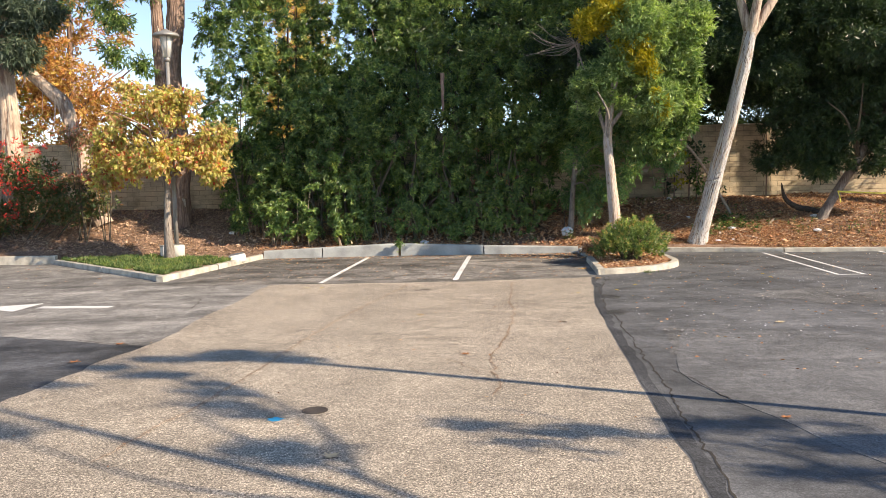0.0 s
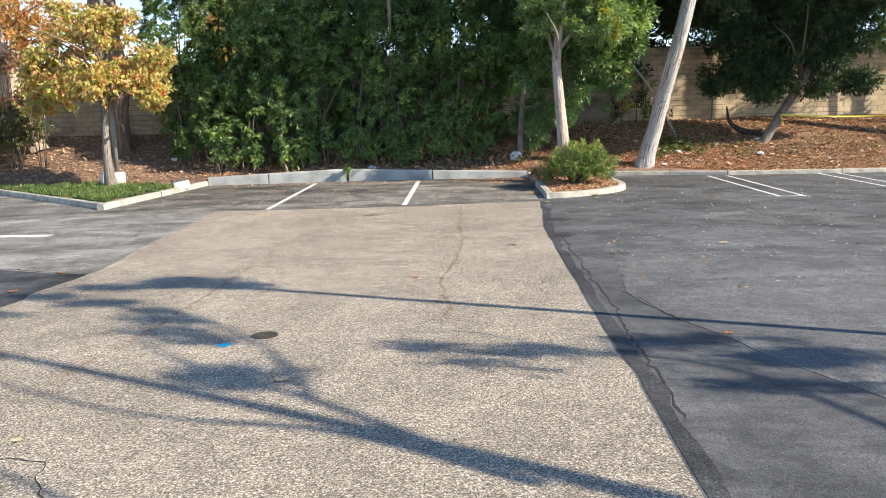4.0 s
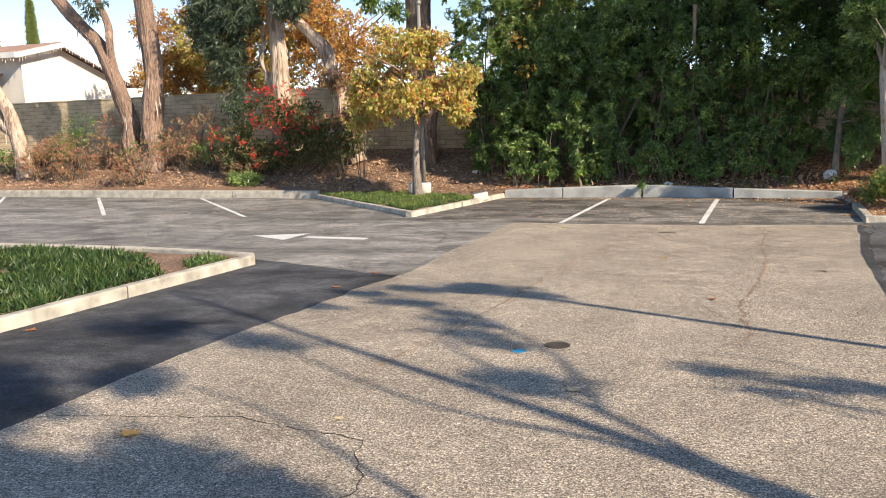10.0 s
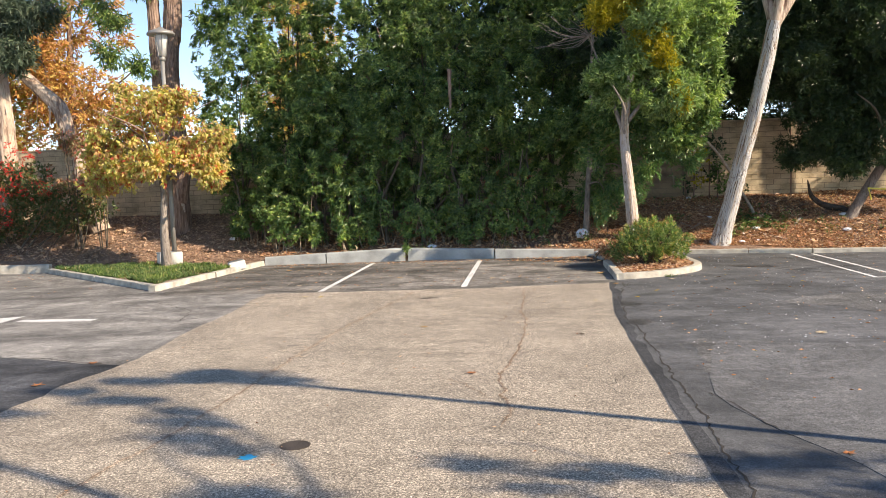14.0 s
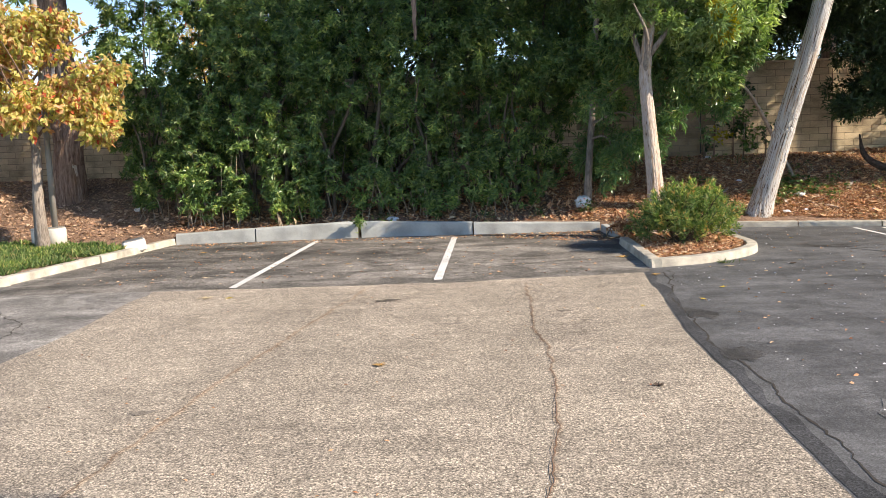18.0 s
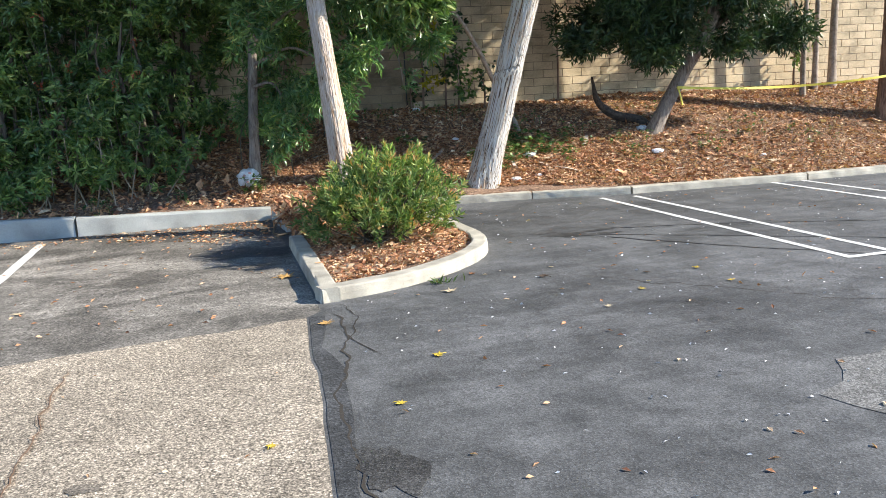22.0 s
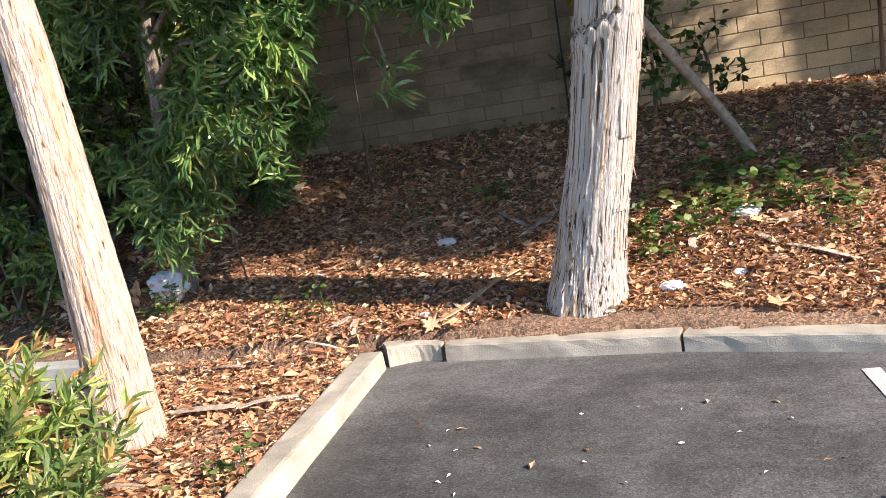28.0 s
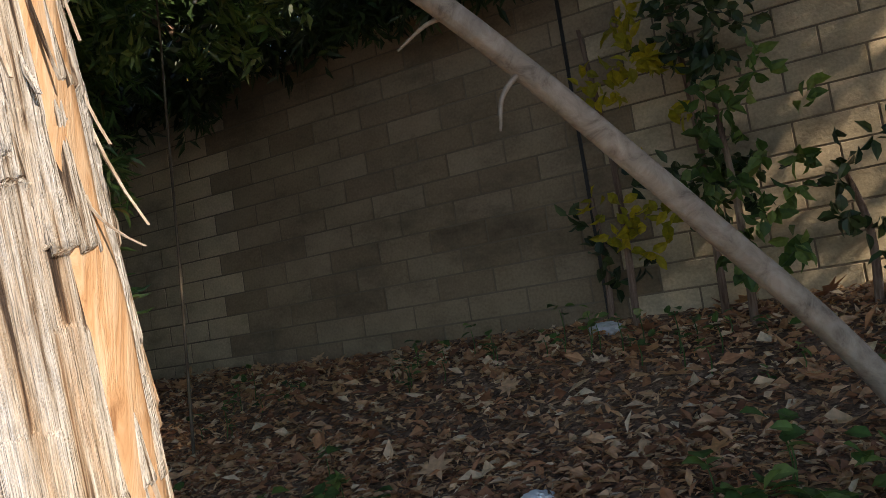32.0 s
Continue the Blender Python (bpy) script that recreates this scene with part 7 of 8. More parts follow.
def leaning_pole():
    t = empty("leaning_branch", (7.3, 22.1, 0.8), "long bare grey branch leaning from the bank toward the wall", "branch")
    main = [(7.38, 22.2, 0.66), (7.12, 22.1, 1.14), (6.8, 21.84, 1.6), (6.47, 21.52, 2.07), (6.22, 21.28, 2.38), (5.92, 20.98, 2.68), (5.3, 20.6, 3.2), (4.6, 20.4, 3.8)]
    v, f = tube_data(main, [0.043, 0.04, 0.039, 0.037, 0.035, 0.033, 0.031, 0.027], 28, 160, 0.09, 14, 2)
    sway(arrays("main_limb", v, f, M_BARK_GREY, t, smooth=True), t)
    for k, (pts, r) in enumerate((([(5.98, 21.0, 2.66), (5.86, 20.95, 2.5), (5.8, 20.93, 2.34)], 0.014), ([(6.47, 21.5, 2.1), (6.4, 21.46, 2.02), (6.38, 21.45, 1.92)], 0.01), ([(6.35, 21.42, 2.26), (6.25, 21.38, 2.26), (6.12, 21.4, 2.22)], 0.009),
                                  ([(5.6, 20.8, 2.95), (5.4, 20.6, 2.75), (5.2, 20.6, 2.65)], 0.006), ([(5.0, 20.5, 3.4), (4.7, 20.4, 2.9), (4.4, 20.4, 2.6), (4.0, 20.5, 2.45)], 0.008), ([(6.93, 21.95, 1.45), (6.88, 21.9, 1.5), (6.87, 21.88, 1.55)], 0.01))):
        v, f = tube_data(pts, [r, r * 0.8, r * 0.4], 8, 16, 0.03, 5, k)
        sway(arrays("twig", v, f, M_BARK_GREY, t, smooth=True), t)


leaning_pole()

# thin stems against the wall, with sparse leaves
for i, (x, y, top, mat, n, lab) in enumerate(((8.75, 23.85, 3.2, M_HEDGE, 0, "thin bare stake standing against the block wall"), (6.45, 23.75, 3.3, M_DARKLEAF, 60, "thin climbing shrub with dark leaves against the wall"), (6.62, 23.5, 2.3, M_COVER, 36, "small sapling with yellow-green leaves by the wall"), (6.0, 23.7, 2.9, M_GOLD, 26, "sparse sapling with yellow leaves by the wall"), (5.8, 23.9, 2.0, M_DARKLEAF, 7, "small ivy stems climbing the wall"), (7.15, 23.6, 1.9, M_DARKLEAF, 14, "small dark-leaved shrub at the foot of the wall"), (14.0, 23.7, 3.0, M_HEDGE, 30, "thin stem against the block wall"))):
    z = bank(x, y)
    t = tree("wall_sapling", (x, y, z), lab, "sapling")
    v, f = tube_data([(x, y, z - 0.05), (x + 0.02, y, (z + top) / 2), (x - 0.05 * (i % 2), y, top)], [0.022, 0.018, 0.012], 8, 14, 0.05, 6, i)
    sway(arrays("stem", v, f, M_BARK_BROWN, t, smooth=True), t)
    if n:
        sway(crown("foliage", [(x + 0.1, y - 0.1, z + (top - z) * 0.35, 0.3, 0.15, 0.3), (x + 0.15, y - 0.1, z + (top - z) * 0.75, 0.35, 0.15, 0.5)], n, 7, 0.09, 0.06, mat, t, 700 + i, 0.16, 4, droop=0.3), t)


# low green plants in the leaf litter
def seedlings(i, x, y, r, n, label, size=0.055):
    z = bank(x, y)
    t = tree("ground_plant", (x, y, z), label, "plant", "bank plants")
    rng = np.random.default_rng(800 + i)
    P = []
    for k in range(n):
        a, q = rng.uniform(0, 6.28), r * math.sqrt(rng.uniform())
        px, py = x + q * math.cos(a), y + q * math.sin(a) * 0.8
        P.append((px, py, bank(px, py) + rng.uniform(0.03, 0.2)))
    P = np.array(P)
    ways = np.c_[rng.normal(size=(n, 2)), rng.uniform(-0.1, 0.5, n)]
    sway(leaves("foliage", np.repeat(P, 4, 0) + rng.normal(size=(n * 4, 3)) * 0.02, np.c_[rng.normal(size=(n * 4, 2)), rng.uniform(-0.1, 0.5, n * 4)], size, size * 0.95, M_COVER if i % 3 else M_TURF, t, 4, 800 + i, flat=0.35), t)
    for k in range(min(n, 12)):
        v, f = tube_data([(P[k][0], P[k][1], bank(P[k][0], P[k][1]) - 0.01), P[k] * 0.5 + np.array((P[k][0], P[k][1], bank(P[k][0], P[k][1]))) * 0.5 + np.array((0.01, 0, 0)), P[k]], [0.004, 0.003, 0.002], 4, 5)
        sway(arrays("stalk", v, f, M_COVER, t, smooth=True), t)


rng = np.random.default_rng(41)
PL = [(6.75, 21.15, 0.4, 60), (7.2, 21.4, 0.45, 60), (6.95, 21.75, 0.35, 36), (7.7, 21.5, 0.5, 40), (7.6, 21.0, 0.3, 20), (6.3, 21.1, 0.25, 22), (6.5, 20.75, 0.2, 14), (5.3, 21.9, 0.3, 20), (4.6, 21.6, 0.25, 14), (8.3, 21.7, 0.5, 34), (9.0, 21.4, 0.4, 26), (8.7, 20.9, 0.35, 18), (10.3, 21.0, 0.5, 26), (11.3, 21.6, 0.5, 26), (12.4, 21.0, 0.5, 24),
      (4.0, 20.4, 0.2, 14), (4.4, 20.6, 0.12, 8), (5.0, 23.2, 0.4, 20), (5.9, 23.3, 0.4, 18), (6.6, 23.0, 0.4, 20), (3.9, 22.9, 0.4, 18), (3.7, 17.9, 0.2, 10), (4.5, 17.6, 0.15, 10), (4.62, 18.0, 0.12, 8), (2.68, 20.72, 0.16, 40), (7.5, 22.5, 0.4, 20), (9.8, 22.6, 0.5, 16), (-1.5, 20.4, 0.3, 26), (0.6, 20.4, 0.25, 20), (-3.4, 20.5, 0.3, 22), (1.7, 20.5, 0.25, 18)]
for i, (x, y, r, n) in enumerate(PL):
    seedlings(i, x, y, r, int(n * 0.6), "low round-leaved green plants growing through the leaf litter", 0.075 if i < 8 else 0.05)


# litter: bags, papers, bark pieces
def crumple(name, at, size, squash, mat, label, category, seed, lumps=3.0):
    bm = bmesh.new()
    bmesh.ops.create_icosphere(bm, subdivisions=4, radius=1.0)
    for v in bm.verts:
        p = v.co.copy()
        k = 1 + 0.26 * noise.noise(p * lumps + Vector((seed, 0, 0))) + 0.16 * abs(noise.noise(p * lumps * 2.7 + Vector((0, seed, 0))))
        v.co = Vector((p.x * size * k, p.y * size * k * 0.85, p.z * size * squash * k))
    t = empty(name, at, label, category)
    part("sheet" if squash < 0.5 else "bag_skin", bm, mat, t, smooth=squash >= 0.5)
    return t


bag = crumple("plastic_bag", (2.62, 20.95, bank(2.62, 20.95) + 0.11), 0.16, 0.8, M_BAG, "crumpled white plastic bag with red print in the litter", "bag", 4.0, 2.4)
for k, (dx, dz) in enumerate(((-0.06, 0.05), (0.02, 0.08), (0.07, -0.01), (-0.02, -0.05))):
    bm = bmesh.new()
    bmesh.ops.create_icosphere(bm, subdivisions=2, radius=0.022)
    bmesh.ops.scale(bm, vec=(1, 0.35, 0.8), verts=bm.verts[:])
    bmesh.ops.translate(bm, vec=(dx, -0.138, dz), verts=bm.verts[:])
    part("red_mark", bm, M_BAGRED, bag, "red printed mark")
for k, (x, y, s) in enumerate(((4.87, 21.31, 0.075), (6.51, 20.25, 0.075), (7.08, 21.15, 0.1), (5.83, 23.68, 0.09), (3.9, 21.0, 0.045), (6.08, 21.97, 0.06), (6.92, 20.38, 0.05), (9.25, 20.92, 0.1), (9.5, 21.9, 0.1), (4.9, 20.25, 0.04), (8.2, 20.3, 0.05), (-1.3, 20.55, 0.12), (-7.0, 21.5, 0.12), (10.9, 20.4, 0.05))):
    crumple("paper_scrap", (x, y, bank(x, y) + s * 0.25), s, 0.42, M_PAPER, "crumpled scrap of white paper in the leaf litter", "paper", 7.0 + k, 2.9)
rng = np.random.default_rng(19)
for k in range(26):
    x, y = rng.uniform(3.0, 9.5), rng.uniform(20.0, 21.6)
    if k < 8:
        x, y = rng.uniform(3.2, 4.6), rng.uniform(17.8, 20.2)
    L, w, a = rng.uniform(0.12, 0.5), rng.uniform(0.012, 0.04), rng.uniform(0, 3.14)
    z = bank(x, y) if y > 19.7 else 0.12
    d = np.array([math.cos(a), math.sin(a)])
    z2 = bank(x + d[0] * L, y + d[1] * L) if y + d[1] * L > 19.7 else 0.12
    pts = []
    n = 5
    for j in range(n):
        u = j / (n - 1)
        c = np.array([x, y]) + d * L * u + np.array([-d[1], d[0]]) * 0.02 * math.sin(u * 4 + k)
        zz = z + (z2 - z) * u + 0.03 + 0.012 * math.sin(u * 3.1)
        wd = w * (0.6 + 0.4 * math.sin(0.3 + u * 2.6))
        nn = np.array([-d[1], d[0]]) * wd
        pts += [(*(c + nn), zz - 0.008), (*(c - nn), zz - 0.008), (*(c - nn), zz - 0.013), (*(c + nn), zz - 0.013)]
    f = [(j * 4 + q, j * 4 + (q + 1) % 4, j * 4 + 4 + (q + 1) % 4, j * 4 + 4 + q) for j in range(n - 1) for q in range(4)] + [(0, 3, 2, 1), (n * 4 - 4, n * 4 - 3, n * 4 - 2, n * 4 - 1)]
    tagged(arrays("bark_piece", np.array(pts), np.array(f), M_BARK_STRIP if k % 3 else M_BARK_GUM), "shed strip of pale bark lying on the leaf litter", "bark", "shed bark")


# caution tape between the trees
def tape():
    t = empty("caution_tape", (10.4, 21.7, 1.4), "yellow caution tape strung between the trees", "tape")
    for k, (a, b, sag) in enumerate((((10.0, 21.55, 1.42), (14.45, 21.42, 1.42), 0.1), ((14.6, 21.4, 1.45), (20, 21.0, 1.5), 0.1))):
        n = 40
        vs = []
        for j in range(n + 1):
            u = j / n
            c = np.array(a) * (1 - u) + np.array(b) * u - np.array([0, 0, sag * 4 * u * (1 - u)])
            tw = 0.5 * math.sin(u * 7 + k)
            w = np.array([0, math.sin(tw), math.cos(tw)]) * 0.022
            vs += [c + w, c - w]
        f = [(2 * j, 2 * j + 1, 2 * j + 3, 2 * j + 2) for j in range(n)]
        sway(arrays("strip", np.array(vs), np.array(f), M_TAPE, t), t)
    v, f = tube_data([(10.0, 21.55, 1.43), (10.02, 21.5, 1.3), (10.06, 21.5, 1.12)], [0.02, 0.012, 0.02], 5, 8)
    sway(arrays("loose_end", v, f, M_TAPE, t), t)


tape()


# ---- on the paving ----
bm = lathe([(0.12, 0.002), (0.12, 0.005), (0.105, 0.006), (0.1, 0.004)], 28)
mh = empty("valve_cover", (-0.55, 4.98, 0), "small round dark iron valve cover in the paving", "valve cover")
part("ring", bm, M_IRON, mh)
part("cover", lathe([(0.1, 0.003), (0.1, 0.005)], 28), M_IRON, mh)
bm = bmesh.new()
rng = np.random.default_rng(6)
ring = [bm.verts.new((-0.83 + (0.03 + 0.05 * rng.uniform()) * math.cos(a) * 1.2, 4.7 + (0.035 + 0.04 * rng.uniform()) * math.sin(a), 0.003)) for a in np.linspace(0, 6.1, 22)]
bm.faces.new(ring)
tagged(part("paint_mark", bm, M_BLUE), "bright blue sprayed survey mark on the paving", "paint mark", kind="structure")


def maple_leaf(name, at, size, turn, mat, label, seed):
    """A curled, lobed fallen leaf."""
    rng = np.random.default_rng(seed)
    vs, f = [(0, 0, 0.006)], []
    n = 20
    for i in range(n):
        a = 2 * math.pi * i / n
        lobe = (1.0, 0.55, 0.82, 0.5)[i % 4] * rng.uniform(0.8, 1.1)
        r = size * lobe * (0.55 if i in (0, 1, n - 1) else 1)
        z = 0.008 + size * 0.35 * rng.uniform(0, 1) * (lobe - 0.3)
        vs.append((r * math.cos(a), r * math.sin(a), z))
    for i in range(n):
        f.append((0, 1 + i, 1 + (i + 1) % n))
    t = empty(name, at, label, "leaf", "fallen leaves")
    t.rotation_euler = (0, 0, turn)
    arrays("blade", np.array(vs), np.array(f), mat, t)
    v, q = tube_data([(0, 0, 0.008), (size * 0.6, 0.005, 0.014), (size * 1.05, 0.02, 0.01)], [0.003, 0.0025, 0.002], 4, 5)
    arrays("stalk", v, q, mat, t)


M_LEAF_OCHRE = plain("dry_ochre_leaf", (0.5, 0.3, 0.1), 0.8, 0, 0.3, 30)
M_LEAF_RUST = plain("dry_rust_leaf", (0.4, 0.16, 0.06), 0.8, 0, 0.3, 30)
M_LEAF_PALE = plain("dry_pale_leaf", (0.58, 0.47, 0.3), 0.8, 0, 0.2, 30)
M_LEAF_YEL = plain("yellow_leaf", (0.62, 0.45, 0.05), 0.7, 0, 0.2, 30)
M_LEAF_DK = plain("dark_dry_leaf", (0.09, 0.06, 0.04), 0.8, 0, 0.3, 30)
LEAVES = [(-3.93, 7.02, 0.1, 1), (-3.89, 8.09, 0.09, 1), (0.65, 7.32, 0.08, 1), (-0.2, 10.12, 0.09, 0), (-2.8, 13.5, 0.12, 2), (-2.5, 13.45, 0.09, 3), (-0.13, 3.75, 0.11, 2), (3.45, 4.75, 0.07, 1), (4.75, 9.22, 0.11, 2), (3.92, 14.87, 0.09, 2), (4.79, 14.99, 0.08, 4), (5.31, 14.22, 0.06, 3), (4.84, 13.87, 0.05, 2), (6.05, 14.14, 0.06, 3), (6.07, 14.66, 0.06, 3), (4.27, 15.39, 0.05, 1), (2.84, 14.36, 0.09, 0), (2.69, 16.12, 0.15, 0), (-6.0, 4.13, 0.1, 1), (-2.77, 1.99, 0.13, 0), (-1.54, 2.67, 0.07, 2), (-4.57, 1.72, 0.06, 2), (5.62, 14.71, 0.04, 4), (1.1, 19.2, 0.1, 2), (1.9, 19.5, 0.1, 1), (-0.8, 18.9, 0.09, 1), (-1.5, 16.2, 0.08, 0), (2.2, 18.9, 0.09, 2), (-4.5, 18.3, 0.1, 0), (-3.4, 15.2, 0.08, 2), (0.5, 15.8, 0.07, 2), (5.75, 17.85, 0.04, 3), (1.9, 9.4, 0.07, 4), (2.3, 12.3, 0.06, 3), (3.4, 13.3, 0.08, 3), (3.0, 12.6, 0.06, 3)]
KIND = ((M_LEAF_OCHRE, "ochre"), (M_LEAF_RUST, "rust-red"), (M_LEAF_PALE, "pale tan"), (M_LEAF_YEL, "yellow"), (M_LEAF_DK, "dark brown"))
for k, (x, y, s, c) in enumerate(LEAVES):
    maple_leaf("fallen_leaf", (x, y, 0.0), s * (0.62 if c == 3 else 0.8), k * 2.4, KIND[c][0], "curled %s fallen leaf on the paving" % KIND[c][1], k)


def specks(name, poly, n, seed, size, mat, label):
    q = scatter(n, poly, seed)
    rng = np.random.default_rng(seed)
    pos = np.c_[q, np.full(len(q), 0.008)]
    ways = np.c_[rng.normal(size=(len(q), 2)), rng.normal(size=len(q)) * 0.12]
    return tagged(leaves(name, pos, ways, size, size * 0.45, mat, None, 2, seed, flat=0.4), label, "leaf litter", kind="stuff")


specks("lot_specks", [(2.9, 6), (12, 6), (12, 18.8), (5.2, 18.9), (5.0, 15.6), (3.0, 14.8)], 480, 51, 0.05, M_LITTER, "scattered small dry leaves on the dark asphalt")
specks("pale_specks", [(2.9, 8), (12, 8), (12, 18.8), (5.2, 18.9), (5.0, 15.6), (3.0, 14.8)], 700, 52, 0.028, M_PAPER, "pale crumbs and petals on the dark asphalt")
specks("bay_specks", [(-5.6, 14.5), (2.8, 14.8), (2.8, 19.9), (-5.5, 19.8)], 420, 53, 0.05, M_LITTER, "small dry leaves over the bay asphalt")
specks("kerb_specks", [(-5.4, 19.4), (2.8, 19.4), (2.8, 19.95), (-5.4, 19.85)], 500, 54, 0.05, M_LITTER, "drift of dry leaves along the kerb")
specks("corner_specks", [(0.8, 19.2), (2.8, 18.0), (2.8, 19.95), (0.8, 19.95)], 420, 56, 0.06, M_LITTER, "dry leaves gathered in the bay corner")
specks("strip_specks", [(-3.6, 1), (2.4, 1), (2.5, 14), (-3.6, 14)], 160, 55, 0.03, M_LITTER, "few small leaf crumbs on the aggregate strip")
specks("aisle_specks", [(-30, 12), (-7, 14.5), (-11, 19.2), (-30, 19.2)], 300, 57, 0.06, M_LITTER, "small dry leaves on the aisle asphalt")


# worn lighter patch, oil marks, a painted bush shadow and a weed in a kerb joint
def blotch(name, at, rx, ry, mat, label, seed, z=0.0032):
    rng = np.random.default_rng(seed)
    bm = bmesh.new()
    a = np.linspace(0, 2 * math.pi, 40, endpoint=False)
    k = 1 + 0.22 * np.sin(2 * a + rng.uniform(0, 6)) + 0.15 * np.sin(5 * a + rng.uniform(0, 6)) + rng.normal(size=40) * 0.07
    bm.faces.new([bm.verts.new((at[0] + rx * q * math.cos(w), at[1] + ry * q * math.sin(w), z)) for w, q in zip(a, k)])
    tagged(part(name, bm, mat), label, "stain", "paving stains", "structure")


M_SMUDGE = asphalt("oil_smudge_on_aggregate", (0.26, 0.225, 0.185), 0.55, 118, 0.5, 0.8)
M_WORNPATCH = asphalt("worn_lot_patch", (0.16, 0.158, 0.154), 0.5, 120, 0.4, 0.8)
M_OIL_SHADE = asphalt("oil_and_shade_on_asphalt", (0.085, 0.083, 0.082), 0.5, 120, 0.5, 0.65)
for k, (x, y, a, c) in enumerate(((-0.5, 13.03, 0.13, 0.09), (1.48, 12.17, 0.1, 0.04), (1.47, 10.49, 0.11, 0.07), (0.3, 11.67, 0.12, 0.04), (1.64, 11.68, 0.06, 0.03), (-1.7, 9.0, 0.09, 0.05), (0.9, 6.1, 0.08, 0.1))):
    blotch("oil_smudge", (x, y), a, c, M_SMUDGE, "dark dried smudge on the pale aggregate paving", 900 + k)
# The third one paints the island bush's shadow onto the bay asphalt.
for k, (x, y, a, c) in enumerate(((2.8, 11.86, 0.12, 0.28), (2.72, 10.24, 0.14, 0.25), (2.4, 17.6, 0.45, 0.35),)):
    blotch("oil_shade_mark", (x, y), a, c, M_OIL_SHADE, "dark oil or bush-shade mark on the asphalt", 920 + k)
for k, (x, y, a, c) in enumerate(((5.75, 16.75, 0.22, 0.1), (6.0, 16.6, 0.3, 0.07), (5.6, 16.95, 0.16, 0.06), (6.15, 16.8, 0.2, 0.05))):
    blotch("oil_shade_mark", (x, y), a, c, M_OIL_SHADE, "dark tar smear on the asphalt", 930 + k, 0.0032 + 0.0004 * k)
blotch("worn_patch", (3.5, 7.3), 0.42, 1.5, M_WORNPATCH, "lighter worn patch in the sealed asphalt", 940)
blotch("worn_patch", (6.5, 11.5), 1.2, 0.9, M_WORNPATCH, "lighter worn patch in the sealed asphalt", 941)
wd = tree("kerb_weed", (-1.92, 19.96, 0.0), "small weed growing out of the kerb joint", "weed")
sway(crown("foliage", [(-1.92, 19.9, 0.12, 0.05, 0.05, 0.12), (-1.92, 19.95, 0.36, 0.13, 0.1, 0.12)], 46, 8, 0.08, 0.025, M_HEDGE, wd, 950, 0.1), wd)
v, f = tube_data([(-1.92, 19.97, -0.02), (-1.92, 19.9, 0.15), (-1.9, 19.95, 0.4)], [0.012, 0.009, 0.004], 5, 8)
sway(arrays("stem", v, f, M_STEM, wd, smooth=True), wd)


wd = tree("kerb_weed", (3.95, 15.2, 0.0), "small grassy weed at the foot of the island kerb", "weed")
rng = np.random.default_rng(77)
q = np.array((3.95, 15.17, 0.0)) + rng.normal(size=(26, 3)) * (0.05, 0.02, 0)
sway(leaves("blade", q, np.c_[rng.normal(size=(26, 2)) * 0.8, np.ones(26)], 0.085, 0.01, M_TURF, wd, 2, 78), wd)
pts = []
for k in range(8):
    u = k / 7
    c = np.array((5.02 + 0.45 * u + 0.015 * math.sin(k), 20.08 + 0.68 * u, 0.0))
    c[2] = bank(c[0], c[1]) + 0.035
    n = np.array((0.83, -0.55, 0.15)) * (0.045 - 0.02 * abs(u - 0.4))
    pts += [c + n, c - n, c - n - np.array((0, 0, 0.01)), c + n - np.array((0, 0, 0.01))]
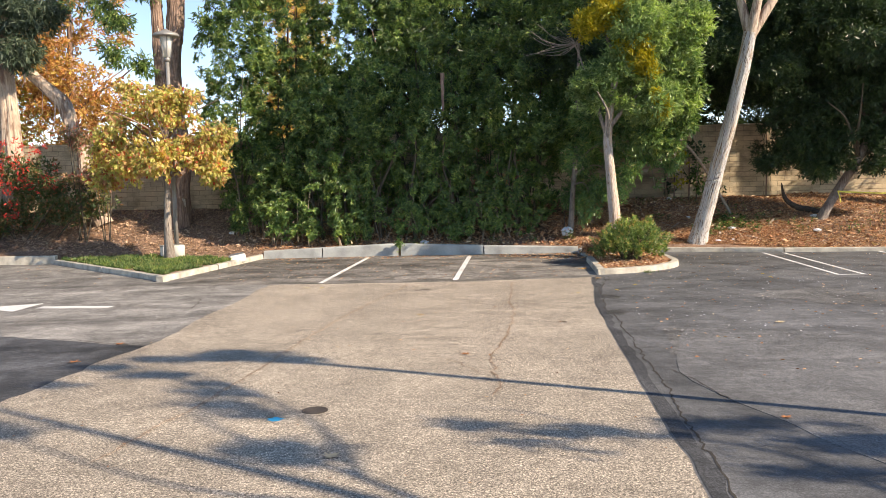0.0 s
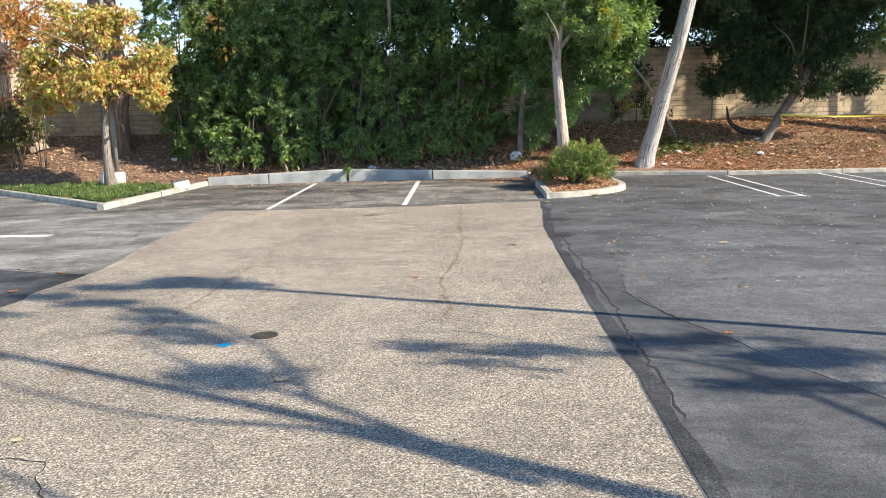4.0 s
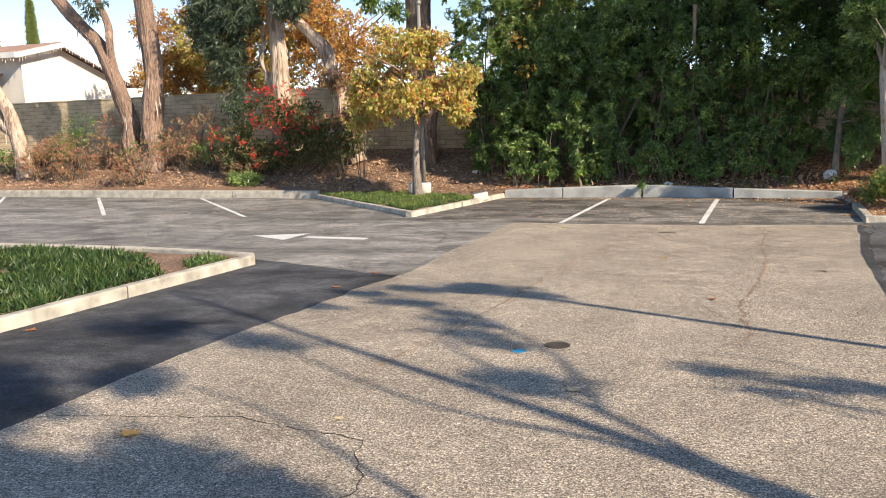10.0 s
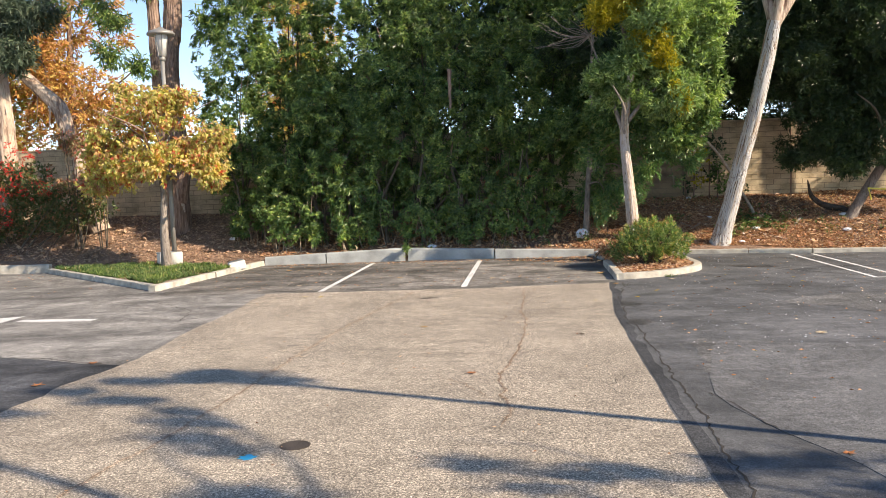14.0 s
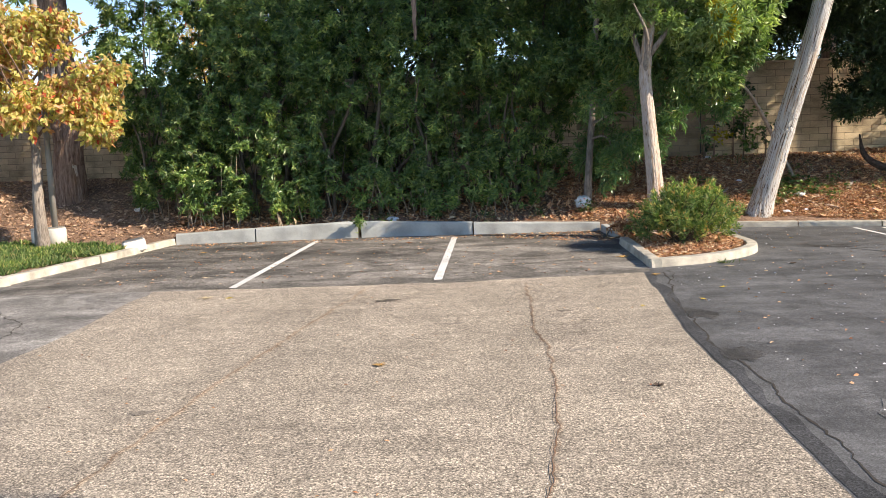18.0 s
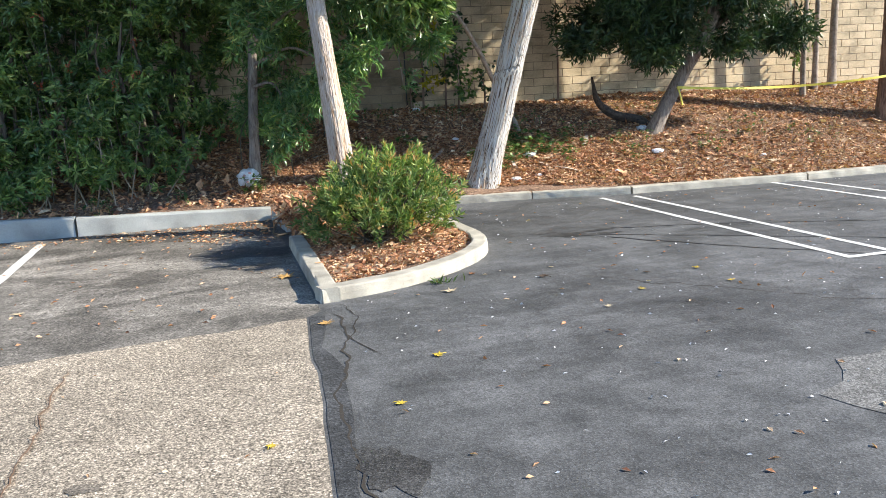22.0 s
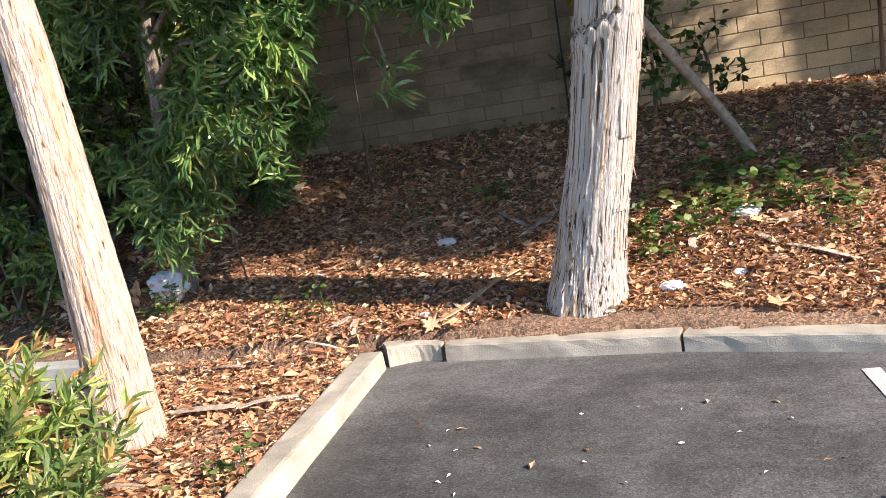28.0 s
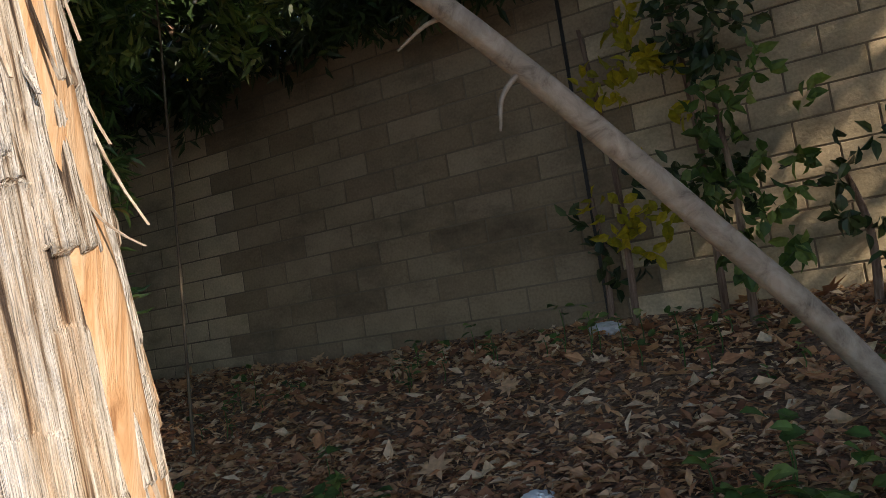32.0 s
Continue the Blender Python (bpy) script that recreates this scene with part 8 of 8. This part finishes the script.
f = [(k * 4 + q, k * 4 + (q + 1) % 4, k * 4 + 4 + (q + 1) % 4, k * 4 + 4 + q) for k in range(7) for q in range(4)] + [(0, 3, 2, 1), (28, 29, 30, 31)]
tagged(arrays("bark_piece", np.array(pts), np.array(f), M_BARK_BARE), "long curved strip of tan bark lying on the bank", "bark", "shed bark")


# ---- wall blocks ----
def block_mesh(w, h, d, seed):
    rng = np.random.default_rng(seed)
    b = 0.003
    o = rng.normal(size=(4, 2)) * 0.0015
    front = [(b + o[0, 0], b + o[0, 1]), (w - b + o[1, 0], b + o[1, 1]), (w - b + o[2, 0], h - b + o[2, 1]), (b + o[3, 0], h - b + o[3, 1])]
    rim = [(0, 0), (w, 0), (w, h), (0, h)]
    v = [(x, -d, z) for x, z in front] + [(x, -d + b, z) for x, z in rim] + [(x, 0.02, z) for x, z in rim]
    f = [(0, 1, 2, 3)] + [(i + 4, (i + 1) % 4 + 4, (i + 1) % 4, i) for i in range(4)] + [(i + 8, (i + 1) % 4 + 8, (i + 1) % 4 + 4, i + 4) for i in range(4)]
    return np.array(v), np.array(f)


def lay_blocks():
    J = 0.011
    meshes, grimy_shaded = [], []
    for s in range(6):
        v, f = block_mesh(BW - J, BH - J, 0.0004 * s, s)
        ob = arrays("block", v, f, M_BLOCK, wall_back)
        meshes.append(ob.data)
        bpy.data.objects.remove(ob)
        ob = arrays("block", v, f, M_BLOCK_GRIMY_SHADED, wall_back)
        grimy_shaded.append(ob.data)
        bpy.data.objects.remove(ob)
    rng = np.random.default_rng(88)
    rest = []
    for c in range(15):
        z = WALL_TOP - (c + 1) * BH
        off = BW / 2 if c % 2 else 0.0
        k0, k1 = int(-46 / BW), int(26 / BW)
        for k in range(k0, k1):
            x = k * BW + off
            if 2.0 < x < 9.8:
                # This stretch takes the darker tint, grime and tree shade in one colour.
                ob = new("block", (grimy_shaded if 2.75 < x < 5.7 else meshes)[int(rng.integers(6))])
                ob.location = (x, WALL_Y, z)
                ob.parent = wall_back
            else:
                v, f = block_mesh(BW - J, BH - J, rng.uniform(0, 0.002), int(rng.integers(40)))
                rest.append((v + np.array((x, WALL_Y, z)), f))
    v, f = joined(rest)
    tagged(arrays("far_blocks", v, f, M_BLOCK, wall_back), kind="stuff")


lay_blocks()
